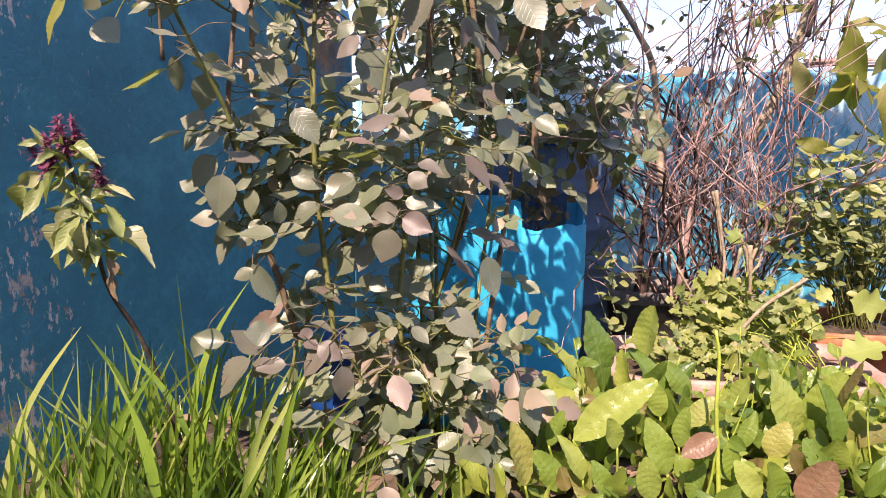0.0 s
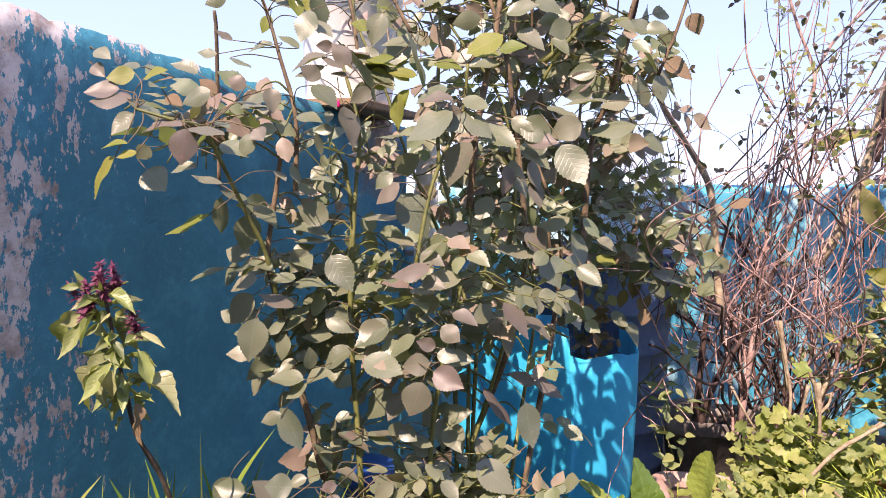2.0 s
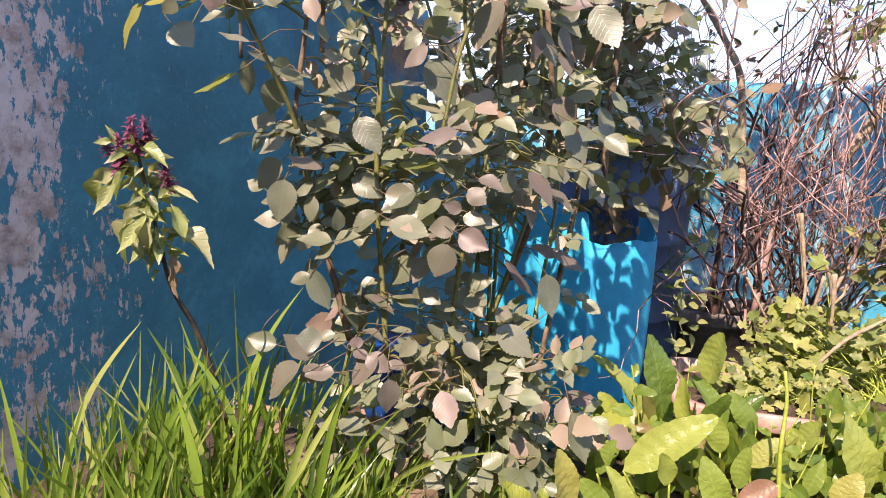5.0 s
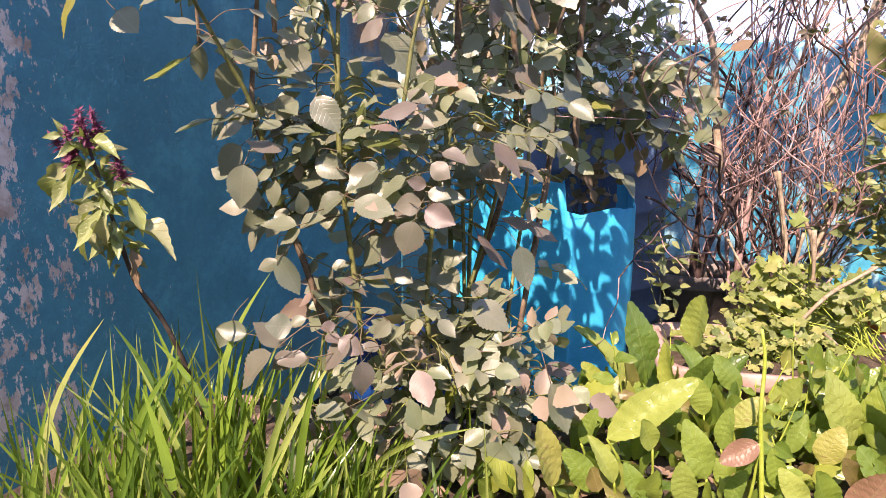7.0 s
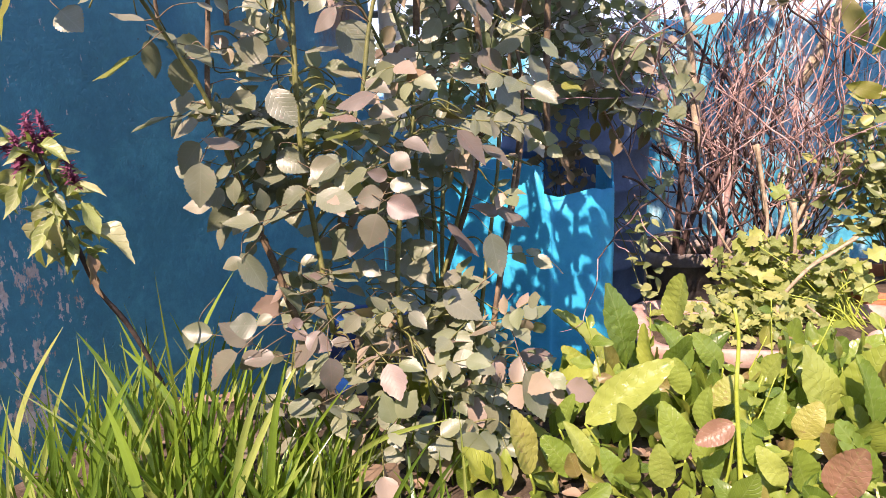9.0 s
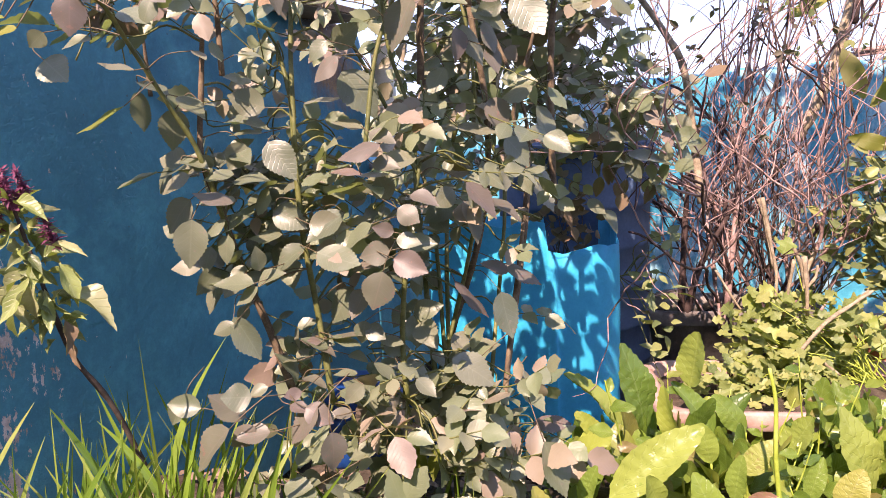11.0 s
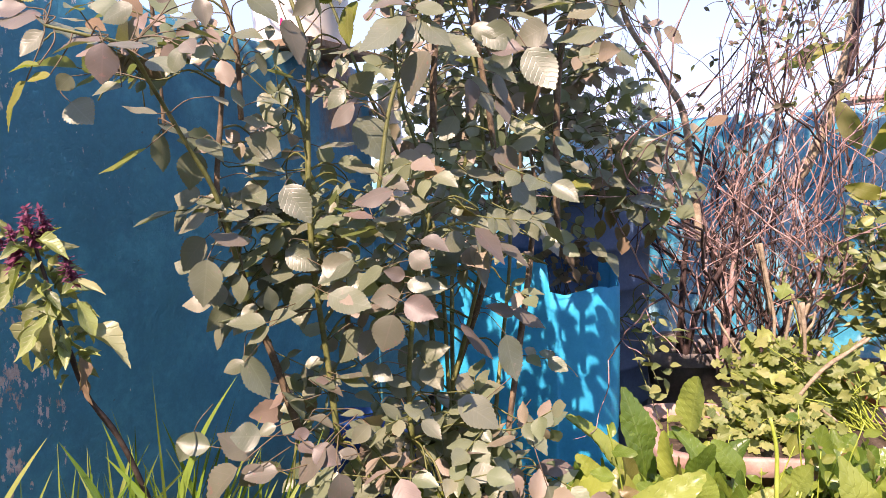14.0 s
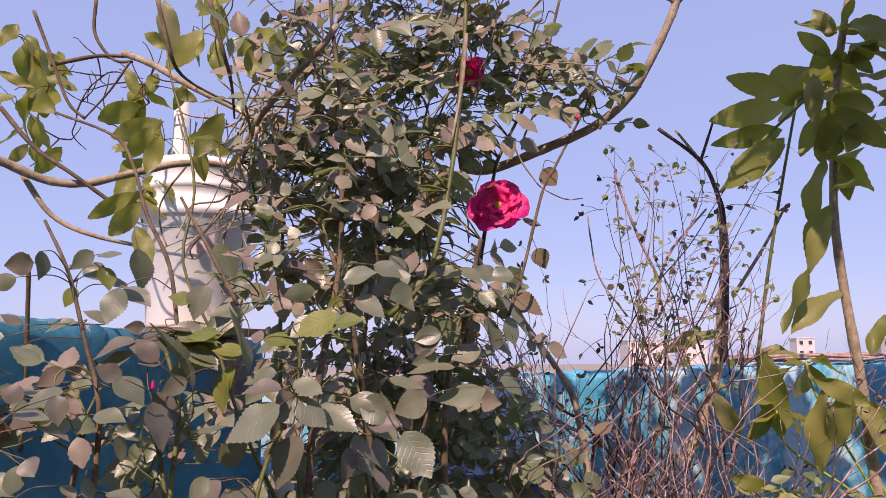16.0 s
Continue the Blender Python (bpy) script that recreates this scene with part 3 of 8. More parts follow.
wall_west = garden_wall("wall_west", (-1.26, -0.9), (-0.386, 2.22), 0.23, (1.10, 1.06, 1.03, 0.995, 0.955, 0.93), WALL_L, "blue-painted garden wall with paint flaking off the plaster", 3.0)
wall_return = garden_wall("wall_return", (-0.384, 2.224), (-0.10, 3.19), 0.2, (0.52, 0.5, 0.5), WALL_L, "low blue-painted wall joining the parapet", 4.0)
wall_north = garden_wall("wall_north", (-2.0, 3.2), (4.2, 3.2), 0.2, (0.7, 0.72, 0.76, 0.79, 0.82, 0.83, 0.84), WALL_B, "bright unseen blue wall added to close the east side in dappled sun", 8.0)
# Unseen wall, added behind the camera to hold back skylight from the south.
sky_block_south = garden_wall("sky_block_south", (6.0, -3.7), (-6.0, -3.7), 0.25, (2.9, 2.9), SCREEN_PLASTER, "plain unseen wall added behind the garden to cut skylight", 5.0)
# Never in view; added to close the east side against open skylight.
added_wall_east = garden_wall("added_wall_east", (4.4, 3.0), (4.4, -3.6), 0.22, (0.9, 0.9), WALL_B, "unseen blue wall added to close the east side", 6.0)


# ---- containers ----
def cut_can():
    """A rounded rectangular can with its top sawn off unevenly."""
    can = thing("cut_plastic_can", (0.12, 1.84, -0.31), "sky-blue plastic can sawn open as a planter", "planter")
    corners = [(-0.25, 0.13), (-0.245, -0.06), (-0.19, -0.115), (0.055, -0.165), (0.10, -0.16), (0.185, -0.14), (0.232, -0.10), (0.256, -0.04), (0.255, 0.1), (0.2, 0.16), (-0.2, 0.17)]
    foot = [Vector((q[0], q[1])) for q in spline([(*c, 0) for c in corners + corners[:1]], 16)][:-1]

    def rim(q):
        if q.y > 0.05:
            return 0.66
        step = 0.615 + (0.065 if q.x < 0.068 else 0.0)
        return step + 0.008 * math.sin(q.x * 40) + 0.006 * noise.noise((q.x * 30, q.y * 30, 0))
    rings = []
    for k, s in ((0.0, 0.90), (0.02, 0.97), (0.06, 1.0), (0.3, 1.0), (0.34, 0.988), (0.38, 1.0), (0.7, 1.005), (0.9, 1.0), (1.0, 0.995)):
        rings.append([(q.x * s, q.y * s, rim(q) * k) for q in foot])
    rings.append([(q.x * 0.982, q.y * 0.975, rim(q)) for q in foot])
    rings.append([(q.x * 0.975, q.y * 0.97, 0.2) for q in foot])
    vs, fs = loft(rings)
    n = len(foot)
    fs.append(tuple(range(n - 1, -1, -1)))
    put("body", raw("body", vs, fs), CAN_BLUE, can)
    vs = [(q.x * 0.975, q.y * 0.97, 0.5 + 0.012 * noise.noise((q.x * 20, q.y * 20, 5))) for q in foot] + [(0, 0, 0.52)]
    put("soil_fill", raw("soil_fill", vs, [(i, (i + 1) % n, n) for i in range(n)]), SOIL, can, None, "dark soil filling")
    return can


cut_can()


def drum(place, r, h, material, label):
    d = thing("plastic_drum", place, label, "drum")
    prof = [(0.0, 0.0), (r * 0.93, 0.0), (r, 0.03)]
    for k in range(1, 7):
        z = 0.03 + (h - 0.08) * k / 7
        prof += [(r, z - 0.012), (r * 1.03, z - 0.006), (r * 1.03, z + 0.006), (r, z + 0.012)]
    prof += [(r, h - 0.04), (r * 0.96, h - 0.012), (r * 1.04, h - 0.01), (r * 1.04, h + 0.012), (r * 0.9, h + 0.012), (r * 0.88, h - 0.02), (0.0, h - 0.02)]
    put("body", raw("body", *turned(prof, 36)), material, d)
    hoop = [(r * 1.045, h - 0.03), (r * 1.065, h - 0.028), (r * 1.065, h - 0.006), (r * 1.045, h - 0.004)]
    put("lid_ring", raw("lid_ring", *turned(hoop, 36)), NAVY, d, None, "navy lid ring")
    return d


drum((0.278, 2.22, -0.40), 0.236, 0.94, DRUM_BLUE, "dull indigo plastic drum behind the cut can")


def jerry_can():
    j = thing("jerry_can", (-0.2, 1.5, -0.15), "navy plastic jerry can lying half hidden under the rose", "can")
    rings = []
    for x, s in ((-0.13, 0.86), (-0.12, 1.0), (-0.03, 1.0), (-0.02, 0.96), (-0.01, 1.0), (0.09, 1.0), (0.12, 0.8), (0.125, 0.4)):
        rings.append([(x, p, q + 0.09) for p, q in ring(0, 0, 0.09 * s, 0.095 * s, 28, 9)])
    vs, fs = loft(rings)
    fs += [tuple(range(27, -1, -1)), tuple(range(7 * 28, 8 * 28))]
    put("body", raw("body", vs, fs), NAVY, j)
    put("cap", raw("cap", *tube([(0.11, 0.0, 0.17), (0.155, 0.0, 0.17)], 0.024, 0.024, 18)), DRUM_BLUE, j)
    put("handle", raw("handle", *tube(spline([(0.11, 0.0, 0.13), (0.15, 0.0, 0.12), (0.15, 0.0, 0.06), (0.11, 0.0, 0.05)], 4), 0.009, 0.009, 8)), NAVY, j)


jerry_can()


def bucket():
    b = thing("paint_bucket", (-0.505, 1.93, 0.965), "white plastic paint bucket holding a pipe and wire", "bucket")
    r = 0.157
    prof = [(0.0, 0.0), (r * 0.80, 0.0), (r * 0.82, 0.008), (r * 0.945, 0.297), (r * 0.965, 0.30), (r * 0.995, 0.303), (r * 1.0, 0.345), (r * 0.985, 0.318), (r * 0.992, 0.375), (r * 1.015, 0.378), (r * 1.02, 0.388), (r * 1.0, 0.393), (r * 1.005, 0.43), (r * 1.03, 0.433), (r * 1.035, 0.452), (r * 1.0, 0.46), (r * 0.955, 0.452), (r * 0.78, 0.02), (0.0, 0.018)]
    put("body", raw("body", *turned(prof, 48)), BUCKET_WHITE, b)
    for s in (-1, 1):
        lug = tube([(s * r * 0.98, 0, 0.345), (s * r * 1.1, 0, 0.345)], 0.016, 0.013, 12)
        put("handle_lug", raw("handle_lug", *lug), BUCKET_WHITE, b)
    bail = [(r * 1.1 * math.cos(a), -r * 1.25 * math.sin(a), 0.345 - 0.09 * math.sin(a)) for a in [math.pi * i / 14 for i in range(15)]]
    put("bail", raw("bail", *tube(bail, 0.0025, 0.0025, 6)), WIRE, b, None, "thin grey wire bail")
    arc = [[(1.004 * r * (0.82 + 0.125 * z / 0.297) * math.cos(a), 1.004 * r * (0.82 + 0.125 * z / 0.297) * math.sin(a), z + 0.02 * math.sin(6 * a)) for a in [radians(-82 + 4 * k) for k in range(9)]] for z in (0.2, 0.222, 0.24)]
    vs = [p for row in arc for p in row]
    fs = [(i * 9 + k, i * 9 + k + 1, (i + 1) * 9 + k + 1, (i + 1) * 9 + k) for i in range(2) for k in range(8)]
    put("print", raw("print", vs, fs), RED_PRINT, b, None, "faded red print worn to a smear")
    pipe = thing("pipe_offcut", (-0.556, 1.91, 0.986), "white plastic pipe standing in the bucket", "pipe")
    vs, fs = loft([[(x - 0.012 * z, y, z) for x, y in ring(0, 0, q, q, 20)] for q, z in ((0.021, 0.0), (0.021, 0.675), (0.017, 0.675), (0.017, 0.0))])
    put("tube", raw("tube", vs, fs), PIPE_WHITE, pipe)
    coil = thing("wire_coil", (-0.48, 1.93, 0.986), "tangle of thin grey wire standing in the bucket", "wire")
    rng = random.Random(5)
    for k in range(16):
        a0, x0 = rng.uniform(0, 6.3), rng.uniform(0.03, 0.11)
        pts = [(x0 * math.cos(a0), x0 * math.sin(a0), 0.0)]
        for i in range(1, 6):
            pts.append((pts[-1][0] * 0.9 + rng.uniform(-0.03, 0.03), pts[-1][1] * 0.9 + rng.uniform(-0.03, 0.03), 0.12 * i + rng.uniform(-0.01, 0.02)))
        put("strand", raw("strand", *tube(spline(pts, 4), 0.002, 0.0016, 5)), WIRE if k % 3 else TWIG, coil)


bucket()

slab = thing("wooden_board", (-0.505, 1.93, 0.952), "weathered tan board lying on the wall under the bucket", "board")
bm = bmesh.new()
bmesh.ops.create_cube(bm, size=1, matrix=Matrix.Rotation(radians(-16), 4, 'Z') @ Matrix.Diagonal((0.3, 0.36, 0.022, 1)))
bmesh.ops.bevel(bm, geom=bm.edges[:], offset=0.004, segments=2, affect='EDGES')
part("plank", bm, WOOD, slab)

CREAM = rough_mat("cream_plastic", (0.56, 0.47, 0.36), (0.74, 0.65, 0.52), (0.8, 0.73, 0.62), 10, 80, 0.6, 0.2, 0.002)
downpipe = thing("overflow_pipe", (-0.32, 2.235, 0.3), "cream plastic pipe standing against the wall's end", "pipe")
put("tube", raw("tube", *tube(spline([(0, 0, 0.12), (0.002, 0, 0.25), (0.0, 0, 0.45), (-0.002, 0, 0.6)], 4), 0.037, 0.037, 20)), CREAM, downpipe)
put("collar", raw("collar", *tube([(0.001, 0, 0.34), (0.001, 0, 0.42)], 0.042, 0.042, 20)), CREAM, downpipe)
for z in (0.2, 0.5):
    put("bracket", raw("bracket", *tube([(-0.09, 0.0, z), (-0.03, 0.0, z)], 0.012, 0.012, 10)), WIRE, downpipe)


# Grey cement, its colour toned down for the shade under the dry bush.
OLD_CEMENT = rough_mat("shade_toned_cement", (0.1, 0.085, 0.08), (0.19, 0.165, 0.155), (0.29, 0.26, 0.245), 12, 90, 0.95, 0.5, 0.006)


def pot(place, r, h, material, label, square=2.0, sx=1.0, sy=1.0, fill=True):
    p = thing("flower_pot" if square < 3 else "trough_planter", place, label, "planter")
    prof = [(0.0, 0.0), (r * 0.68, 0.0), (r * 0.72, 0.01), (r * 0.93, h - 0.05), (r * 1.0, h - 0.048), (r * 1.03, h - 0.042), (r * 1.04, h - 0.006), (r * 1.02, h), (r * 0.95, h), (r * 0.9, h - 0.03), (r * 0.8, h * 0.5)]
    put("body", raw("body", *turned(prof, 40, square, sx, sy)), material, p)
    vs, fs = turned([(r * 0.9, h - 0.035), (r * 0.5, h - 0.02), (0.001, h - 0.015)], 40, square, sx, sy)
    vs = [(x, y, z + 0.008 * noise.noise((x * 40, y * 40, r))) for x, y, z in vs]
    put("soil_fill", raw("soil_fill", vs, fs), SOIL, p)
    return p


pot((0.80, 1.73, -0.36), 0.355, 0.30, PINK_POT, "long sun-bleached pink plastic trough of chrysanthemums", 7.0, 1.0, 0.5)
pot((0.76, 2.24, -0.36), 0.26, 0.38, OLD_CEMENT, "grey cement trough holding the dry bush", 6.0, 1.0, 0.45)
pot((1.10, 1.66, -0.36), 0.10, 0.285, PINK_POT, "sun-bleached pink plastic pot beside the trough")
pot((1.32, 2.05, -0.36), 0.25, 0.33, TERRACOTTA, "orange terracotta trough with leafy green shoots", 6.0, 1.0, 0.6)
pot((1.40, 1.84, -0.36), 0.10, 0.22, TERRACOTTA, "orange terracotta pot in front of the trough")
pot((1.72, 1.95, -0.36), 0.16, 0.29, TERRACOTTA, "orange terracotta pot beside the mango sapling")


def stone(place, size, seed, label):
    bm = bmesh.new()
    bmesh.ops.create_icosphere(bm, subdivisions=3, radius=1.0)
    for v in bm.verts:
        k = 1 + 0.22 * noise.noise((v.co.x * 1.3 + seed, v.co.y * 1.3, v.co.z * 1.3)) + 0.05 * noise.noise((v.co.x * 5, v.co.y * 5 + seed, v.co.z * 5))
        v.co = Vector((v.co.x * size[0] * k, v.co.y * size[1] * k, max(v.co.z, -0.6) * size[2] * k))
    me = bpy.data.meshes.new("stone")
    bm.to_mesh(me)
    bm.free()
    me.polygons.foreach_set("use_smooth", [True] * len(me.polygons))
    ob = put("stone", me, STONE)
    ob.location = place
    return tagged(ob, label, "stone")


STONE = rough_mat("pale_stone", (0.13, 0.11, 0.095), (0.22, 0.19, 0.165), (0.32, 0.29, 0.26), 14, 110, 0.9, 0.6, 0.006)
stone((0.60, 2.20, 0.03), (0.10, 0.06, 0.045), 2.0, "pale rounded stone lying in the cement trough")
stone((0.80, 2.22, 0.022), (0.06, 0.05, 0.035), 5.0, "small pale stone lying in the cement trough")


# ---- rose bush ----
rose = thing("rose_bush", (0.0, 1.02, -0.10), "tall dusty rose bush with red blooms", "rose bush")
CANE_POINTS, LEAF_FEET = [], []


def rose_cane(pts, r0, r1, material, seed):
    stem("cane", pts, 0.8 * r0, 0.8 * r1, material, rose, 7, 6, "", 0.12, seed)
    CANE_POINTS.extend(spline(pts, 5))


def rose_leaf(base, tip, face, material, k, wide):
    leaf("leaf", ROSE_FORMS, k, base, tip, face, material, rose, wide, "reddish young leaf" if material is ROSE_YOUNG else "")
    LEAF_FEET.append((base, tip))


rose_cane(((-0.148, 0.950, 0.214), (-0.166, 0.970, 0.340), (-0.180, 0.970, 0.474), (-0.186, 0.980, 0.595), (-0.193, 1.000, 0.678), (-0.214, 1.020, 0.754)), 0.0065, 0.004, CANE_GREEN, 0)
rose_cane(((-0.185, 0.980, 0.595), (-0.187, 1.000, 0.726), (-0.194, 1.030, 0.821), (-0.232, 1.050, 0.928)), 0.005, 0.0035, CANE_GREEN, 1)
rose_cane(((-0.230, 1.000, 0.213), (-0.262, 1.000, 0.322), (-0.286, 0.990, 0.403), (-0.309, 0.970, 0.523), (-0.318, 0.950, 0.601), (-0.313, 0.970, 0.722), (-0.305, 0.980, 0.815)), 0.0085, 0.004, CANE_BROWN, 2)
rose_cane(((-0.290, 0.980, 0.425), (-0.309, 0.930, 0.595), (-0.331, 0.900, 0.668), (-0.348, 0.850, 0.745), (-0.339, 0.780, 0.790), (-0.353, 0.730, 0.797), (-0.403, 0.720, 0.810)), 0.005, 0.0025, CANE_GREEN, 3)
rose_cane(((-0.039, 0.980, 0.209), (-0.044, 1.000, 0.301), (-0.034, 1.000, 0.400), (-0.022, 1.000, 0.478), (-0.004, 1.020, 0.571)), 0.006, 0.004, CANE_GREEN, 4)
rose_cane(((-0.026, 1.200, 0.135), (0.005, 1.200, 0.243), (0.056, 1.200, 0.394), (0.083, 1.200, 0.529), (0.084, 1.200, 0.660), (0.062, 1.200, 0.819)), 0.008, 0.006, CANE_BROWN, 5)
rose_cane(((-0.020, 1.100, 0.156), (0.006, 1.120, 0.239), (0.040, 1.150, 0.363), (0.063, 1.150, 0.461)), 0.006, 0.004, CANE_GREEN, 6)
rose_cane(((0.201, 1.400, 0.455), (0.199, 1.400, 0.629), (0.207, 1.400, 0.836), (0.238, 1.400, 0.932), (0.263, 1.400, 1.060), (0.278, 1.400, 1.129)), 0.009, 0.006, CANE_BROWN, 7)
rose_cane(((-0.626, 1.360, 0.713), (-0.630, 1.360, 0.904), (-0.624, 1.340, 1.049), (-0.624, 1.330, 1.095)), 0.0065, 0.0045, CANE_BROWN, 8)
rose_cane(((0.062, 1.200, 0.819), (0.034, 1.200, 0.976), (-0.001, 1.200, 1.079)), 0.007, 0.005, CANE_BROWN, 9)
rose_cane(((-0.071, 0.950, 0.595), (-0.053, 0.980, 0.730), (-0.014, 1.000, 0.840), (-0.007, 1.000, 0.921)), 0.0045, 0.003, CANE_GREEN, 10)
rose_cane(((-0.167, 1.300, 1.342), (-0.176, 1.300, 1.256), (-0.192, 1.300, 1.177)), 0.005, 0.003, BARK_PALE, 11)
rose_cane(((-0.146, 1.300, 1.366), (-0.124, 1.300, 1.290), (-0.136, 1.300, 1.239)), 0.005, 0.003, BARK_PALE, 12)
rose_cane(((-0.145, 1.280, 1.251), (-0.121, 1.280, 1.161), (-0.132, 1.250, 1.086)), 0.005, 0.003, BARK_PALE, 13)
rose_cane(((-0.213, 1.320, 1.338), (-0.205, 1.320, 1.262), (-0.178, 1.300, 1.216)), 0.005, 0.003, BARK_PALE, 14)
rose_cane(((0.250, 1.280, 1.524), (0.240, 1.270, 1.415), (0.217, 1.250, 1.289)), 0.0045, 0.003, BARK_PALE, 15)
rose_cane(((-0.072, 1.300, 1.635), (-0.069, 1.300, 1.537), (-0.048, 1.280, 1.445)), 0.005, 0.003, BARK_PALE, 16)
rose_cane(((-0.002, 1.050, 0.688), (0.002, 1.080, 0.834), (0.023, 1.150, 1.037), (0.018, 1.200, 1.197), (0.002, 1.250, 1.409), (-0.017, 1.250, 1.583), (-0.01, 1.27, 1.78)), 0.0075, 0.004, CANE_BROWN, 17)
rose_cane(((-0.23, 1.40, 1.30), (-0.182, 1.350, 1.371), (-0.108, 1.300, 1.436), (-0.026, 1.250, 1.495), (0.011, 1.250, 1.571), (0.03, 1.26, 1.70)), 0.0095, 0.007, BARK_PALE, 18)
rose_cane(((0.238, 1.400, 0.901), (0.276, 1.520, 1.062), (0.315, 1.560, 1.284), (0.340, 1.560, 1.368), (0.431, 1.540, 1.545), (0.485, 1.550, 1.738)), 0.006, 0.004, CANE_BROWN, 19)
rose_cane(((0.328, 1.350, 0.967), (0.362, 1.380, 1.060), (0.412, 1.420, 1.233), (0.449, 1.450, 1.303), (0.528, 1.480, 1.455), (0.563, 1.500, 1.571)), 0.0045, 0.003, CANE_BROWN, 20)
rose_cane(((0.106, 1.200, 0.962), (0.176, 1.200, 1.041), (0.218, 1.250, 1.240), (0.243, 1.280, 1.477), (0.251, 1.300, 1.607)), 0.006, 0.005, CANE_GREEN, 21)
rose_cane(((-0.273, 0.950, 0.710), (-0.283, 0.970, 0.828), (-0.315, 0.980, 0.923), (-0.357, 1.000, 1.023), (-0.409, 1.020, 1.104)), 0.005, 0.003, CANE_BROWN, 22)
rose_cane(((-0.188, 1.000, 0.930), (-0.214, 1.020, 1.033), (-0.266, 1.050, 1.118), (-0.307, 1.080, 1.209), (-0.353, 1.100, 1.264), (-0.481, 1.150, 1.322)), 0.004, 0.003, CANE_BROWN, 23)
rose_cane(((-0.102, 1.000, 0.971), (-0.155, 1.020, 1.058), (-0.213, 1.050, 1.145)), 0.004, 0.003, CANE_BROWN, 24)

rose_leaf((-0.296, 0.860, 0.515), (-0.302, 0.850, 0.448), (0.42, -0.90, 0.09), ROSE, 0, 1.02)
rose_leaf((-0.350, 0.950, 0.667), (-0.357, 0.940, 0.608), (0.45, -0.89, 0.10), ROSE, 1, 1.04)
rose_leaf((-0.230, 0.990, 0.663), (-0.281, 0.980, 0.683), (0.23, -0.97, 0.11), ROSE, 2, 1.09)
rose_leaf((-0.319, 0.700, 0.784), (-0.319, 0.690, 0.739), (0.53, -0.82, 0.19), ROSE_YOUNG, 3, 1.15)
rose_leaf((-0.405, 0.720, 0.804), (-0.429, 0.710, 0.774), (0.03, -0.95, 0.30), ROSE, 4, 1.00)
rose_leaf((-0.418, 0.700, 0.746), (-0.456, 0.690, 0.697), (-0.48, -0.71, 0.51), ROSE_YELLOW, 5, 1.00)
rose_leaf((-0.387, 0.700, 0.752), (-0.410, 0.690, 0.746), (0.13, -0.68, 0.72), ROSE_YELLOW, 6, 1.00)
rose_leaf((-0.400, 0.700, 0.763), (-0.432, 0.690, 0.761), (0.07, -0.36, 0.93), ROSE_YELLOW, 7, 1.00)
rose_leaf((-0.367, 0.850, 0.670), (-0.429, 0.840, 0.631), (-0.43, -0.42, 0.80), ROSE_YELLOW, 8, 1.00)
rose_leaf((-0.037, 0.870, 0.435), (-0.053, 0.860, 0.384), (0.16, -0.98, 0.14), ROSE_YOUNG, 9, 1.29)
rose_leaf((-0.021, 0.870, 0.453), (0.027, 0.860, 0.434), (-0.04, -0.93, 0.37), ROSE_YOUNG, 10, 1.06)
rose_leaf((-0.028, 0.880, 0.462), (-0.069, 0.870, 0.456), (0.19, -0.95, 0.26), ROSE_YOUNG, 11, 1.12)
rose_leaf((0.066, 1.000, 0.540), (0.114, 0.990, 0.489), (0.61, -0.44, 0.66), ROSE_YOUNG, 12, 1.00)
rose_leaf((0.014, 0.920, 0.791), (-0.023, 0.910, 0.728), (-0.38, -0.85, 0.36), ROSE_YOUNG, 13, 1.00)
rose_leaf((-0.012, 0.900, 0.834), (-0.073, 0.890, 0.784), (-0.33, -0.76, 0.55), ROSE, 14, 1.00)
rose_leaf((-0.005, 0.950, 0.840), (0.045, 0.940, 0.805), (0.29, -0.72, 0.62), ROSE, 15, 1.00)
rose_leaf((0.015, 1.000, 0.821), (0.079, 0.990, 0.786), (0.27, -0.68, 0.68), ROSE, 16, 1.00)
rose_leaf((-0.110, 1.000, 0.710), (-0.057, 0.990, 0.647), (0.33, -0.85, 0.41), ROSE, 17, 1.00)
rose_leaf((-0.190, 0.890, 0.614), (-0.151, 0.880, 0.563), (0.19, -0.92, 0.33), ROSE, 18, 1.03)
rose_leaf((-0.214, 0.950, 0.514), (-0.164, 0.940, 0.489), (0.00, -0.92, 0.38), ROSE, 19, 1.06)
rose_leaf((-0.130, 0.880, 0.462), (-0.067, 0.870, 0.441), (0.14, -0.64, 0.75), ROSE, 20, 1.00)
rose_leaf((-0.270, 0.900, 0.366), (-0.225, 0.890, 0.309), (0.70, -0.37, 0.62), ROSE, 21, 1.00)
rose_leaf((-0.225, 0.880, 0.420), (-0.280, 0.870, 0.418), (0.05, -0.41, 0.91), ROSE, 22, 1.00)
rose_leaf((-0.255, 0.880, 0.489), (-0.264, 0.870, 0.450), (-0.21, -0.93, 0.29), ROSE, 23, 1.00)
rose_leaf((0.375, 1.580, 0.529), (0.395, 1.570, 0.478), (-0.13, -0.98, 0.14), ROSE, 24, 1.18)
rose_leaf((0.359, 1.580, 0.569), (0.312, 1.570, 0.519), (-0.35, -0.80, 0.49), ROSE, 25, 1.00)
rose_leaf((0.163, 1.200, 0.551), (0.189, 1.190, 0.465), (0.80, -0.52, 0.30), ROSE, 26, 1.00)
rose_leaf((0.109, 1.150, 0.386), (0.176, 1.140, 0.357), (0.35, -0.28, 0.89), ROSE_YOUNG, 27, 1.00)
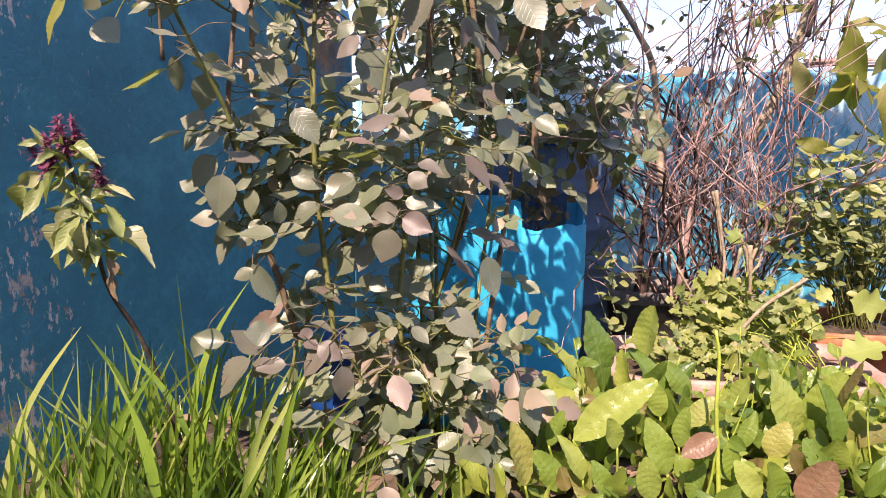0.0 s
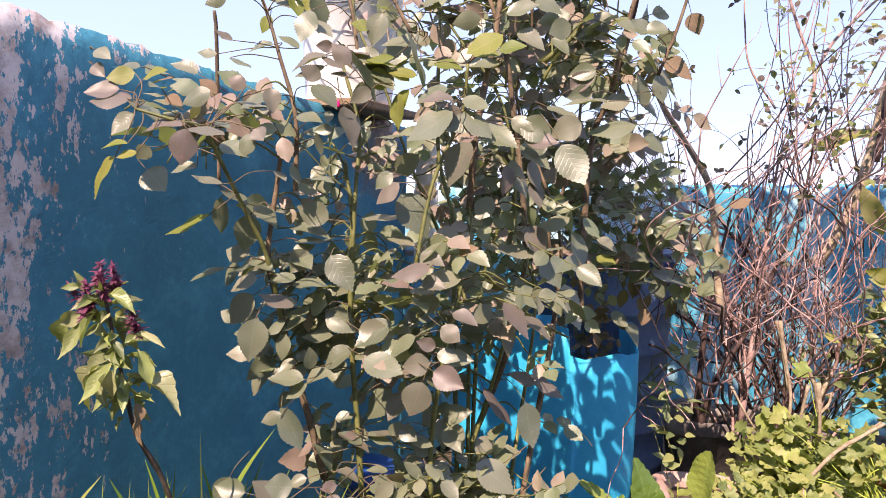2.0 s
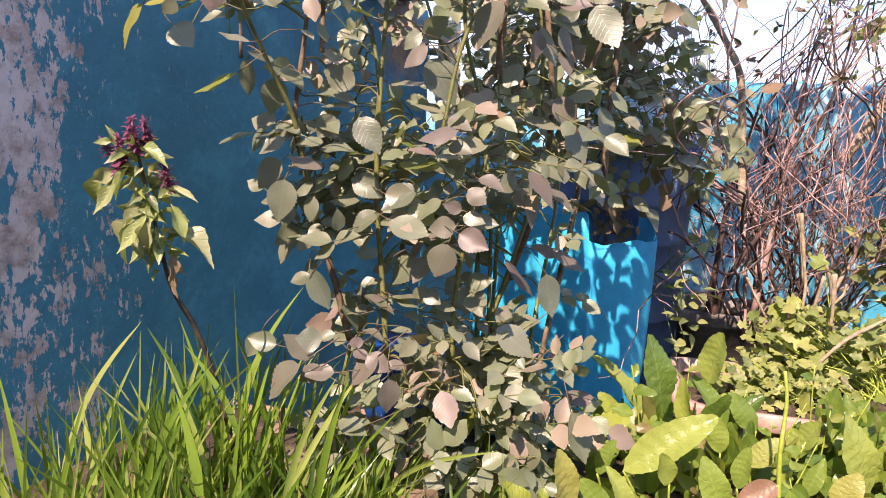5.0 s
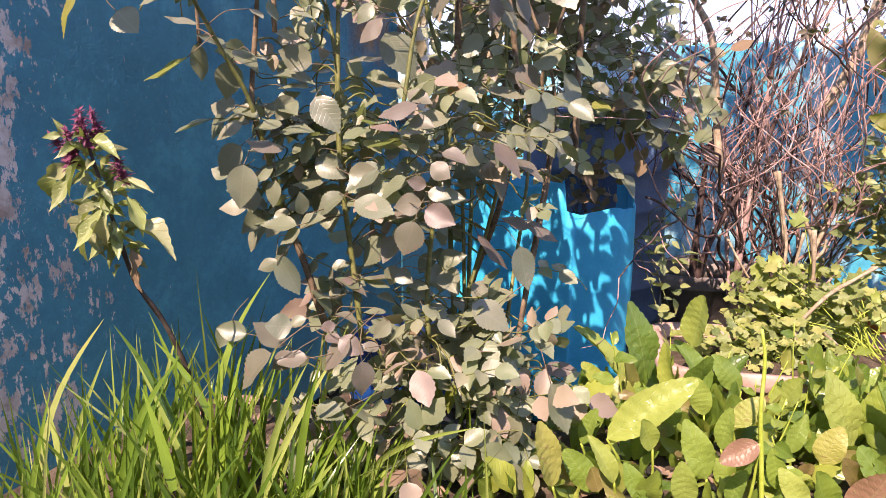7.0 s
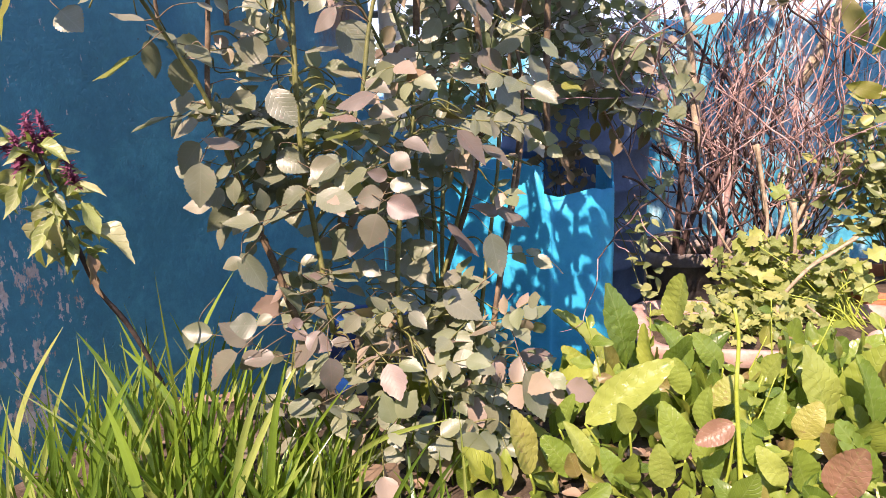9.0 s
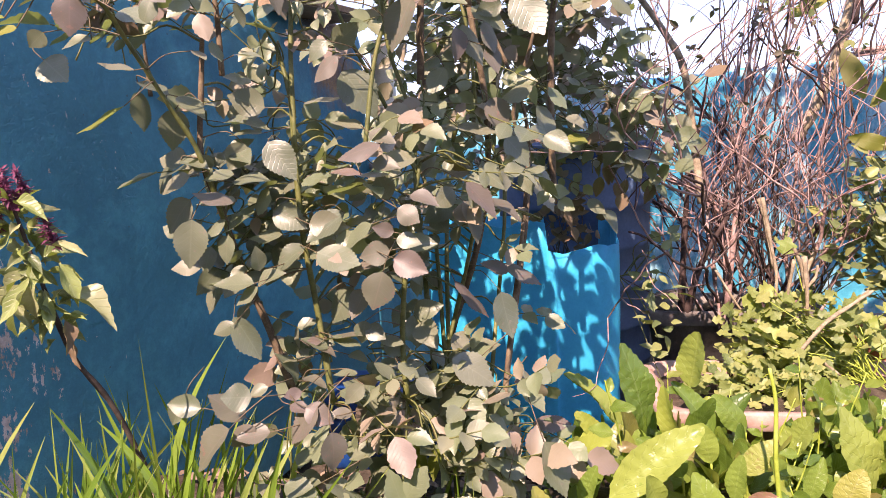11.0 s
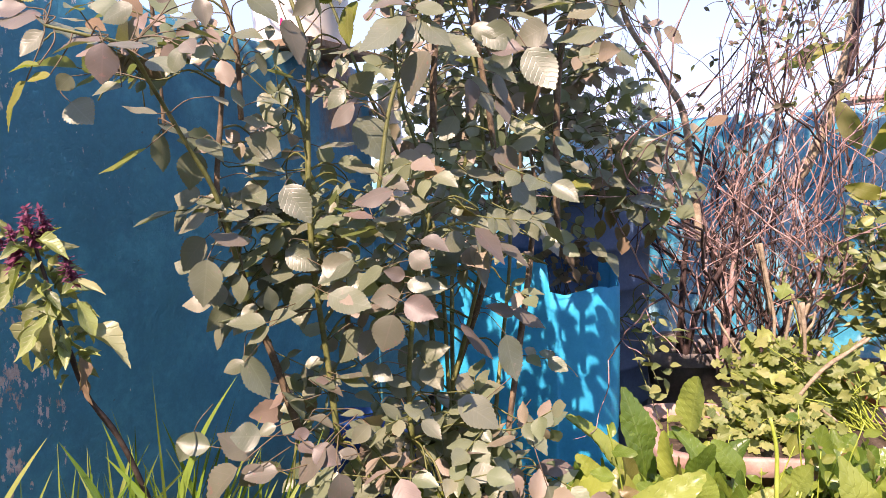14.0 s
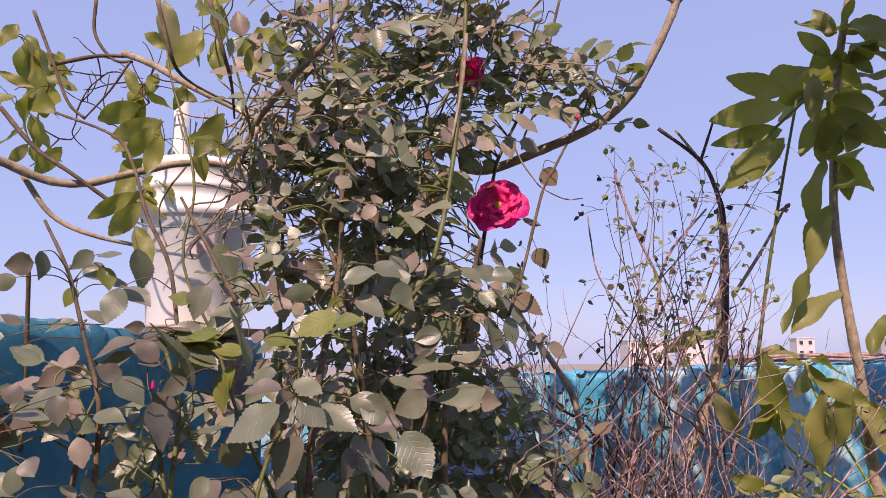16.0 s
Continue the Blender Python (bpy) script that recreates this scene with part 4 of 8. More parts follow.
rose_leaf((0.118, 1.120, 0.377), (0.070, 1.110, 0.393), (0.36, -0.43, 0.83), ROSE_YOUNG, 28, 1.00)
rose_leaf((0.033, 1.000, 0.267), (0.103, 0.990, 0.235), (0.23, -0.66, 0.72), ROSE, 29, 1.00)
rose_leaf((-0.296, 0.900, 0.853), (-0.344, 0.890, 0.836), (-0.12, -0.67, 0.73), ROSE, 30, 1.00)
rose_leaf((-0.335, 0.720, 0.789), (-0.392, 0.710, 0.787), (0.05, -0.43, 0.90), ROSE_YOUNG, 31, 1.00)
rose_leaf((-0.323, 0.720, 0.787), (-0.271, 0.710, 0.773), (0.19, -0.31, 0.93), ROSE_YOUNG, 32, 1.00)
rose_leaf((-0.253, 0.750, 0.784), (-0.266, 0.740, 0.752), (0.06, -0.96, 0.28), ROSE, 33, 1.00)
rose_leaf((-0.249, 0.750, 0.790), (-0.232, 0.740, 0.773), (-0.02, -0.86, 0.50), ROSE_YOUNG, 34, 1.35)
rose_leaf((-0.297, 0.750, 0.770), (-0.256, 0.740, 0.761), (0.03, -0.59, 0.80), ROSE, 35, 1.00)
rose_leaf((-0.214, 1.000, 0.846), (-0.182, 0.990, 0.789), (0.74, -0.47, 0.49), ROSE_YOUNG, 36, 1.00)
rose_leaf((-0.149, 1.000, 1.001), (-0.166, 0.990, 0.950), (0.01, -0.98, 0.19), ROSE, 37, 1.00)
rose_leaf((0.052, 0.950, 0.955), (0.001, 0.940, 0.921), (-0.18, -0.84, 0.52), ROSE_YELLOW, 38, 1.00)
rose_leaf((0.149, 1.100, 1.023), (0.097, 1.090, 1.010), (0.10, -0.94, 0.32), ROSE, 39, 1.00)
rose_leaf((0.193, 1.100, 0.892), (0.150, 1.090, 0.882), (0.24, -0.97, -0.08), ROSE, 40, 1.05)
rose_leaf((0.136, 1.150, 0.853), (0.192, 1.140, 0.828), (0.10, -0.82, 0.56), ROSE_YOUNG, 41, 1.00)
rose_leaf((0.076, 1.100, 0.803), (0.131, 1.090, 0.765), (0.32, -0.68, 0.66), ROSE, 42, 1.00)
rose_leaf((-0.152, 1.000, 0.920), (-0.197, 0.990, 0.945), (0.41, -0.81, 0.42), ROSE, 43, 1.00)
rose_leaf((-0.254, 0.950, 0.994), (-0.262, 0.940, 0.940), (-0.06, -0.98, 0.19), ROSE, 44, 1.00)
rose_leaf((-0.370, 0.900, 1.004), (-0.401, 0.890, 0.989), (0.30, -0.95, 0.01), ROSE, 45, 1.00)
rose_leaf((-0.304, 1.000, 1.029), (-0.289, 0.990, 0.991), (0.70, -0.58, 0.41), ROSE_YELLOW, 46, 1.00)
rose_leaf((-0.137, 1.000, 0.902), (-0.172, 0.990, 0.887), (0.32, -0.94, -0.12), ROSE_YELLOW, 47, 1.29)
rose_leaf((-0.118, 1.000, 0.871), (-0.119, 0.990, 0.815), (-0.58, -0.80, 0.15), ROSE_YELLOW, 48, 1.00)
rose_leaf((-0.007, 0.900, 0.466), (0.033, 0.890, 0.471), (-0.27, -0.79, 0.55), ROSE, 49, 1.00)
rose_leaf((0.003, 0.950, 0.581), (-0.059, 0.940, 0.574), (0.00, -0.55, 0.83), ROSE, 50, 1.00)
rose_leaf((-0.037, 0.900, 0.603), (-0.096, 0.890, 0.592), (-0.05, -0.57, 0.82), ROSE_YOUNG, 51, 1.00)
rose_leaf((-0.083, 1.000, 0.626), (-0.129, 0.990, 0.634), (0.25, -0.41, 0.88), ROSE, 52, 1.00)
rose_leaf((-0.313, 0.900, 0.571), (-0.358, 0.890, 0.556), (-0.09, -0.66, 0.74), ROSE, 53, 1.00)
rose_leaf((-0.248, 0.900, 0.534), (-0.304, 0.890, 0.537), (0.10, -0.29, 0.95), ROSE, 54, 1.00)
rose_leaf((-0.152, 0.920, 0.496), (-0.095, 0.910, 0.493), (-0.15, -0.94, 0.30), ROSE, 55, 1.00)
rose_leaf((-0.041, 0.950, 0.524), (-0.054, 0.940, 0.561), (0.33, -0.93, -0.14), ROSE, 56, 1.19)
rose_leaf((-0.140, 0.950, 0.321), (-0.094, 0.940, 0.314), (0.12, -0.10, 0.99), ROSE, 57, 1.00)
rose_leaf((-0.149, 0.950, 0.301), (-0.188, 0.940, 0.318), (0.44, -0.18, 0.88), ROSE, 58, 1.00)
rose_leaf((-0.075, 1.000, 0.288), (-0.034, 0.990, 0.286), (-0.19, -0.89, 0.42), ROSE, 59, 1.01)
rose_leaf((-0.045, 1.000, 0.261), (-0.003, 0.990, 0.240), (0.24, -0.61, 0.75), ROSE, 60, 1.00)
rose_leaf((-0.281, 0.800, 0.269), (-0.325, 0.790, 0.279), (0.30, -0.84, 0.44), ROSE, 61, 1.00)
rose_leaf((-0.208, 0.800, 0.285), (-0.246, 0.790, 0.287), (0.25, -0.87, 0.42), ROSE, 62, 1.35)
rose_leaf((0.450, 1.600, 0.721), (0.382, 1.590, 0.746), (0.35, -0.57, 0.74), ROSE, 63, 1.00)
rose_leaf((0.397, 1.600, 0.739), (0.429, 1.590, 0.720), (-0.26, -0.96, 0.07), ROSE, 64, 1.10)
rose_leaf((0.577, 2.000, 0.621), (0.554, 1.990, 0.570), (-0.11, -0.97, 0.24), ROSE, 65, 1.35)
rose_leaf((0.597, 2.000, 0.554), (0.629, 1.990, 0.507), (-0.19, -0.98, 0.07), ROSE, 66, 1.23)
rose_leaf((0.345, 1.450, 1.011), (0.412, 1.440, 0.980), (0.12, -0.83, 0.54), ROSE_DEAD, 67, 1.00)
rose_leaf((0.336, 1.450, 1.053), (0.367, 1.440, 1.069), (-0.19, -0.95, -0.24), ROSE, 68, 1.35)
rose_leaf((0.312, 1.400, 0.862), (0.360, 1.390, 0.815), (0.46, -0.65, 0.60), ROSE, 69, 1.00)
rose_leaf((-0.458, 0.830, 0.733), (-0.420, 0.820, 0.701), (0.15, -0.88, 0.45), ROSE, 70, 1.27)
rose_leaf((-0.453, 0.830, 0.767), (-0.469, 0.820, 0.749), (0.55, -0.83, -0.03), ROSE, 71, 1.35)
rose_leaf((-0.520, 0.800, 0.902), (-0.490, 0.790, 0.889), (-0.02, -0.80, 0.59), ROSE, 72, 1.00)
rose_leaf((-0.524, 0.800, 0.880), (-0.501, 0.790, 0.865), (-0.07, -0.87, 0.48), ROSE_YOUNG, 73, 1.06)
rose_leaf((-0.430, 0.760, 0.863), (-0.465, 0.750, 0.852), (0.19, -0.95, 0.25), ROSE_YELLOW, 74, 1.00)
rose_leaf((-0.421, 0.740, 0.826), (-0.480, 0.730, 0.827), (0.11, -0.65, 0.75), ROSE_YOUNG, 75, 1.00)
rose_leaf((-0.097, 0.980, 0.214), (-0.138, 0.970, 0.238), (0.49, -0.63, 0.61), ROSE, 76, 1.00)
rose_leaf((-0.100, 0.790, 0.242), (-0.092, 0.780, 0.191), (0.69, -0.68, 0.25), ROSE_YOUNG, 77, 1.00)
rose_leaf((-0.126, 0.820, 0.263), (-0.168, 0.810, 0.215), (-0.47, -0.68, 0.55), ROSE_YOUNG, 78, 1.00)
rose_leaf((-0.234, 0.780, 0.249), (-0.291, 0.770, 0.196), (-0.49, -0.61, 0.63), ROSE_YOUNG, 79, 1.00)
rose_leaf((-0.229, 0.820, 0.247), (-0.277, 0.810, 0.280), (0.57, -0.41, 0.71), ROSE_YOUNG, 80, 1.00)
rose_leaf((-0.208, 0.800, 0.243), (-0.241, 0.790, 0.218), (0.14, -0.97, 0.21), ROSE_YOUNG, 81, 1.06)
rose_leaf((-0.330, 0.850, 0.267), (-0.349, 0.840, 0.226), (0.33, -0.94, 0.07), ROSE, 82, 1.05)
rose_leaf((-0.143, 0.820, 0.262), (-0.106, 0.810, 0.246), (-0.01, -0.85, 0.52), ROSE_YOUNG, 83, 1.11)
rose_leaf((-0.085, 0.900, 0.264), (-0.111, 0.890, 0.237), (0.13, -0.96, 0.23), ROSE, 84, 1.02)
rose_leaf((0.074, 1.020, 0.262), (0.025, 1.010, 0.221), (-0.01, -0.97, 0.24), ROSE, 85, 1.31)
rose_leaf((0.100, 1.020, 0.202), (0.048, 1.010, 0.138), (-0.34, -0.84, 0.42), ROSE, 86, 1.00)
rose_leaf((0.155, 1.050, 0.140), (0.214, 1.040, 0.149), (-0.20, -0.35, 0.92), ROSE_YOUNG, 87, 1.00)
rose_leaf((0.171, 0.950, 0.155), (0.199, 0.940, 0.071), (0.74, -0.59, 0.32), ROSE, 88, 1.00)
rose_leaf((0.117, 0.950, 0.094), (0.105, 0.940, 0.041), (-0.56, -0.78, 0.27), ROSE, 89, 1.00)
rose_leaf((-0.052, 1.000, 0.113), (-0.009, 0.990, 0.062), (0.67, -0.40, 0.63), ROSE_YELLOW, 90, 1.00)
rose_leaf((-0.114, 1.000, 0.097), (-0.061, 0.990, 0.018), (0.82, -0.10, 0.56), ROSE, 91, 1.00)
rose_leaf((-0.083, 1.000, 0.089), (-0.039, 0.990, 0.130), (-0.58, -0.68, 0.45), ROSE, 92, 1.00)
rose_leaf((-0.070, 0.950, 0.227), (-0.097, 0.940, 0.179), (-0.38, -0.84, 0.39), ROSE, 93, 1.00)
rose_leaf((-0.011, 1.000, 0.202), (0.049, 0.990, 0.250), (-0.64, -0.12, 0.76), ROSE, 94, 1.00)
rose_leaf((-0.021, 1.000, 0.243), (0.015, 0.990, 0.207), (0.12, -0.92, 0.38), ROSE, 95, 1.08)
rose_leaf((-0.087, 0.950, 0.334), (-0.057, 0.940, 0.319), (-0.08, -0.89, 0.45), ROSE, 96, 1.23)
rose_leaf((-0.202, 0.950, 0.249), (-0.221, 0.940, 0.301), (0.94, 0.02, 0.35), ROSE, 97, 1.00)
rose_leaf((0.037, 0.950, 0.017), (-0.015, 0.940, -0.037), (-0.53, -0.58, 0.62), ROSE, 98, 1.00)
rose_leaf((0.107, 0.920, 0.021), (0.137, 0.910, -0.020), (0.50, -0.68, 0.53), ROSE, 99, 1.00)
rose_leaf((-0.129, 0.900, 0.040), (-0.167, 0.890, -0.011), (-0.50, -0.70, 0.51), ROSE, 100, 1.00)
rose_leaf((-0.196, 0.850, 0.132), (-0.146, 0.840, 0.127), (0.01, -0.43, 0.90), ROSE, 101, 1.00)
rose_leaf((0.059, 1.000, 0.101), (0.031, 0.990, 0.082), (0.05, -0.91, 0.41), ROSE, 102, 1.06)
rose_leaf((0.083, 1.000, 0.831), (0.133, 0.990, 0.804), (-0.09, -0.98, 0.19), ROSE, 103, 1.12)
rose_leaf((0.147, 0.950, 0.793), (0.184, 0.940, 0.733), (0.09, -0.97, 0.22), ROSE, 104, 1.00)
rose_leaf((0.268, 1.100, 0.840), (0.187, 1.090, 0.832), (-0.01, -0.57, 0.82), ROSE, 105, 1.00)
rose_leaf((-0.068, 0.950, 0.874), (-0.100, 0.940, 0.963), (0.93, 0.12, 0.34), ROSE, 106, 1.00)
rose_leaf((-0.029, 0.950, 0.874), (-0.073, 0.940, 0.867), (0.02, -0.62, 0.79), ROSE, 107, 1.00)
rose_leaf((-0.178, 0.900, 0.839), (-0.154, 0.890, 0.779), (0.82, -0.41, 0.40), ROSE_YOUNG, 108, 1.00)
rose_leaf((-0.145, 0.950, 0.851), (-0.185, 0.940, 0.952), (0.90, 0.19, 0.38), ROSE, 109, 1.00)
rose_leaf((-0.197, 0.850, 0.872), (-0.225, 0.840, 0.886), (0.37, -0.93, 0.07), ROSE_YOUNG, 110, 1.03)
rose_leaf((-0.153, 0.850, 0.892), (-0.178, 0.840, 0.920), (0.38, -0.92, 0.02), ROSE_YOUNG, 111, 1.01)
rose_leaf((0.304, 1.300, 1.040), (0.249, 1.290, 1.051), (0.24, -0.85, 0.47), ROSE, 112, 1.00)
rose_leaf((0.217, 1.200, 1.051), (0.186, 1.190, 1.010), (-0.34, -0.83, 0.45), ROSE, 113, 1.00)
rose_leaf((0.136, 1.200, 1.031), (0.107, 1.190, 1.071), (0.54, -0.82, 0.19), ROSE, 114, 1.00)
rose_leaf((0.197, 1.100, 0.929), (0.152, 1.090, 0.921), (0.17, -0.96, 0.23), ROSE, 115, 1.00)
rose_leaf((0.005, 1.050, 0.956), (-0.031, 1.040, 0.921), (-0.12, -0.91, 0.39), ROSE, 116, 1.00)
rose_leaf((-0.237, 1.300, 1.110), (-0.193, 1.290, 1.043), (0.57, -0.67, 0.47), ROSE, 117, 1.00)
rose_leaf((-0.124, 1.100, 0.973), (-0.178, 1.090, 0.932), (0.01, -0.97, 0.22), ROSE, 118, 1.00)
rose_leaf((-0.322, 1.150, 1.078), (-0.297, 1.140, 1.009), (0.88, -0.32, 0.36), ROSE, 119, 1.00)
rose_leaf((-0.177, 1.100, 0.923), (-0.120, 1.090, 0.958), (-0.51, -0.55, 0.66), ROSE_YELLOW, 120, 1.00)
rose_leaf((0.407, 1.500, 1.123), (0.424, 1.490, 1.078), (-0.23, -0.96, 0.13), ROSE_DEAD, 121, 1.19)
rose_leaf((0.425, 1.500, 1.304), (0.454, 1.490, 1.262), (-0.33, -0.95, -0.00), ROSE_DEAD, 122, 1.20)
rose_leaf((0.328, 1.350, 0.967), (0.343, 1.340, 0.911), (0.46, -0.84, 0.27), ROSE, 123, 1.00)
rose_leaf((0.305, 1.350, 0.901), (0.283, 1.340, 0.967), (0.77, -0.62, 0.16), ROSE, 124, 1.00)
rose_leaf((-0.449, 0.800, 0.878), (-0.475, 0.790, 0.881), (0.31, -0.60, 0.73), ROSE, 125, 1.00)
rose_leaf((-0.442, 0.800, 0.863), (-0.403, 0.790, 0.875), (-0.36, -0.67, 0.65), ROSE_YELLOW, 126, 1.00)
rose_leaf((-0.446, 0.950, 0.894), (-0.487, 0.940, 0.915), (0.48, -0.57, 0.67), ROSE, 127, 1.00)
rose_leaf((-0.412, 0.950, 0.926), (-0.440, 0.940, 0.924), (0.24, -0.79, 0.57), ROSE, 128, 1.00)
rose_leaf((-0.340, 0.800, 0.846), (-0.380, 0.790, 0.828), (0.11, -0.96, 0.28), ROSE, 129, 1.00)
rose_leaf((-0.446, 0.750, 0.839), (-0.492, 0.740, 0.831), (0.08, -0.82, 0.57), ROSE_YOUNG, 130, 1.00)
rose_leaf((-0.419, 0.740, 0.821), (-0.370, 0.730, 0.803), (0.31, -0.10, 0.94), ROSE, 131, 1.00)
rose_leaf((-0.333, 0.800, 0.804), (-0.305, 0.790, 0.795), (0.14, -0.40, 0.90), ROSE, 132, 1.00)
rose_leaf((-0.314, 0.720, 0.737), (-0.347, 0.710, 0.733), (0.07, -0.57, 0.82), ROSE, 133, 1.00)
rose_leaf((-0.353, 0.860, 0.716), (-0.398, 0.850, 0.723), (0.20, -0.24, 0.95), ROSE, 134, 1.00)
rose_leaf((-0.392, 0.930, 0.694), (-0.379, 0.920, 0.638), (0.93, -0.26, 0.25), ROSE, 135, 1.00)
rose_leaf((-0.386, 0.920, 0.706), (-0.336, 0.910, 0.681), (0.41, -0.18, 0.90), ROSE, 136, 1.00)
rose_leaf((-0.333, 0.930, 0.683), (-0.288, 0.920, 0.660), (0.37, -0.34, 0.87), ROSE, 137, 1.00)
rose_leaf((-0.261, 0.930, 0.570), (-0.306, 0.920, 0.567), (0.06, -0.50, 0.86), ROSE, 138, 1.00)
rose_leaf((-0.340, 0.930, 0.593), (-0.294, 0.920, 0.587), (0.03, -0.41, 0.91), ROSE, 139, 1.00)
rose_leaf((-0.244, 0.880, 0.533), (-0.297, 0.870, 0.545), (0.26, -0.28, 0.92), ROSE_YOUNG, 140, 1.00)
rose_leaf((-0.257, 0.880, 0.511), (-0.289, 0.870, 0.490), (-0.26, -0.64, 0.72), ROSE, 141, 1.00)
rose_leaf((-0.271, 0.900, 0.490), (-0.225, 0.890, 0.511), (-0.44, -0.36, 0.82), ROSE, 142, 1.00)
rose_leaf((-0.343, 0.950, 0.534), (-0.387, 0.940, 0.486), (-0.06, -0.96, 0.26), ROSE, 143, 1.00)
rose_leaf((-0.215, 0.880, 0.438), (-0.212, 0.870, 0.474), (0.74, -0.63, -0.25), ROSE, 144, 1.00)
rose_leaf((-0.228, 0.900, 0.414), (-0.187, 0.890, 0.437), (-0.53, -0.50, 0.69), ROSE, 145, 1.00)
rose_leaf((-0.220, 0.880, 0.415), (-0.247, 0.870, 0.389), (-0.39, -0.64, 0.66), ROSE, 146, 1.00)
rose_leaf((-0.265, 0.890, 0.359), (-0.295, 0.880, 0.346), (0.18, -0.93, 0.31), ROSE, 147, 1.00)
rose_leaf((-0.258, 0.970, 0.612), (-0.283, 0.960, 0.574), (0.33, -0.94, 0.03), ROSE, 148, 1.17)
rose_leaf((-0.274, 0.950, 0.557), (-0.217, 0.940, 0.571), (-0.27, -0.30, 0.91), ROSE, 149, 1.00)
rose_leaf((-0.233, 0.980, 0.626), (-0.283, 0.970, 0.629), (0.11, -0.22, 0.97), ROSE, 150, 1.00)
rose_leaf((-0.301, 1.000, 0.645), (-0.227, 0.990, 0.644), (-0.02, -0.25, 0.97), ROSE, 151, 1.00)
rose_leaf((-0.171, 1.000, 0.668), (-0.099, 0.990, 0.666), (0.00, -0.20, 0.98), ROSE, 152, 1.00)
rose_leaf((-0.104, 0.960, 0.728), (-0.140, 0.950, 0.696), (-0.19, -0.86, 0.48), ROSE_YOUNG, 153, 1.00)
rose_leaf((-0.099, 0.920, 0.510), (-0.153, 0.910, 0.469), (-0.34, -0.71, 0.62), ROSE, 154, 1.00)
rose_leaf((-0.056, 0.900, 0.496), (-0.100, 0.890, 0.469), (-0.37, -0.50, 0.78), ROSE, 155, 1.00)
rose_leaf((-0.105, 0.950, 0.492), (-0.070, 0.940, 0.497), (-0.24, -0.47, 0.85), ROSE, 156, 1.00)
rose_leaf((-0.164, 0.930, 0.461), (-0.214, 0.920, 0.432), (-0.26, -0.68, 0.69), ROSE, 157, 1.00)
rose_leaf((-0.201, 0.940, 0.479), (-0.248, 0.930, 0.471), (-0.08, -0.39, 0.92), ROSE, 158, 1.00)
rose_leaf((-0.117, 1.000, 0.384), (-0.157, 0.990, 0.329), (-0.21, -0.92, 0.33), ROSE, 159, 1.00)
rose_leaf((-0.079, 0.930, 0.398), (-0.099, 0.920, 0.354), (-0.32, -0.89, 0.34), ROSE_YOUNG, 160, 1.00)
rose_leaf((-0.088, 0.950, 0.344), (-0.094, 0.940, 0.312), (0.21, -0.94, 0.26), ROSE, 161, 1.21)
rose_leaf((-0.058, 0.930, 0.620), (-0.019, 0.920, 0.606), (0.08, -0.71, 0.70), ROSE_YOUNG, 162, 1.00)
rose_leaf((-0.054, 0.920, 0.577), (-0.015, 0.910, 0.575), (-0.15, -0.74, 0.66), ROSE_YOUNG, 163, 1.00)
rose_leaf((-0.074, 0.930, 0.562), (-0.031, 0.920, 0.557), (0.07, -0.18, 0.98), ROSE, 164, 1.00)
rose_leaf((-0.012, 0.870, 0.520), (0.017, 0.860, 0.503), (-0.09, -0.92, 0.39), ROSE_YOUNG, 165, 1.29)
rose_leaf((-0.021, 0.880, 0.487), (-0.049, 0.870, 0.496), (0.38, -0.91, 0.18), ROSE_YOUNG, 166, 1.01)
rose_leaf((-0.018, 0.880, 0.478), (0.015, 0.870, 0.475), (-0.18, -0.81, 0.56), ROSE, 167, 1.00)
rose_leaf((-0.046, 0.900, 0.441), (-0.088, 0.890, 0.436), (-0.04, -0.30, 0.95), ROSE_YOUNG, 168, 1.00)
rose_leaf((-0.004, 0.920, 0.532), (0.037, 0.910, 0.523), (0.06, -0.50, 0.86), ROSE_YOUNG, 169, 1.00)
rose_leaf((-0.167, 1.000, 0.979), (-0.201, 0.990, 0.981), (0.28, -0.81, 0.52), ROSE_YELLOW, 170, 1.00)
rose_leaf((-0.128, 1.000, 0.931), (-0.178, 0.990, 0.932), (0.13, -0.58, 0.80), ROSE_YELLOW, 171, 1.00)
rose_leaf((-0.176, 1.000, 0.920), (-0.125, 0.990, 0.874), (0.43, -0.65, 0.62), ROSE, 172, 1.00)
rose_leaf((-0.166, 1.000, 0.879), (-0.193, 0.990, 0.873), (0.36, -0.93, -0.11), ROSE, 173, 1.35)
rose_leaf((-0.120, 1.000, 0.746), (-0.078, 0.990, 0.775), (-0.06, -0.97, -0.25), ROSE, 174, 1.08)
rose_leaf((-0.014, 0.920, 0.853), (-0.065, 0.910, 0.856), (0.13, -0.49, 0.86), ROSE_YOUNG, 175, 1.00)
rose_leaf((0.013, 0.950, 0.831), (-0.025, 0.940, 0.808), (0.05, -0.94, 0.33), ROSE, 176, 1.00)
rose_leaf((0.064, 1.050, 0.833), (0.109, 1.040, 0.823), (-0.12, -0.90, 0.41), ROSE, 177, 1.00)
rose_leaf((0.122, 1.100, 0.806), (0.082, 1.090, 0.791), (0.24, -0.97, 0.01), ROSE, 178, 1.07)
rose_leaf((-0.005, 0.980, 0.944), (0.043, 0.970, 0.937), (-0.10, -0.84, 0.53), ROSE_YELLOW, 179, 1.00)
rose_leaf((0.042, 1.000, 0.943), (0.085, 0.990, 0.950), (-0.27, -0.76, 0.59), ROSE_YELLOW, 180, 1.00)
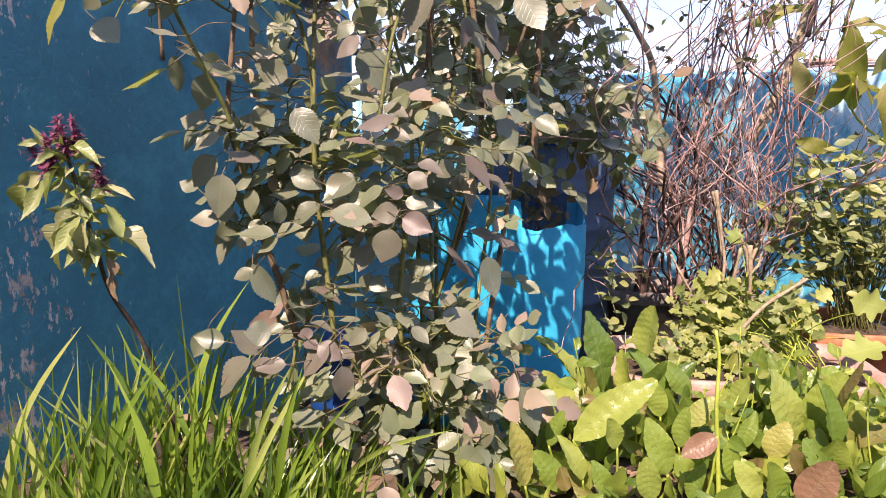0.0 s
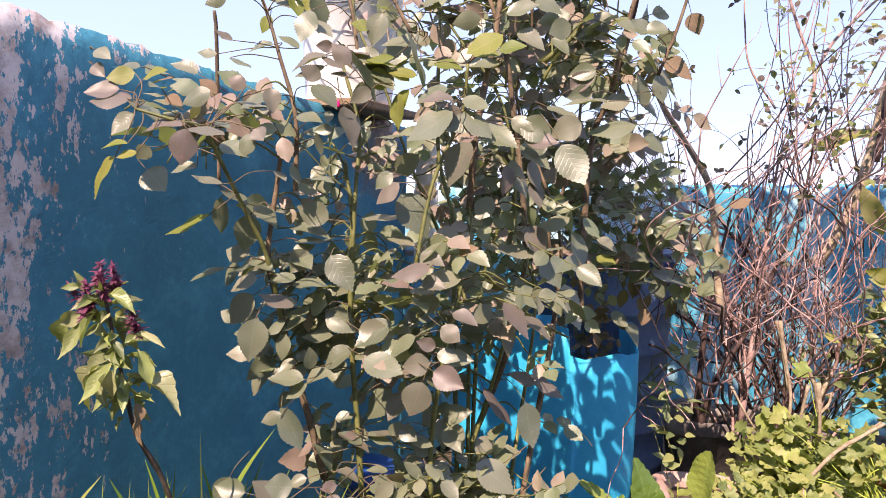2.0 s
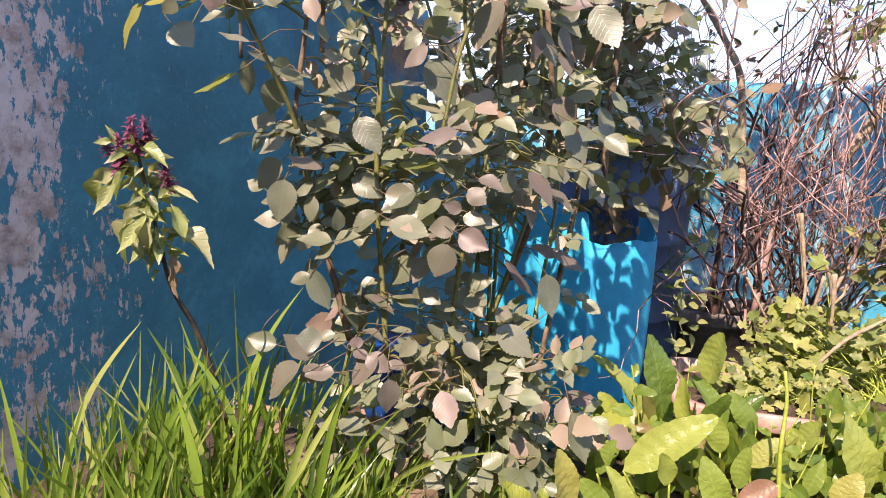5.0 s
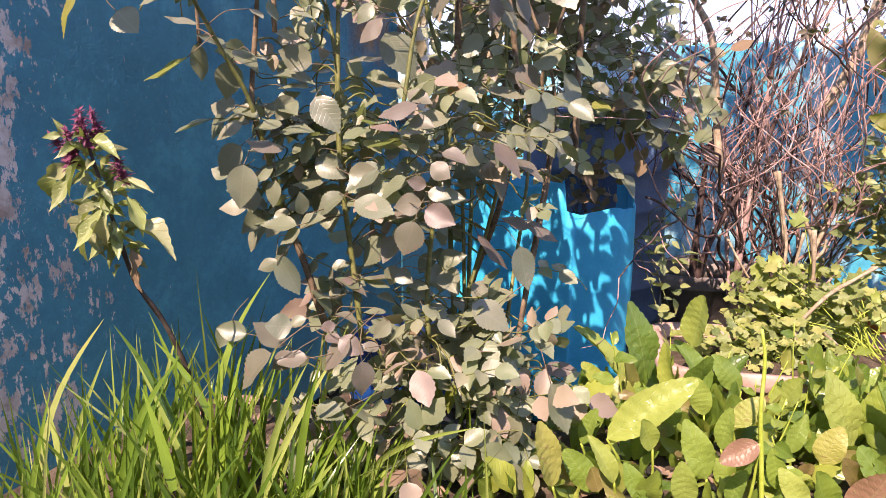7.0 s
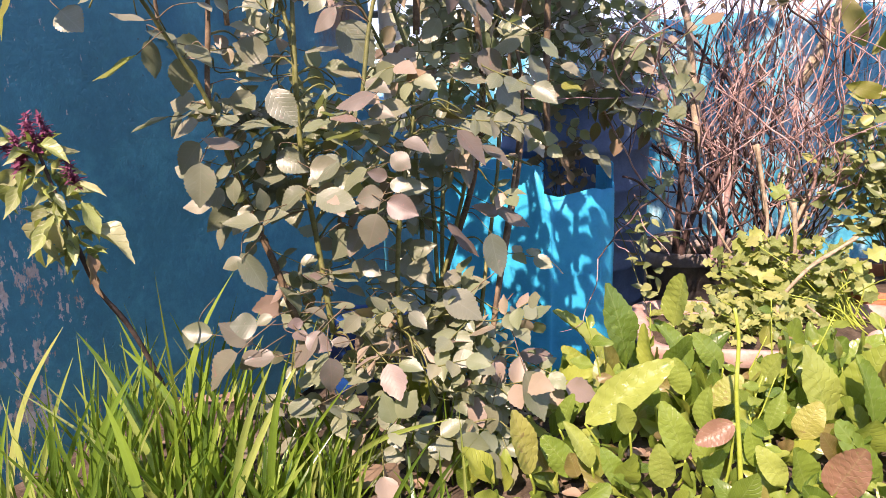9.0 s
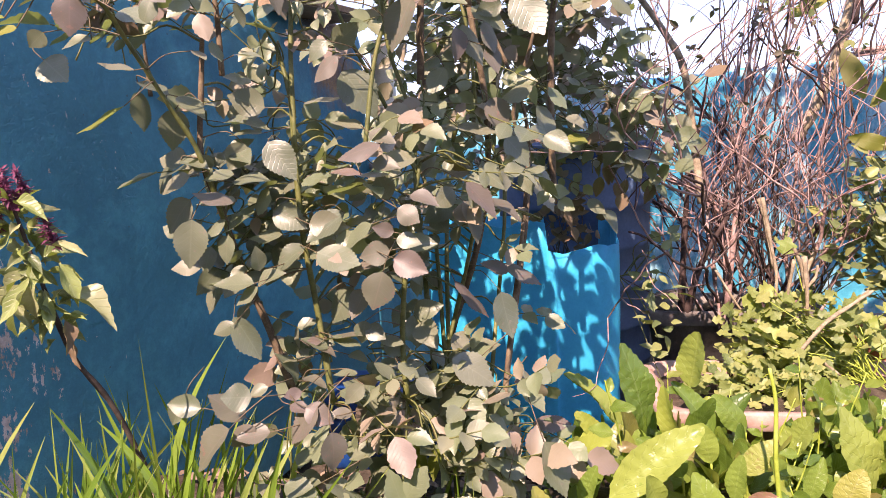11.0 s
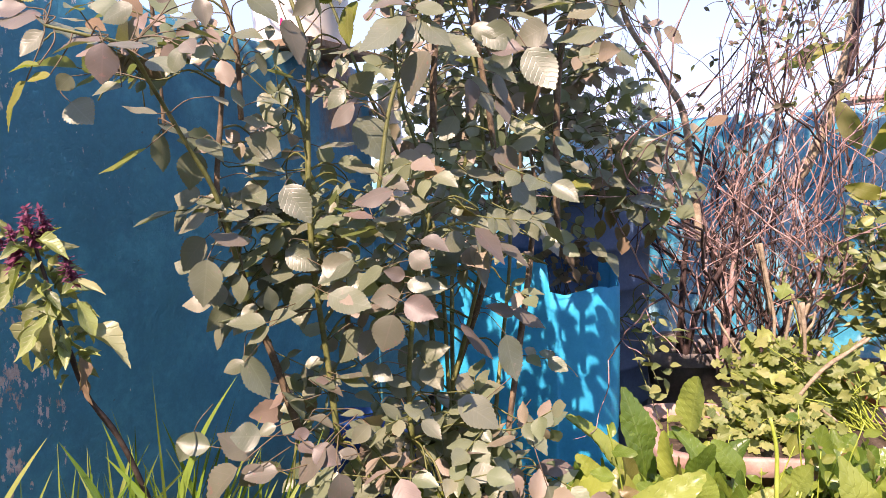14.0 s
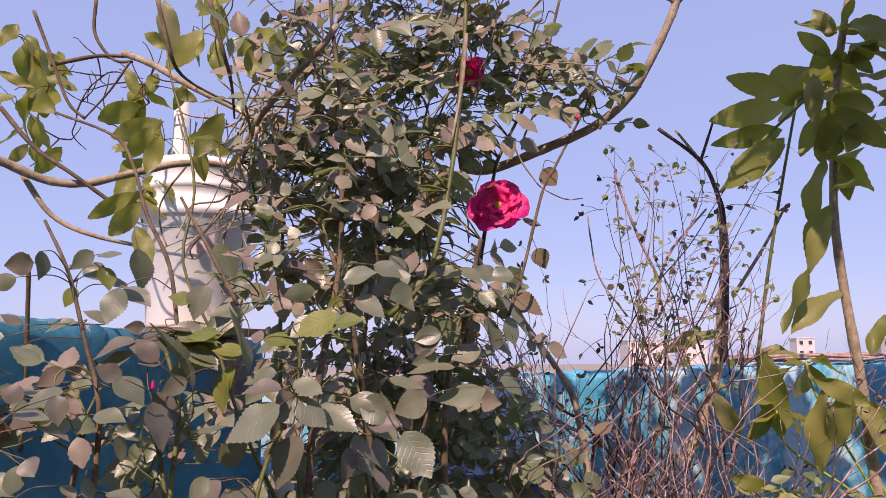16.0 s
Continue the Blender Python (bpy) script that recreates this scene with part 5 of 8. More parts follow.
rose_leaf((0.066, 1.050, 0.982), (0.113, 1.040, 0.958), (0.14, -0.78, 0.61), ROSE, 181, 1.00)
rose_leaf((0.152, 1.080, 1.000), (0.115, 1.070, 0.983), (0.31, -0.95, -0.10), ROSE, 182, 1.18)
rose_leaf((0.011, 1.000, 0.993), (-0.032, 0.990, 0.981), (0.28, -0.94, -0.19), ROSE, 183, 1.00)
rose_leaf((0.046, 1.050, 1.012), (0.101, 1.040, 1.020), (-0.23, -0.78, 0.58), ROSE, 184, 1.00)
rose_leaf((0.090, 1.080, 1.039), (0.137, 1.070, 1.025), (0.04, -0.75, 0.66), ROSE, 185, 1.00)
rose_leaf((0.101, 1.050, 0.737), (0.119, 1.040, 0.697), (0.48, -0.77, 0.41), ROSE_YOUNG, 186, 1.00)
rose_leaf((0.060, 1.020, 0.763), (0.063, 1.010, 0.714), (0.80, -0.58, 0.16), ROSE_YOUNG, 187, 1.00)
rose_leaf((0.035, 1.050, 0.711), (0.012, 1.040, 0.668), (-0.20, -0.93, 0.32), ROSE, 188, 1.00)
rose_leaf((0.062, 1.080, 0.775), (0.098, 1.070, 0.716), (0.68, -0.52, 0.51), ROSE, 189, 1.00)
rose_leaf((-0.092, 1.050, 0.968), (-0.160, 1.040, 0.955), (-0.06, -0.61, 0.79), ROSE, 190, 1.00)
rose_leaf((-0.062, 1.000, 0.921), (-0.015, 0.990, 0.921), (-0.12, -0.56, 0.82), ROSE_YELLOW, 191, 1.00)
rose_leaf((-0.090, 1.000, 0.902), (-0.135, 0.990, 0.908), (0.23, -0.63, 0.74), ROSE_YELLOW, 192, 1.00)
rose_leaf((0.099, 1.100, 0.663), (0.125, 1.090, 0.611), (0.15, -0.95, 0.26), ROSE_YOUNG, 193, 1.00)
rose_leaf((0.045, 1.100, 0.624), (0.109, 1.090, 0.602), (0.25, -0.33, 0.91), ROSE, 194, 1.00)
rose_leaf((0.166, 1.120, 0.679), (0.110, 1.110, 0.661), (-0.15, -0.62, 0.77), ROSE, 195, 1.00)
rose_leaf((0.173, 1.200, 0.650), (0.194, 1.190, 0.583), (0.75, -0.57, 0.33), ROSE, 196, 1.00)
rose_leaf((0.119, 1.150, 0.599), (0.161, 1.140, 0.556), (0.27, -0.84, 0.47), ROSE, 197, 1.00)
rose_leaf((0.076, 1.120, 0.553), (0.123, 1.110, 0.518), (0.31, -0.74, 0.60), ROSE, 198, 1.00)
rose_leaf((0.227, 1.400, 0.627), (0.274, 1.390, 0.608), (0.23, -0.51, 0.83), ROSE, 199, 1.00)
rose_leaf((0.229, 1.400, 0.590), (0.270, 1.390, 0.573), (0.14, -0.65, 0.75), ROSE_YELLOW, 200, 1.00)
rose_leaf((0.292, 1.550, 0.609), (0.362, 1.540, 0.580), (0.25, -0.55, 0.80), ROSE, 201, 1.00)
rose_leaf((0.410, 1.600, 0.648), (0.372, 1.590, 0.614), (-0.40, -0.65, 0.64), ROSE, 202, 1.00)
rose_leaf((0.350, 1.600, 0.574), (0.414, 1.590, 0.584), (-0.22, -0.44, 0.87), ROSE, 203, 1.00)
rose_leaf((0.366, 1.600, 0.540), (0.476, 1.590, 0.519), (0.15, -0.29, 0.94), ROSE, 204, 1.00)
rose_leaf((0.317, 1.620, 0.410), (0.357, 1.610, 0.361), (0.58, -0.56, 0.59), ROSE, 205, 1.00)
rose_leaf((0.284, 1.620, 0.437), (0.321, 1.610, 0.400), (0.35, -0.75, 0.55), ROSE, 206, 1.00)
rose_leaf((0.365, 1.620, 0.449), (0.356, 1.610, 0.409), (-0.09, -0.96, 0.26), ROSE_DEAD, 207, 1.13)
rose_leaf((0.232, 1.700, 0.405), (0.247, 1.690, 0.357), (0.77, -0.53, 0.35), ROSE_DEAD, 208, 1.00)
rose_leaf((0.250, 1.700, 0.361), (0.266, 1.690, 0.328), (0.59, -0.65, 0.48), ROSE_DEAD, 209, 1.00)
rose_leaf((0.092, 1.100, 0.504), (0.150, 1.090, 0.467), (0.50, -0.21, 0.84), ROSE_YOUNG, 210, 1.00)
rose_leaf((0.054, 1.060, 0.506), (0.085, 1.050, 0.442), (0.76, -0.48, 0.44), ROSE_YOUNG, 211, 1.00)
rose_leaf((0.106, 1.100, 0.348), (0.118, 1.090, 0.270), (0.70, -0.69, 0.19), ROSE, 212, 1.00)
rose_leaf((0.029, 1.100, 0.368), (0.092, 1.090, 0.315), (0.63, -0.08, 0.77), ROSE_YOUNG, 213, 1.00)
rose_leaf((-0.360, 0.920, 1.026), (-0.394, 0.910, 1.021), (0.30, -0.94, -0.14), ROSE_YOUNG, 214, 1.32)
rose_leaf((-0.350, 0.920, 1.042), (-0.337, 0.910, 1.004), (0.94, -0.08, 0.33), ROSE_YOUNG, 215, 1.00)
rose_leaf((-0.311, 0.980, 1.050), (-0.336, 0.970, 1.022), (0.36, -0.93, -0.00), ROSE, 216, 1.00)
rose_leaf((-0.332, 1.000, 1.027), (-0.291, 0.990, 1.013), (-0.01, -0.82, 0.57), ROSE, 217, 1.00)
rose_leaf((-0.312, 1.000, 1.048), (-0.272, 0.990, 1.042), (0.03, -0.48, 0.88), ROSE, 218, 1.00)
rose_leaf((-0.303, 1.020, 1.016), (-0.271, 1.010, 1.002), (0.29, -0.38, 0.88), ROSE, 219, 1.00)
rose_leaf((-0.295, 1.050, 1.002), (-0.248, 1.040, 0.969), (0.40, -0.54, 0.74), ROSE, 220, 1.00)
rose_leaf((-0.343, 1.000, 0.998), (-0.355, 0.990, 0.971), (0.18, -0.94, 0.27), ROSE_YELLOW, 221, 1.00)
rose_leaf((-0.291, 1.000, 0.946), (-0.324, 0.990, 0.966), (0.57, -0.45, 0.69), ROSE, 222, 1.00)
rose_leaf((-0.323, 0.970, 0.945), (-0.364, 0.960, 0.938), (0.00, -0.55, 0.84), ROSE, 223, 1.00)
rose_leaf((-0.369, 0.920, 0.941), (-0.394, 0.910, 0.952), (0.51, -0.47, 0.72), ROSE_YOUNG, 224, 1.00)
rose_leaf((-0.362, 0.900, 0.911), (-0.322, 0.890, 0.899), (0.24, -0.19, 0.95), ROSE, 225, 1.00)
rose_leaf((-0.214, 0.950, 0.937), (-0.240, 0.940, 0.937), (0.36, -0.93, -0.03), ROSE_YOUNG, 226, 1.02)
rose_leaf((-0.214, 0.950, 0.929), (-0.177, 0.940, 0.911), (0.32, -0.39, 0.86), ROSE_YOUNG, 227, 1.00)
rose_leaf((-0.205, 1.000, 0.940), (-0.165, 0.990, 0.936), (-0.02, -0.42, 0.91), ROSE_YOUNG, 228, 1.00)
rose_leaf((-0.214, 0.920, 0.917), (-0.270, 0.910, 0.902), (-0.15, -0.50, 0.85), ROSE_YOUNG, 229, 1.00)
rose_leaf((-0.217, 0.920, 0.902), (-0.259, 0.910, 0.880), (-0.23, -0.66, 0.71), ROSE_YOUNG, 230, 1.00)
rose_leaf((-0.221, 0.920, 0.917), (-0.181, 0.910, 0.901), (0.29, -0.31, 0.91), ROSE_YOUNG, 231, 1.00)
rose_leaf((-0.178, 0.920, 0.887), (-0.205, 0.910, 0.887), (0.19, -0.47, 0.86), ROSE_YOUNG, 232, 1.00)
rose_leaf((-0.228, 0.900, 0.870), (-0.184, 0.890, 0.844), (0.31, -0.59, 0.75), ROSE, 233, 1.00)
rose_leaf((-0.143, 0.920, 0.868), (-0.172, 0.910, 0.846), (0.32, -0.95, 0.01), ROSE_YOUNG, 234, 1.02)
rose_leaf((-0.260, 0.820, 0.853), (-0.250, 0.810, 0.820), (0.43, -0.83, 0.36), ROSE_YOUNG, 235, 1.04)
rose_leaf((-0.306, 0.820, 0.834), (-0.261, 0.810, 0.821), (0.23, -0.21, 0.95), ROSE, 236, 1.00)
rose_leaf((-0.287, 0.800, 0.852), (-0.309, 0.790, 0.862), (0.45, -0.89, 0.09), ROSE_YOUNG, 237, 1.35)
rose_leaf((-0.284, 0.820, 0.817), (-0.236, 0.810, 0.798), (0.39, 0.12, 0.91), ROSE_YOUNG, 238, 1.00)
rose_leaf((-0.253, 0.900, 0.823), (-0.211, 0.890, 0.823), (-0.14, -0.53, 0.84), ROSE, 239, 1.00)
rose_leaf((-0.200, 0.900, 0.832), (-0.200, 0.890, 0.813), (0.41, -0.80, 0.43), ROSE, 240, 1.00)
rose_leaf((-0.195, 0.900, 0.804), (-0.220, 0.890, 0.802), (0.35, -0.92, 0.18), ROSE, 241, 1.00)
rose_leaf((-0.219, 0.900, 0.797), (-0.212, 0.890, 0.763), (0.95, -0.21, 0.25), ROSE, 242, 1.00)
rose_leaf((-0.097, 0.950, 0.802), (-0.143, 0.940, 0.802), (0.03, -0.17, 0.98), ROSE, 243, 1.00)
rose_leaf((-0.110, 1.100, 0.991), (-0.161, 1.090, 1.009), (0.33, -0.81, 0.48), ROSE, 244, 1.00)
rose_leaf((-0.192, 1.000, 0.920), (-0.126, 0.990, 0.931), (-0.19, -0.25, 0.95), ROSE_YELLOW, 245, 1.00)
rose_leaf((-0.175, 1.000, 0.922), (-0.122, 0.990, 0.888), (0.31, -0.65, 0.69), ROSE, 246, 1.00)
rose_leaf((-0.103, 1.000, 0.880), (-0.123, 0.990, 0.836), (-0.49, -0.78, 0.39), ROSE_YELLOW, 247, 1.00)
rose_leaf((-0.129, 1.000, 0.909), (-0.100, 0.990, 0.888), (0.30, -0.63, 0.72), ROSE, 248, 1.00)
rose_leaf((-0.250, 0.880, 0.748), (-0.232, 0.870, 0.723), (0.70, -0.32, 0.64), ROSE, 249, 1.00)
rose_leaf((-0.278, 0.880, 0.738), (-0.256, 0.870, 0.722), (0.49, -0.25, 0.84), ROSE, 250, 1.00)
rose_leaf((-0.100, 0.900, 0.742), (-0.124, 0.890, 0.719), (0.07, -0.94, 0.33), ROSE, 251, 1.00)
rose_leaf((-0.221, 0.880, 0.729), (-0.179, 0.870, 0.727), (0.01, -0.18, 0.98), ROSE, 252, 1.00)
rose_leaf((-0.020, 0.950, 0.851), (-0.013, 0.940, 0.804), (0.77, -0.59, 0.25), ROSE_YOUNG, 253, 1.00)
rose_leaf((-0.007, 0.960, 0.862), (0.035, 0.950, 0.842), (0.14, -0.73, 0.67), ROSE, 254, 1.00)
rose_leaf((0.066, 1.000, 0.835), (0.101, 0.990, 0.819), (-0.17, -0.96, 0.22), ROSE, 255, 1.11)
rose_leaf((0.091, 1.000, 0.803), (0.143, 0.990, 0.796), (-0.07, -0.79, 0.61), ROSE_YOUNG, 256, 1.00)
rose_leaf((0.176, 1.020, 0.833), (0.130, 1.010, 0.813), (0.16, -0.98, 0.13), ROSE, 257, 1.16)
rose_leaf((0.219, 1.080, 0.876), (0.143, 1.070, 0.873), (-0.01, -0.26, 0.96), ROSE, 258, 1.00)
rose_leaf((0.156, 1.100, 0.898), (0.196, 1.090, 0.926), (-0.28, -0.96, 0.06), ROSE_YOUNG, 259, 1.00)
rose_leaf((0.119, 1.050, 0.862), (0.168, 1.040, 0.841), (0.30, -0.38, 0.88), ROSE, 260, 1.00)
rose_leaf((0.098, 1.050, 0.773), (0.117, 1.040, 0.728), (0.66, -0.62, 0.42), ROSE_YOUNG, 261, 1.00)
rose_leaf((0.033, 1.100, 0.940), (-0.021, 1.090, 0.930), (-0.04, -0.59, 0.81), ROSE, 262, 1.00)
rose_leaf((0.037, 1.100, 0.958), (0.006, 1.090, 0.967), (0.38, -0.85, 0.36), ROSE, 263, 1.00)
rose_leaf((0.034, 1.120, 0.988), (0.011, 1.110, 0.971), (0.36, -0.93, 0.08), ROSE_YELLOW, 264, 1.04)
rose_leaf((0.118, 1.180, 1.000), (0.153, 1.170, 0.974), (0.22, -0.77, 0.60), ROSE, 265, 1.00)
rose_leaf((0.181, 1.200, 1.046), (0.217, 1.190, 1.009), (0.30, -0.81, 0.50), ROSE_YOUNG, 266, 1.00)
rose_leaf((0.181, 1.200, 1.026), (0.149, 1.190, 0.999), (-0.36, -0.63, 0.68), ROSE, 267, 1.00)
rose_leaf((0.151, 1.200, 1.011), (0.197, 1.190, 0.994), (0.14, -0.65, 0.75), ROSE, 268, 1.00)
rose_leaf((0.196, 1.250, 0.989), (0.256, 1.240, 0.995), (-0.16, -0.43, 0.89), ROSE, 269, 1.00)
rose_leaf((0.232, 1.250, 1.052), (0.274, 1.240, 1.023), (0.29, -0.68, 0.67), ROSE, 270, 1.00)
rose_leaf((0.336, 1.300, 1.040), (0.281, 1.290, 1.045), (0.19, -0.80, 0.57), ROSE, 271, 1.00)
rose_leaf((0.267, 1.250, 0.906), (0.214, 1.240, 0.881), (-0.13, -0.80, 0.58), ROSE, 272, 1.00)
rose_leaf((0.276, 1.420, 0.976), (0.351, 1.410, 0.893), (0.66, -0.38, 0.64), ROSE, 273, 1.00)
rose_leaf((0.300, 1.420, 1.029), (0.370, 1.410, 0.921), (0.79, -0.30, 0.53), ROSE, 274, 1.00)
rose_leaf((-0.068, 1.150, 1.028), (-0.040, 1.140, 1.016), (0.09, -0.64, 0.76), ROSE_DEAD, 275, 1.00)
rose_leaf((-0.126, 1.150, 1.048), (-0.070, 1.140, 1.066), (-0.35, -0.54, 0.77), ROSE, 276, 1.00)
rose_leaf((-0.093, 1.150, 1.047), (-0.003, 1.140, 1.030), (0.15, -0.30, 0.94), ROSE_YOUNG, 277, 1.00)
rose_leaf((-0.004, 1.100, 0.931), (-0.038, 1.090, 0.958), (0.52, -0.77, 0.38), ROSE, 278, 1.00)
rose_leaf((-0.159, 0.950, 0.311), (-0.187, 0.940, 0.321), (0.43, -0.34, 0.83), ROSE_YOUNG, 279, 1.00)
rose_leaf((-0.150, 0.950, 0.315), (-0.091, 0.940, 0.321), (-0.08, 0.10, 0.99), ROSE_YOUNG, 280, 1.00)
rose_leaf((-0.167, 0.950, 0.305), (-0.133, 0.940, 0.300), (0.16, 0.06, 0.98), ROSE_YOUNG, 281, 1.00)
rose_leaf((-0.199, 0.950, 0.281), (-0.226, 0.940, 0.284), (0.05, 0.14, 0.99), ROSE, 282, 1.00)
rose_leaf((-0.127, 0.980, 0.281), (-0.093, 0.970, 0.277), (0.05, -0.21, 0.98), ROSE, 283, 1.00)
rose_leaf((-0.074, 0.980, 0.307), (-0.036, 0.970, 0.297), (0.16, -0.31, 0.94), ROSE, 284, 1.00)
rose_leaf((-0.045, 0.960, 0.274), (-0.010, 0.950, 0.259), (0.29, -0.34, 0.89), ROSE, 285, 1.00)
rose_leaf((-0.016, 0.950, 0.253), (0.014, 0.940, 0.227), (0.43, -0.58, 0.69), ROSE, 286, 1.00)
rose_leaf((-0.079, 0.950, 0.278), (-0.038, 0.940, 0.256), (0.47, -0.05, 0.88), ROSE, 287, 1.00)
rose_leaf((-0.100, 0.930, 0.269), (-0.134, 0.920, 0.273), (0.16, -0.12, 0.98), ROSE, 288, 1.00)
rose_leaf((-0.186, 0.930, 0.261), (-0.143, 0.920, 0.256), (0.12, 0.06, 0.99), ROSE_YOUNG, 289, 1.00)
rose_leaf((-0.129, 0.930, 0.242), (-0.087, 0.920, 0.230), (0.20, -0.22, 0.95), ROSE, 290, 1.00)
rose_leaf((0.033, 1.000, 0.217), (0.007, 0.990, 0.177), (-0.34, -0.83, 0.43), ROSE, 291, 1.00)
rose_leaf((-0.095, 0.950, 0.218), (-0.048, 0.940, 0.175), (0.68, 0.01, 0.74), ROSE, 292, 1.00)
rose_leaf((-0.118, 1.000, 0.151), (-0.087, 0.990, 0.137), (0.16, -0.60, 0.79), ROSE, 293, 1.00)
rose_leaf((-0.086, 0.970, 0.135), (-0.135, 0.960, 0.117), (-0.21, -0.51, 0.83), ROSE, 294, 1.00)
rose_leaf((-0.074, 0.970, 0.130), (-0.034, 0.960, 0.119), (0.02, -0.69, 0.72), ROSE, 295, 1.00)
rose_leaf((-0.070, 0.970, 0.098), (-0.104, 0.960, 0.048), (-0.59, -0.61, 0.53), ROSE, 296, 1.00)
rose_leaf((-0.146, 0.880, 0.118), (-0.083, 0.870, 0.107), (0.20, 0.21, 0.96), ROSE, 297, 1.00)
rose_leaf((-0.145, 0.860, 0.131), (-0.204, 0.850, 0.100), (-0.47, 0.01, 0.89), ROSE, 298, 1.00)
rose_leaf((0.010, 0.970, 0.130), (-0.012, 0.960, 0.082), (-0.70, -0.57, 0.44), ROSE_YELLOW, 299, 1.00)
rose_leaf((-0.036, 0.970, 0.139), (-0.016, 0.960, 0.114), (0.58, -0.48, 0.66), ROSE_YELLOW, 300, 1.00)
rose_leaf((0.043, 1.000, 0.100), (-0.008, 0.990, 0.100), (0.10, -0.47, 0.88), ROSE, 301, 1.00)
rose_leaf((0.097, 1.020, 0.108), (0.054, 1.010, 0.095), (-0.13, -0.52, 0.84), ROSE, 302, 1.00)
rose_leaf((0.100, 1.000, 0.080), (0.056, 0.990, 0.076), (0.02, -0.38, 0.93), ROSE, 303, 1.00)
rose_leaf((0.108, 0.970, 0.080), (0.127, 0.960, 0.033), (0.74, -0.53, 0.41), ROSE, 304, 1.00)
rose_leaf((-0.002, 0.970, 0.035), (-0.044, 0.960, 0.023), (-0.15, -0.40, 0.90), ROSE, 305, 1.00)
rose_leaf((-0.163, 0.930, 0.050), (-0.153, 0.920, -0.017), (0.78, -0.60, 0.20), ROSE, 306, 1.00)
rose_leaf((-0.131, 0.920, 0.050), (-0.098, 0.910, 0.038), (0.23, -0.30, 0.93), ROSE, 307, 1.00)
rose_leaf((0.066, 0.990, 0.043), (0.015, 0.980, -0.003), (-0.53, -0.49, 0.70), ROSE, 308, 1.00)
rose_leaf((0.105, 0.950, 0.031), (0.127, 0.940, -0.041), (0.87, -0.38, 0.32), ROSE, 309, 1.00)
rose_leaf((-0.187, 0.800, 0.236), (-0.233, 0.790, 0.228), (-0.03, -0.49, 0.87), ROSE_YOUNG, 310, 1.00)
rose_leaf((-0.144, 0.820, 0.247), (-0.168, 0.810, 0.211), (-0.47, -0.72, 0.51), ROSE_YOUNG, 311, 1.00)
rose_leaf((-0.168, 0.830, 0.262), (-0.138, 0.820, 0.257), (0.03, -0.38, 0.92), ROSE_YOUNG, 312, 1.00)
rose_leaf((-0.106, 0.830, 0.246), (-0.139, 0.820, 0.242), (0.12, -0.66, 0.74), ROSE_YOUNG, 313, 1.00)
rose_leaf((-0.188, 0.850, 0.071), (-0.220, 0.840, 0.049), (-0.42, -0.43, 0.80), ROSE, 314, 1.00)
rose_leaf((-0.231, 0.840, 0.137), (-0.195, 0.830, 0.127), (0.22, -0.10, 0.97), ROSE, 315, 1.00)
rose_leaf((-0.063, 0.950, 0.014), (-0.037, 0.940, -0.009), (0.48, -0.47, 0.74), ROSE, 316, 1.00)
rose_leaf((-0.037, 1.000, 0.041), (-0.065, 0.990, 0.057), (0.52, -0.15, 0.84), ROSE, 317, 1.00)
rose_leaf((-0.104, 0.900, 0.218), (-0.135, 0.890, 0.224), (0.33, -0.47, 0.82), ROSE_YOUNG, 318, 1.00)
rose_leaf((-0.202, 0.840, 0.283), (-0.228, 0.830, 0.275), (0.06, -0.72, 0.69), ROSE, 319, 1.00)
rose_leaf((-0.158, 0.850, 0.272), (-0.181, 0.840, 0.269), (0.33, -0.88, 0.35), ROSE_YOUNG, 320, 1.02)


def spray_face(rng, z):
    """Which way the upper side of a spray looks: flat below, leaning to the light above."""
    lean = -0.62 if z < 0.55 else -0.72 if z < 0.95 else -0.85
    spread = 0.62 if z < 0.35 else 0.4
    return Vector((rng.gauss(0.1 if z < 0.35 else -0.1, spread), rng.gauss(lean, 0.4), rng.uniform(0.4, 0.95))).normalized()


SUN_RISE = sun_way.z / -sun_way.y        # climb and drift of the sunlight on its way to the bush
SUN_SIDE = sun_way.x / sun_way.y


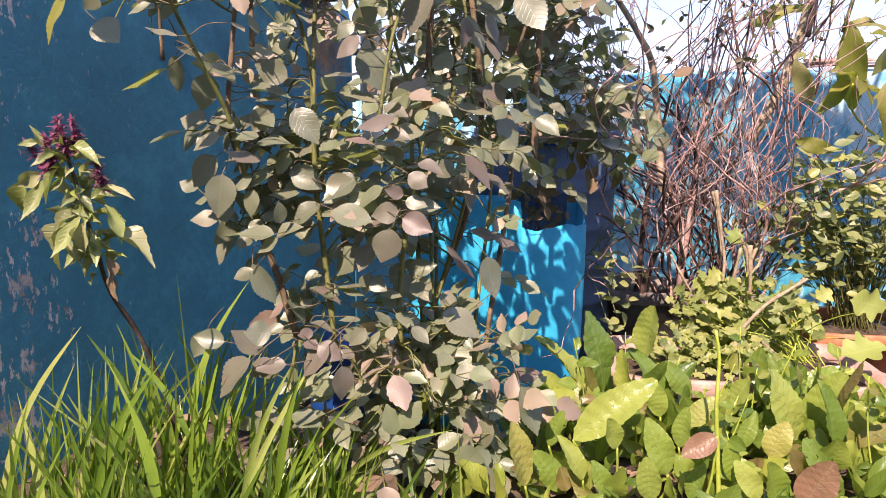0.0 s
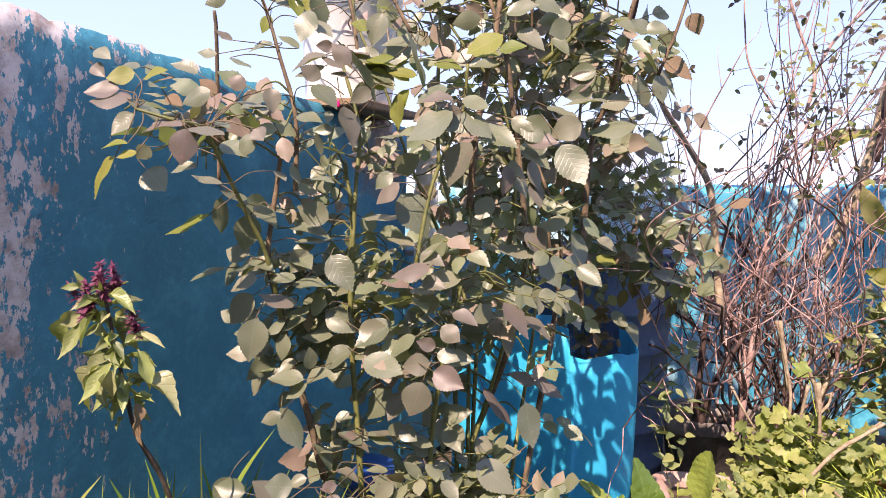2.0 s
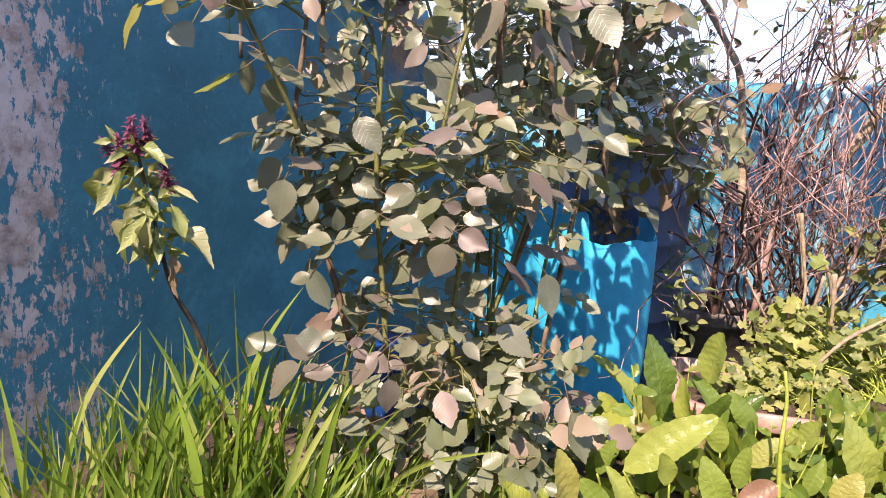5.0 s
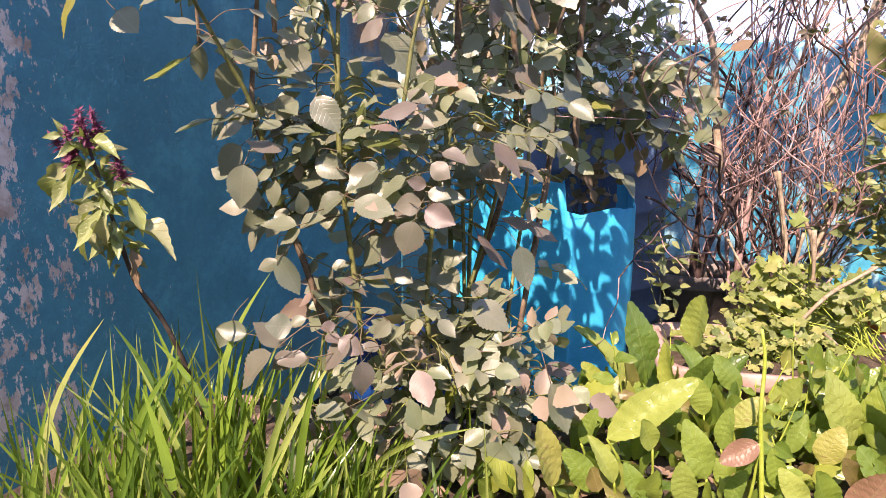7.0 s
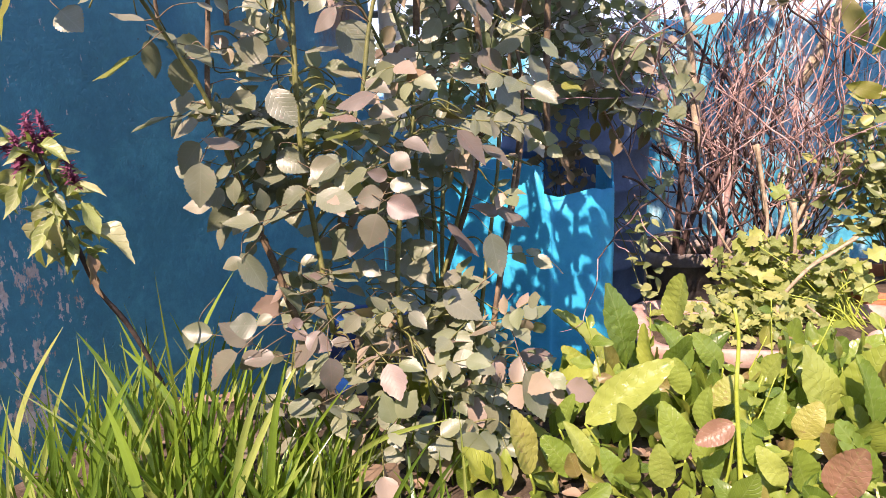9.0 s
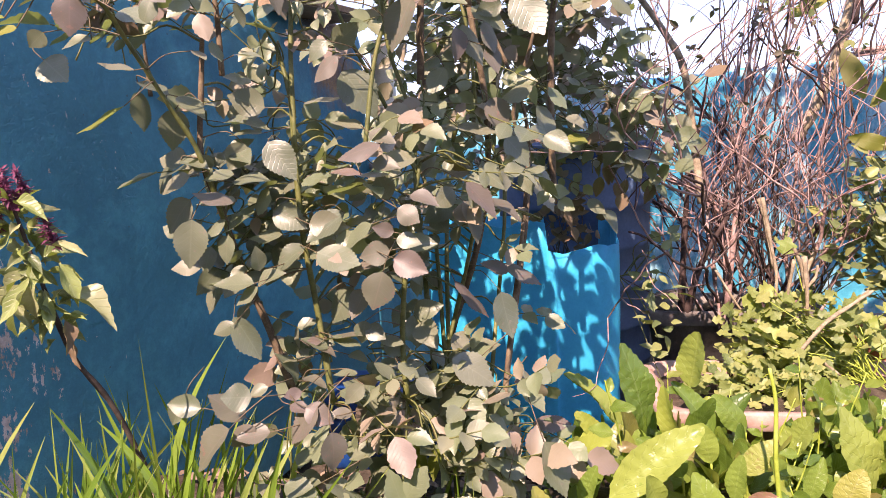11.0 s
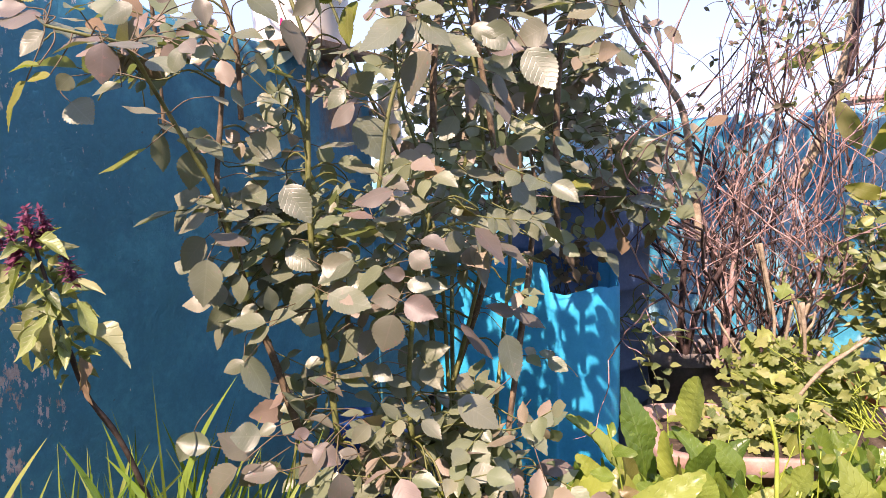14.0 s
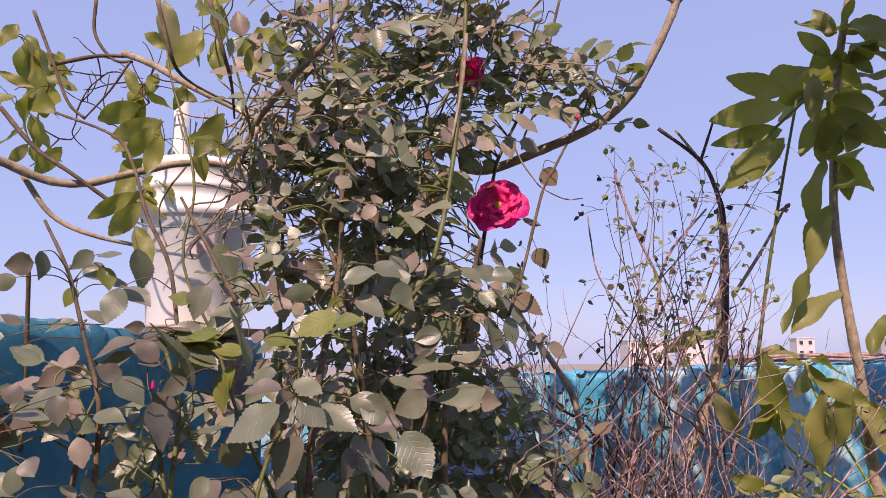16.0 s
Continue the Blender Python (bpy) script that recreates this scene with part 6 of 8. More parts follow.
def rose_fill():
    rng = random.Random(11)
    heap, twigs, brown, dead = Heap(), Heap(), Heap(), Heap()
    o = np.array(rose.location)
    cp = np.array(CANE_POINTS)
    near = 0
    # centre, half sizes, number of sprays
    low_masses = (((0.0, 1.15, 0.58), (0.24, 0.15, 0.23), 60), ((-0.12, 1.12, 0.42), (0.14, 0.1, 0.25), 30), ((-0.3, 1.05, 0.52), (0.07, 0.06, 0.25), 22), ((-0.07, 1.02, 0.12), (0.24, 0.15, 0.17), 58),
        ((0.1, 1.06, 0.1), (0.13, 0.1, 0.17), 34), ((-0.2, 1.07, 0.62), (0.12, 0.07, 0.24), 26), ((0.31, 1.6, 0.66), (0.11, 0.08, 0.12), 13), ((-0.2, 1.02, 0.5), (0.1, 0.06, 0.2), 8), ((0.12, 1.2, 0.42), (0.1, 0.1, 0.16), 16))
    middle_masses = (((0.05, 1.22, 0.92), (0.25, 0.16, 0.22), 44), ((0.09, 1.5, 1.2), (0.29, 0.15, 0.32), 128), ((0.09, 1.16, 1.06), (0.21, 0.06, 0.25), 14), ((-0.05, 1.05, 0.68), (0.24, 0.07, 0.2), 34),
        ((0.16, 1.62, 1.62), (0.33, 0.14, 0.26), 130), ((-0.4, 1.02, 0.84), (0.19, 0.12, 0.09), 18), ((0.1, 1.56, 0.76), (0.22, 0.06, 0.2), 40))
    high_masses = (((0.1, 1.42, 1.08), (0.2, 0.07, 0.16), 10), ((0.0, 1.66, 0.70), (0.27, 0.07, 0.28), 90), ((-0.1, 1.5, 0.72), (0.15, 0.07, 0.26), 24), ((0.28, 1.62, 0.68), (0.17, 0.07, 0.14), 20),
        ((0.22, 1.54, 0.9), (0.15, 0.07, 0.18), 16), ((0.58, 1.52, 1.46), (0.08, 0.05, 0.12), 10), ((0.41, 1.5, 1.55), (0.1, 0.06, 0.14), 16), ((0.44, 1.46, 1.28), (0.06, 0.04, 0.08), 5), ((0.05, 1.7, 0.95), (0.25, 0.08, 0.2), 28), ((0.33, 1.7, 0.54), (0.15, 0.05, 0.1), 13), ((0.44, 1.66, 0.6), (0.08, 0.05, 0.14), 4),
        ((-0.02, 1.5, 1.36), (0.24, 0.1, 0.24), 50), ((-0.06, 1.27, 1.34), (0.17, 0.08, 0.25), 44), ((0.14, 1.4, 1.25), (0.18, 0.1, 0.2), 44), ((0.1, 1.5, 1.66), (0.26, 0.12, 0.2), 44), ((0.24, 1.38, 1.55), (0.06, 0.05, 0.08), 7))
    for c, h, n in low_masses + middle_masses + high_masses:
        for _ in range(n):
            d = Vector((rng.gauss(0, 1), rng.gauss(0, 1), rng.gauss(0, 1))).normalized() * rng.random() ** 0.4
            p = Vector((c[0] + h[0] * d.x, c[1] + h[1] * d.y, c[2] + h[2] * d.z))
            if p.x > 0.08 + max(0.0, 0.3 - p.z) * 0.5 and p.z < 0.42 and p.y < 1.6 and rng.random() < 0.85:
                continue
            if p.x > 0.19 and 1.06 < p.z < 1.36 and p.y < 1.5:
                continue
            # a thin place in the bush in front of the pipe
            if abs(p.x - 0.18 + 0.5 * (p.y + 0.08) / 2.28) < 0.045 and 0.52 < p.z < 0.8 and rng.random() < 0.75:
                continue
            # nothing hangs in front of the bloom
            if p.y < 1.54 and (p - Vector((0.322, 1.49, 1.218)).lerp(Vector((0.2, -0.02, 0.9)), (1.49 - p.y) / 1.51)).length < 0.14:
                continue
            # light falls through the bush here, down to the can
            s = (1.7 - p.y) * SUN_RISE
            if s > 0 and -0.22 < p.z - s < 0.38 and rng.random() < (0.88 if 0.1 < p.x + SUN_SIDE * (1.7 - p.y) < 0.42 else 0.55 if -0.08 < p.x + SUN_SIDE * (1.7 - p.y) < 0.4 else 0.0):
                continue
            root = cp[np.argmin(((cp - np.array(p)) ** 2).sum(1) + 0.4 * np.maximum(cp[:, 2] - p.z, 0) ** 2)]
            out = Vector((rng.uniform(-1, 1), rng.uniform(-1.1, 0.5), rng.uniform(-0.35, 0.45))).normalized()
            length = rng.uniform(0.075, 0.115)
            q = p + out * length
            mid = (Vector(root) + p) / 2 + Vector((0, 0, 0.02))
            if (Vector(root) - p).length < 0.16:
                twigs.add(*tube([np.array(v) - o for v in spline((root, mid, p, q), 4)], 0.0021, 0.0009, 5))
            else:
                start = p - out * 0.035 - Vector((0, 0, 0.03))
                twigs.add(*tube([np.array(v) - o for v in spline((start, p, q), 4)], 0.0014, 0.0009, 5))
            face = spray_face(rng, p.z)
            side = out.cross(face).normalized()
            size = rng.uniform(0.034, 0.058) * (0.95 if p.z < 0.95 else 0.92)
            young = rng.random() < (0.2 if p.z > 0.62 else 0.06)
            for at, way, s in ((1.0, out, 1.15), (0.72, out * 0.5 + side, 1.0), (0.72, out * 0.5 - side, 1.0), (0.35, out * 0.4 + side, 0.78), (0.35, out * 0.4 - side, 0.78)):
                b = p + out * (length * at)
                t = b + (way.normalized() + Vector((rng.gauss(0, 0.18), rng.gauss(0, 0.18), rng.gauss(-0.2, 0.2)))).normalized() * size * s * rng.uniform(0.85, 1.12)
                f = face + Vector((rng.gauss(0, 0.34), rng.gauss(0, 0.34), rng.gauss(0, 0.22)))
                k = rng.randrange(6)
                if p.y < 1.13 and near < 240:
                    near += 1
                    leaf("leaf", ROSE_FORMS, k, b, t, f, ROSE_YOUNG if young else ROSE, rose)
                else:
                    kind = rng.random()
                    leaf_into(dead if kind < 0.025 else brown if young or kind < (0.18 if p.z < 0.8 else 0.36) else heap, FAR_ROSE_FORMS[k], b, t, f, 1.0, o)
    # withered leaves hanging into the cut can
    for _ in range(16):
        p = Vector((0.36 + rng.gauss(0, 0.035), 1.7 + rng.gauss(0, 0.03), rng.uniform(0.44, 0.6)))
        leaf_into(dead, FAR_ROSE_FORMS[rng.randrange(6)], p, p + Vector((rng.gauss(0, 0.4), rng.gauss(0, 0.3), -1)).normalized() * rng.uniform(0.035, 0.06), (rng.gauss(0, 0.6), -1, 0.3), 0.7, o)
    # leaf stalks of the single leaves, back to the nearest cane
    stalks = Heap()
    for base, tip in LEAF_FEET:
        b = np.array(base)
        root = cp[np.argmin(((cp - b) ** 2).sum(1) + 0.3 * np.maximum(cp[:, 2] - b[2], 0) ** 2)]
        back = b - np.array(tip)
        reach = np.linalg.norm(root - b)
        if reach < 0.11:
            bow = (root + b) / 2 + back * 0.25 + np.array((0, 0, 0.004))
            stalks.add(*tube([q - o for q in spline((root, bow, b), 4)], 0.001, 0.0007, 5))
        else:
            stalks.add(*tube([q - o for q in spline((b + back * 0.9 + np.array((0, 0.02, -0.006)), b + back * 0.4, b), 4)], 0.0009, 0.0007, 5))
    tagged(put("stalk_mass", stalks.mesh("stalk_mass"), CANE_STALK, rose), kind="stuff")
    for k in range(6):
        x, y = rng.uniform(-0.14, 0.16), rng.uniform(1.12, 1.4)
        pts = [(0.03 + 0.3 * x, 1.06, -0.1), (0.02 + 0.6 * x, 1.1, 0.2), (x, y, 0.5)]
        lean = rng.gauss(0.0, 0.03)
        while pts[-1][2] < 1.35 + 0.45 * (k % 3) / 2:
            q = pts[-1]
            pts.append((q[0] + rng.gauss(lean, 0.035), q[1] + rng.gauss(0.008, 0.025), q[2] + 0.14))
        stem("cane", pts, rng.uniform(0.0038, 0.0056), 0.0018, (CANE_BROWN, CANE_GREEN, CANE_GREEN)[k % 3], rose, 6, 4, "", 0.15, k)
    tagged(put("browned_foliage", brown.mesh("browned_foliage"), ROSE_FILL_BROWN, rose), kind="stuff")
    tagged(put("withered_foliage", dead.mesh("withered_foliage"), ROSE_FILL_DEAD, rose), kind="stuff")
    tagged(put("foliage", heap.mesh("foliage"), ROSE_FILL_BRIGHT, rose), kind="stuff")
    tagged(put("brushwood", twigs.mesh("brushwood"), CANE_GREEN, rose), kind="stuff")


rose_fill()


def bloom(place, way, size, n, seed, name="bloom", material=PETAL):
    rng = random.Random(seed)
    way = Vector(way).normalized()
    side = way.cross(Vector((0, 0, 1))).normalized()
    up = side.cross(way)
    forms = BLOOM_FORMS
    head = put(name, raw(name, *tube([Vector(place) - Vector(rose.location) - way * 0.012, Vector(place) - Vector(rose.location) + way * 0.01], 0.012, 0.008, 8)), STAMEN, rose, None, "crimson rose bloom, fully open" if material is PETAL else "")
    for k in range(n):
        ring_no = k // 6
        a = 2 * math.pi * (k % 6) / 6 + ring_no * 0.5 + rng.uniform(-0.2, 0.2)
        out = side * math.cos(a) + up * math.sin(a)
        open_ = (0.25, 0.6, 1.1)[min(ring_no, 2)]
        t = Vector(place) + (out + way * open_).normalized() * size * (1.0, 0.8, 0.5)[min(ring_no, 2)] * rng.uniform(0.9, 1.1)
        ob = leaf("petal", forms, k, Vector(place), t, way - out * 0.3, material, rose, 1.0)
        m = ob.matrix_basis.copy()
        ob.parent = head
        ob.matrix_basis = m
    return head


def dead_canes():
    """Pale dry canes and prunings tangled beside the bucket and through the crown."""
    rng = random.Random(29)
    heap = Heap()
    o = np.array(rose.location)
    for k in range(110):
        near = k < 64
        x = rng.gauss(-0.2, 0.09) if near else rng.uniform(-0.15, 0.4)
        p = np.array((x, rng.uniform(1.36, 1.66), rng.uniform(1.15, 1.55) if near else rng.uniform(1.2, 1.75)))
        d = np.array((rng.gauss(0.1, 0.5), rng.gauss(0, 0.3), rng.choice((-1.0, -1.0, 1.0)) * rng.uniform(0.5, 1.0)))
        pts = [p]
        for i in range(6):
            d = d + np.array((rng.gauss(0, 0.3), rng.gauss(0, 0.2), rng.gauss(0, 0.25)))
            d /= np.linalg.norm(d)
            pts.append(pts[-1] + d * rng.uniform(0.025, 0.06))
        r = rng.uniform(0.0012, 0.0035)
        heap.add(*tube([q - o for q in spline(pts, 4)], r, r * 0.6, 5))
    tagged(put("dead_wood", heap.mesh("dead_wood"), BARK_PALE, rose), kind="stuff")


dead_canes()
BLOOM_FORMS = [leaf_form(egg(0.5, 0.62, 0.7, -0.22), 16, f, c, 0.012, 0.3, i, 9) for i, (f, c) in enumerate(((0.2, -0.32), (0.08, -0.2), (0.3, -0.42)))]
bloom((0.322, 1.49, 1.218), (-0.1, -1, 0.15), 0.064, 17, 1)
bloom((0.262, 1.52, 1.545), (0.1, -0.6, -0.5), 0.038, 12, 2)


def bud(place):
    o = Vector(rose.location)
    p = Vector(place) - o
    vs, fs = tube([p + Vector((0, 0, z)) for z in (0, 0.003, 0.007, 0.010, 0.012)], 0.0035, 0.0012, 8)
    vs = [v for v in vs]
    put("bud", raw("bud", vs, fs), PETAL, rose, None, "small closed red bud")


for q in [(0.5, 1.46, 1.408), (0.563, 1.5, 1.565), (-0.221, 1.0, 0.85)]:
    bud(q)


# ---- tree limbs over the wall ----
tree = thing("mango_tree", (-1.9, 1.3, -0.4), "mango tree with pale limbs reaching over the wall", "tree")


def limb(pts, r0, r1, material, seed):
    stem("limb", pts, r0, r1, material, tree, 8, 6, "", 0.1, seed)


limb(((0.251, 1.700, 1.358), (0.320, 1.650, 1.344), (0.441, 1.600, 1.379), (0.561, 1.580, 1.428), (0.637, 1.550, 1.487), (0.686, 1.520, 1.565), (0.746, 1.500, 1.694), (0.771, 1.500, 1.793)), 0.012, 0.009, BARK_PALE, 0)
limb(((-0.743, 1.300, 1.296), (-0.708, 1.350, 1.292), (-0.642, 1.400, 1.264), (-0.568, 1.420, 1.260), (-0.486, 1.450, 1.288), (-0.395, 1.500, 1.324), (-0.322, 1.550, 1.334), (-0.256, 1.600, 1.319), (-0.163, 1.620, 1.242)), 0.0105, 0.005, BARK_PALE, 1)
limb(((-0.691, 1.400, 1.275), (-0.636, 1.420, 1.193), (-0.549, 1.420, 1.149), (-0.428, 1.450, 1.122)), 0.006, 0.004, BARK_PALE, 2)
limb(((-0.540, 1.500, 1.589), (-0.463, 1.480, 1.552), (-0.358, 1.450, 1.485), (-0.255, 1.450, 1.432), (-0.192, 1.450, 1.399)), 0.0085, 0.0045, BARK_PALE, 3)
limb(((-0.709, 1.500, 1.563), (-0.605, 1.500, 1.583), (-0.533, 1.500, 1.582)), 0.005, 0.004, CANE_BROWN, 4)
limb(((-0.727, 1.450, 1.670), (-0.680, 1.450, 1.561), (-0.635, 1.450, 1.455), (-0.594, 1.450, 1.415)), 0.004, 0.003, CANE_BROWN, 5)
limb(((-0.334, 1.200, 1.560), (-0.307, 1.200, 1.458), (-0.293, 1.250, 1.423), (-0.208, 1.300, 1.384)), 0.0048, 0.002, CANE_BROWN, 6)
limb(((-0.237, 1.200, 1.559), (-0.207, 1.200, 1.457), (-0.205, 1.250, 1.411), (-0.213, 1.300, 1.360)), 0.0048, 0.002, CANE_BROWN, 7)
limb(((-0.614, 1.500, 1.723), (-0.611, 1.500, 1.638), (-0.565, 1.500, 1.575), (-0.519, 1.500, 1.568)), 0.004, 0.003, CANE_BROWN, 8)
limb(((-0.751, 1.400, 1.425), (-0.671, 1.400, 1.336), (-0.582, 1.400, 1.274), (-0.505, 1.420, 1.216)), 0.005, 0.004, CANE_BROWN, 9)
limb(((-0.525, 1.500, 1.568), (-0.567, 1.500, 1.500), (-0.622, 1.500, 1.433)), 0.003, 0.002, CANE_BROWN, 10)


def left_leaf(base, tip, face, material, k, wide):
    leaf("leaf", MANGO_FORMS, k, base, tip, face, material, tree, wide * 1.0)


left_leaf((-0.496, 1.500, 1.637), (-0.431, 1.490, 1.601), (-0.22, -0.97, -0.13), MANGO, 0, 1.35)
left_leaf((-0.323, 1.200, 1.560), (-0.298, 1.190, 1.459), (0.27, -0.95, 0.16), MANGO, 1, 1.31)
left_leaf((-0.688, 1.500, 1.447), (-0.791, 1.490, 1.512), (0.08, -1.00, -0.03), MANGO, 2, 1.35)
left_leaf((-0.745, 1.500, 1.508), (-0.819, 1.490, 1.539), (0.15, -0.99, 0.05), MANGO, 3, 1.00)
left_leaf((-0.493, 1.500, 1.465), (-0.596, 1.490, 1.422), (0.25, -0.89, -0.39), MANGO, 4, 1.35)
left_leaf((-0.439, 1.500, 1.424), (-0.561, 1.490, 1.382), (0.20, -0.91, -0.37), MANGO, 5, 1.35)
left_leaf((-0.442, 1.450, 1.394), (-0.490, 1.440, 1.321), (0.46, -0.87, -0.18), MANGO, 6, 1.35)
left_leaf((-0.401, 1.400, 1.359), (-0.424, 1.390, 1.270), (0.47, -0.88, -0.02), MANGO, 7, 1.35)
left_leaf((-0.747, 1.500, 1.373), (-0.782, 1.490, 1.325), (0.54, -0.81, -0.22), MANGO, 8, 1.35)
left_leaf((-0.448, 1.400, 1.236), (-0.546, 1.390, 1.174), (0.28, -0.91, -0.30), MANGO, 9, 1.04)
left_leaf((-0.435, 1.400, 1.211), (-0.497, 1.390, 1.138), (0.39, -0.90, -0.21), MANGO, 10, 1.35)
left_leaf((-0.444, 1.400, 1.163), (-0.400, 1.390, 1.078), (0.24, -0.94, 0.24), MANGO, 11, 1.35)
left_leaf((-0.352, 1.400, 1.472), (-0.369, 1.390, 1.418), (0.49, -0.87, -0.00), MANGO, 12, 1.35)
left_leaf((-0.325, 1.400, 1.433), (-0.384, 1.390, 1.462), (0.07, -0.98, -0.21), MANGO, 13, 1.35)
left_leaf((-0.212, 1.300, 1.490), (-0.165, 1.290, 1.533), (0.22, -0.87, -0.45), MANGO, 14, 1.35)
left_leaf((-0.144, 1.200, 1.473), (-0.154, 1.190, 1.398), (0.36, -0.93, 0.07), MANGO, 15, 1.35)
left_leaf((-0.640, 1.450, 1.351), (-0.691, 1.440, 1.285), (0.49, -0.84, -0.25), MANGO, 16, 1.35)
left_leaf((-0.531, 1.500, 1.554), (-0.503, 1.490, 1.489), (0.22, -0.95, 0.24), MANGO, 17, 1.35)
left_leaf((-0.302, 1.350, 1.318), (-0.285, 1.340, 1.256), (0.23, -0.95, 0.22), MANGO, 18, 1.35)
left_leaf((-0.236, 1.300, 1.372), (-0.284, 1.290, 1.277), (0.42, -0.90, -0.12), MANGO, 19, 1.35)
stem("trunk", ((-1.9, 1.3, -0.4), (-1.88, 1.32, 0.3), (-1.8, 1.3, 1.0), (-1.4, 1.27, 1.3), (-1.0, 1.285, 1.31), (-0.743, 1.300, 1.296)), 0.045, 0.0115, BARK_PALE, tree, 10, 8)


def crown():
    """Leaves above the limbs, which dapple the wall behind."""
    rng = random.Random(61)
    heap = Heap()
    o = np.array(tree.location)
    arms = ((0.746, 1.5, 1.694), (0.771, 1.5, 1.793), (1.0, 1.6, 2.4))
    for k, end in enumerate(((0.2, 1.5, 2.35), (0.6, 1.75, 2.45), (1.2, 1.6, 2.4), (1.7, 1.75, 2.4), (2.2, 1.6, 2.35), (0.9, 1.4, 2.5))):
        stem("limb", (arms[0], arms[1], ((arms[2][0] + end[0]) / 2, 1.6, 2.25), end), 0.0088 - 0.0006 * k, 0.004, BARK_PALE, tree, 7, 5)
    for k in range(950):
        p = Vector((rng.uniform(-0.1, 2.7), rng.uniform(1.25, 1.95), rng.uniform(2.2, 2.6)))
        if noise.noise((p.x * 3.4, p.y * 3.4, p.z)) < -0.06:
            continue
        d = Vector((rng.gauss(0, 1), rng.gauss(0, 1), rng.gauss(-0.4, 0.5))).normalized()
        leaf_into(heap, MANGO_FORMS[k % 3], p, p + d * rng.uniform(0.12, 0.2), (rng.gauss(0, 0.5), rng.gauss(0, 0.5), 1), 1.3, o)
    tagged(put("crown", heap.mesh("crown"), MANGO_FILL, tree), kind="stuff")

    # leafy shoots beside the bucket, their leaves hanging
    shoots = ((-0.64, 1.82, 1.64, 7), (-0.57, 1.82, 1.48, 8), (-0.60, 1.82, 1.35, 9), (-0.94, 1.82, 1.73, 8), (-0.48, 1.82, 1.79, 6), (-0.99, 1.82, 1.58, 5),
        (-0.83, 1.55, 1.66, 5), (-0.74, 1.55, 1.53, 6), (-0.33, 1.5, 1.66, 4), (-0.22, 1.55, 1.66, 5))
    for x, y, z, n in shoots:
        c = (x, y, z)
        for k in range(n):
            p = Vector(c) + Vector((rng.gauss(0, 0.03), rng.gauss(0, 0.03), rng.gauss(0, 0.03)))
            d = Vector((rng.gauss(0, 0.8), rng.gauss(-0.2, 0.4), rng.gauss(-0.8, 0.6))).normalized()
            leaf("leaf", MANGO_FORMS, k, p, p + d * rng.uniform(0.075, 0.13), (rng.gauss(0, 0.6), rng.gauss(-0.8, 0.4), 0.4), (MANGO_SUNLIT, MANGO, MANGO_SUNLIT)[k % 3], tree, 1.45)
            stem("twig", (c, (Vector(c) + p) / 2 + Vector((0, 0, 0.006)), p), 0.0014, 0.001, CANE_GREEN, tree, 5, 3)

    # bare dark twigs forking off the limbs
    bare = Heap()
    for x, z in ((-0.62, 1.6), (-0.56, 1.58), (-0.5, 1.6), (-0.68, 1.5), (-0.6, 1.46), (-0.72, 1.42), (-0.5, 1.52), (-0.64, 1.66), (-0.78, 1.58)):
        p = np.array((1.1 * x - 0.06, 1.8, z + 0.06))
        for _ in range(3):
            d = np.array((rng.gauss(-0.3, 0.7), rng.gauss(0, 0.3), rng.gauss(0.4, 0.7)))
            pts = [p]
            for i in range(4):
                d = d + np.array((rng.gauss(0, 0.35), rng.gauss(0, 0.2), rng.gauss(0, 0.35)))
                d /= np.linalg.norm(d)
                pts.append(pts[-1] + d * rng.uniform(0.015, 0.045))
            bare.add(*tube([q - o for q in spline(pts, 3)], 0.0024, 0.0012, 5))
    tagged(put("bare_twig", bare.mesh("bare_twig"), TWIG_DARK, tree), kind="stuff")


crown()


# ---- mango sapling ----
sapling = thing("mango_sapling", (1.86, 2.08, -0.3), "slender mango sapling with long drooping leaves", "sapling")
stem("trunk", ((1.484, 2.100, 0.335), (1.476, 2.120, 0.555), (1.482, 2.150, 0.786), (1.455, 2.150, 1.065), (1.443, 2.150, 1.281), (1.454, 2.150, 1.466), (1.488, 2.150, 1.751), (1.552, 2.150, 2.046), (1.581, 2.150, 2.167)), 0.016, 0.010, BARK_PALE, sapling, 10, 6, "", 0.1, 3)
for pts in (((1.144, 2.100, 0.858), (1.188, 2.080, 1.130), (1.238, 2.050, 1.406), (1.285, 2.020, 1.647)), ((1.285, 2.020, 1.647), (1.357, 2.050, 1.694), (1.495, 2.150, 1.789)), ((1.026, 2.000, 1.360), (1.108, 2.000, 1.464), (1.255, 2.000, 1.604), (1.442, 2.100, 1.750))):
    stem("branch", pts, 0.006, 0.004, CANE_GREEN, sapling, 7, 6)


def mango_leaf(base, tip, face, material, k, wide):
    leaf("leaf", MANGO_FORMS, k, base, tip, face, material, sapling, wide * 0.95)


mango_leaf((1.247, 2.000, 1.672), (1.083, 1.990, 1.709), (-0.05, -0.89, -0.45), MANGO, 0, 1.35)
mango_leaf((1.243, 2.000, 1.625), (1.024, 1.990, 1.581), (0.09, -0.97, -0.23), MANGO, 1, 1.35)
mango_leaf((1.225, 2.000, 1.551), (1.045, 1.990, 1.511), (0.10, -0.98, -0.19), MANGO, 2, 1.07)
mango_leaf((1.228, 2.000, 1.526), (1.002, 1.950, 1.346), (0.08, -0.98, 0.17), MANGO, 3, 1.04)
mango_leaf((1.449, 2.100, 1.827), (1.350, 2.090, 1.900), (-0.29, -0.81, -0.51), MANGO, 4, 1.35)
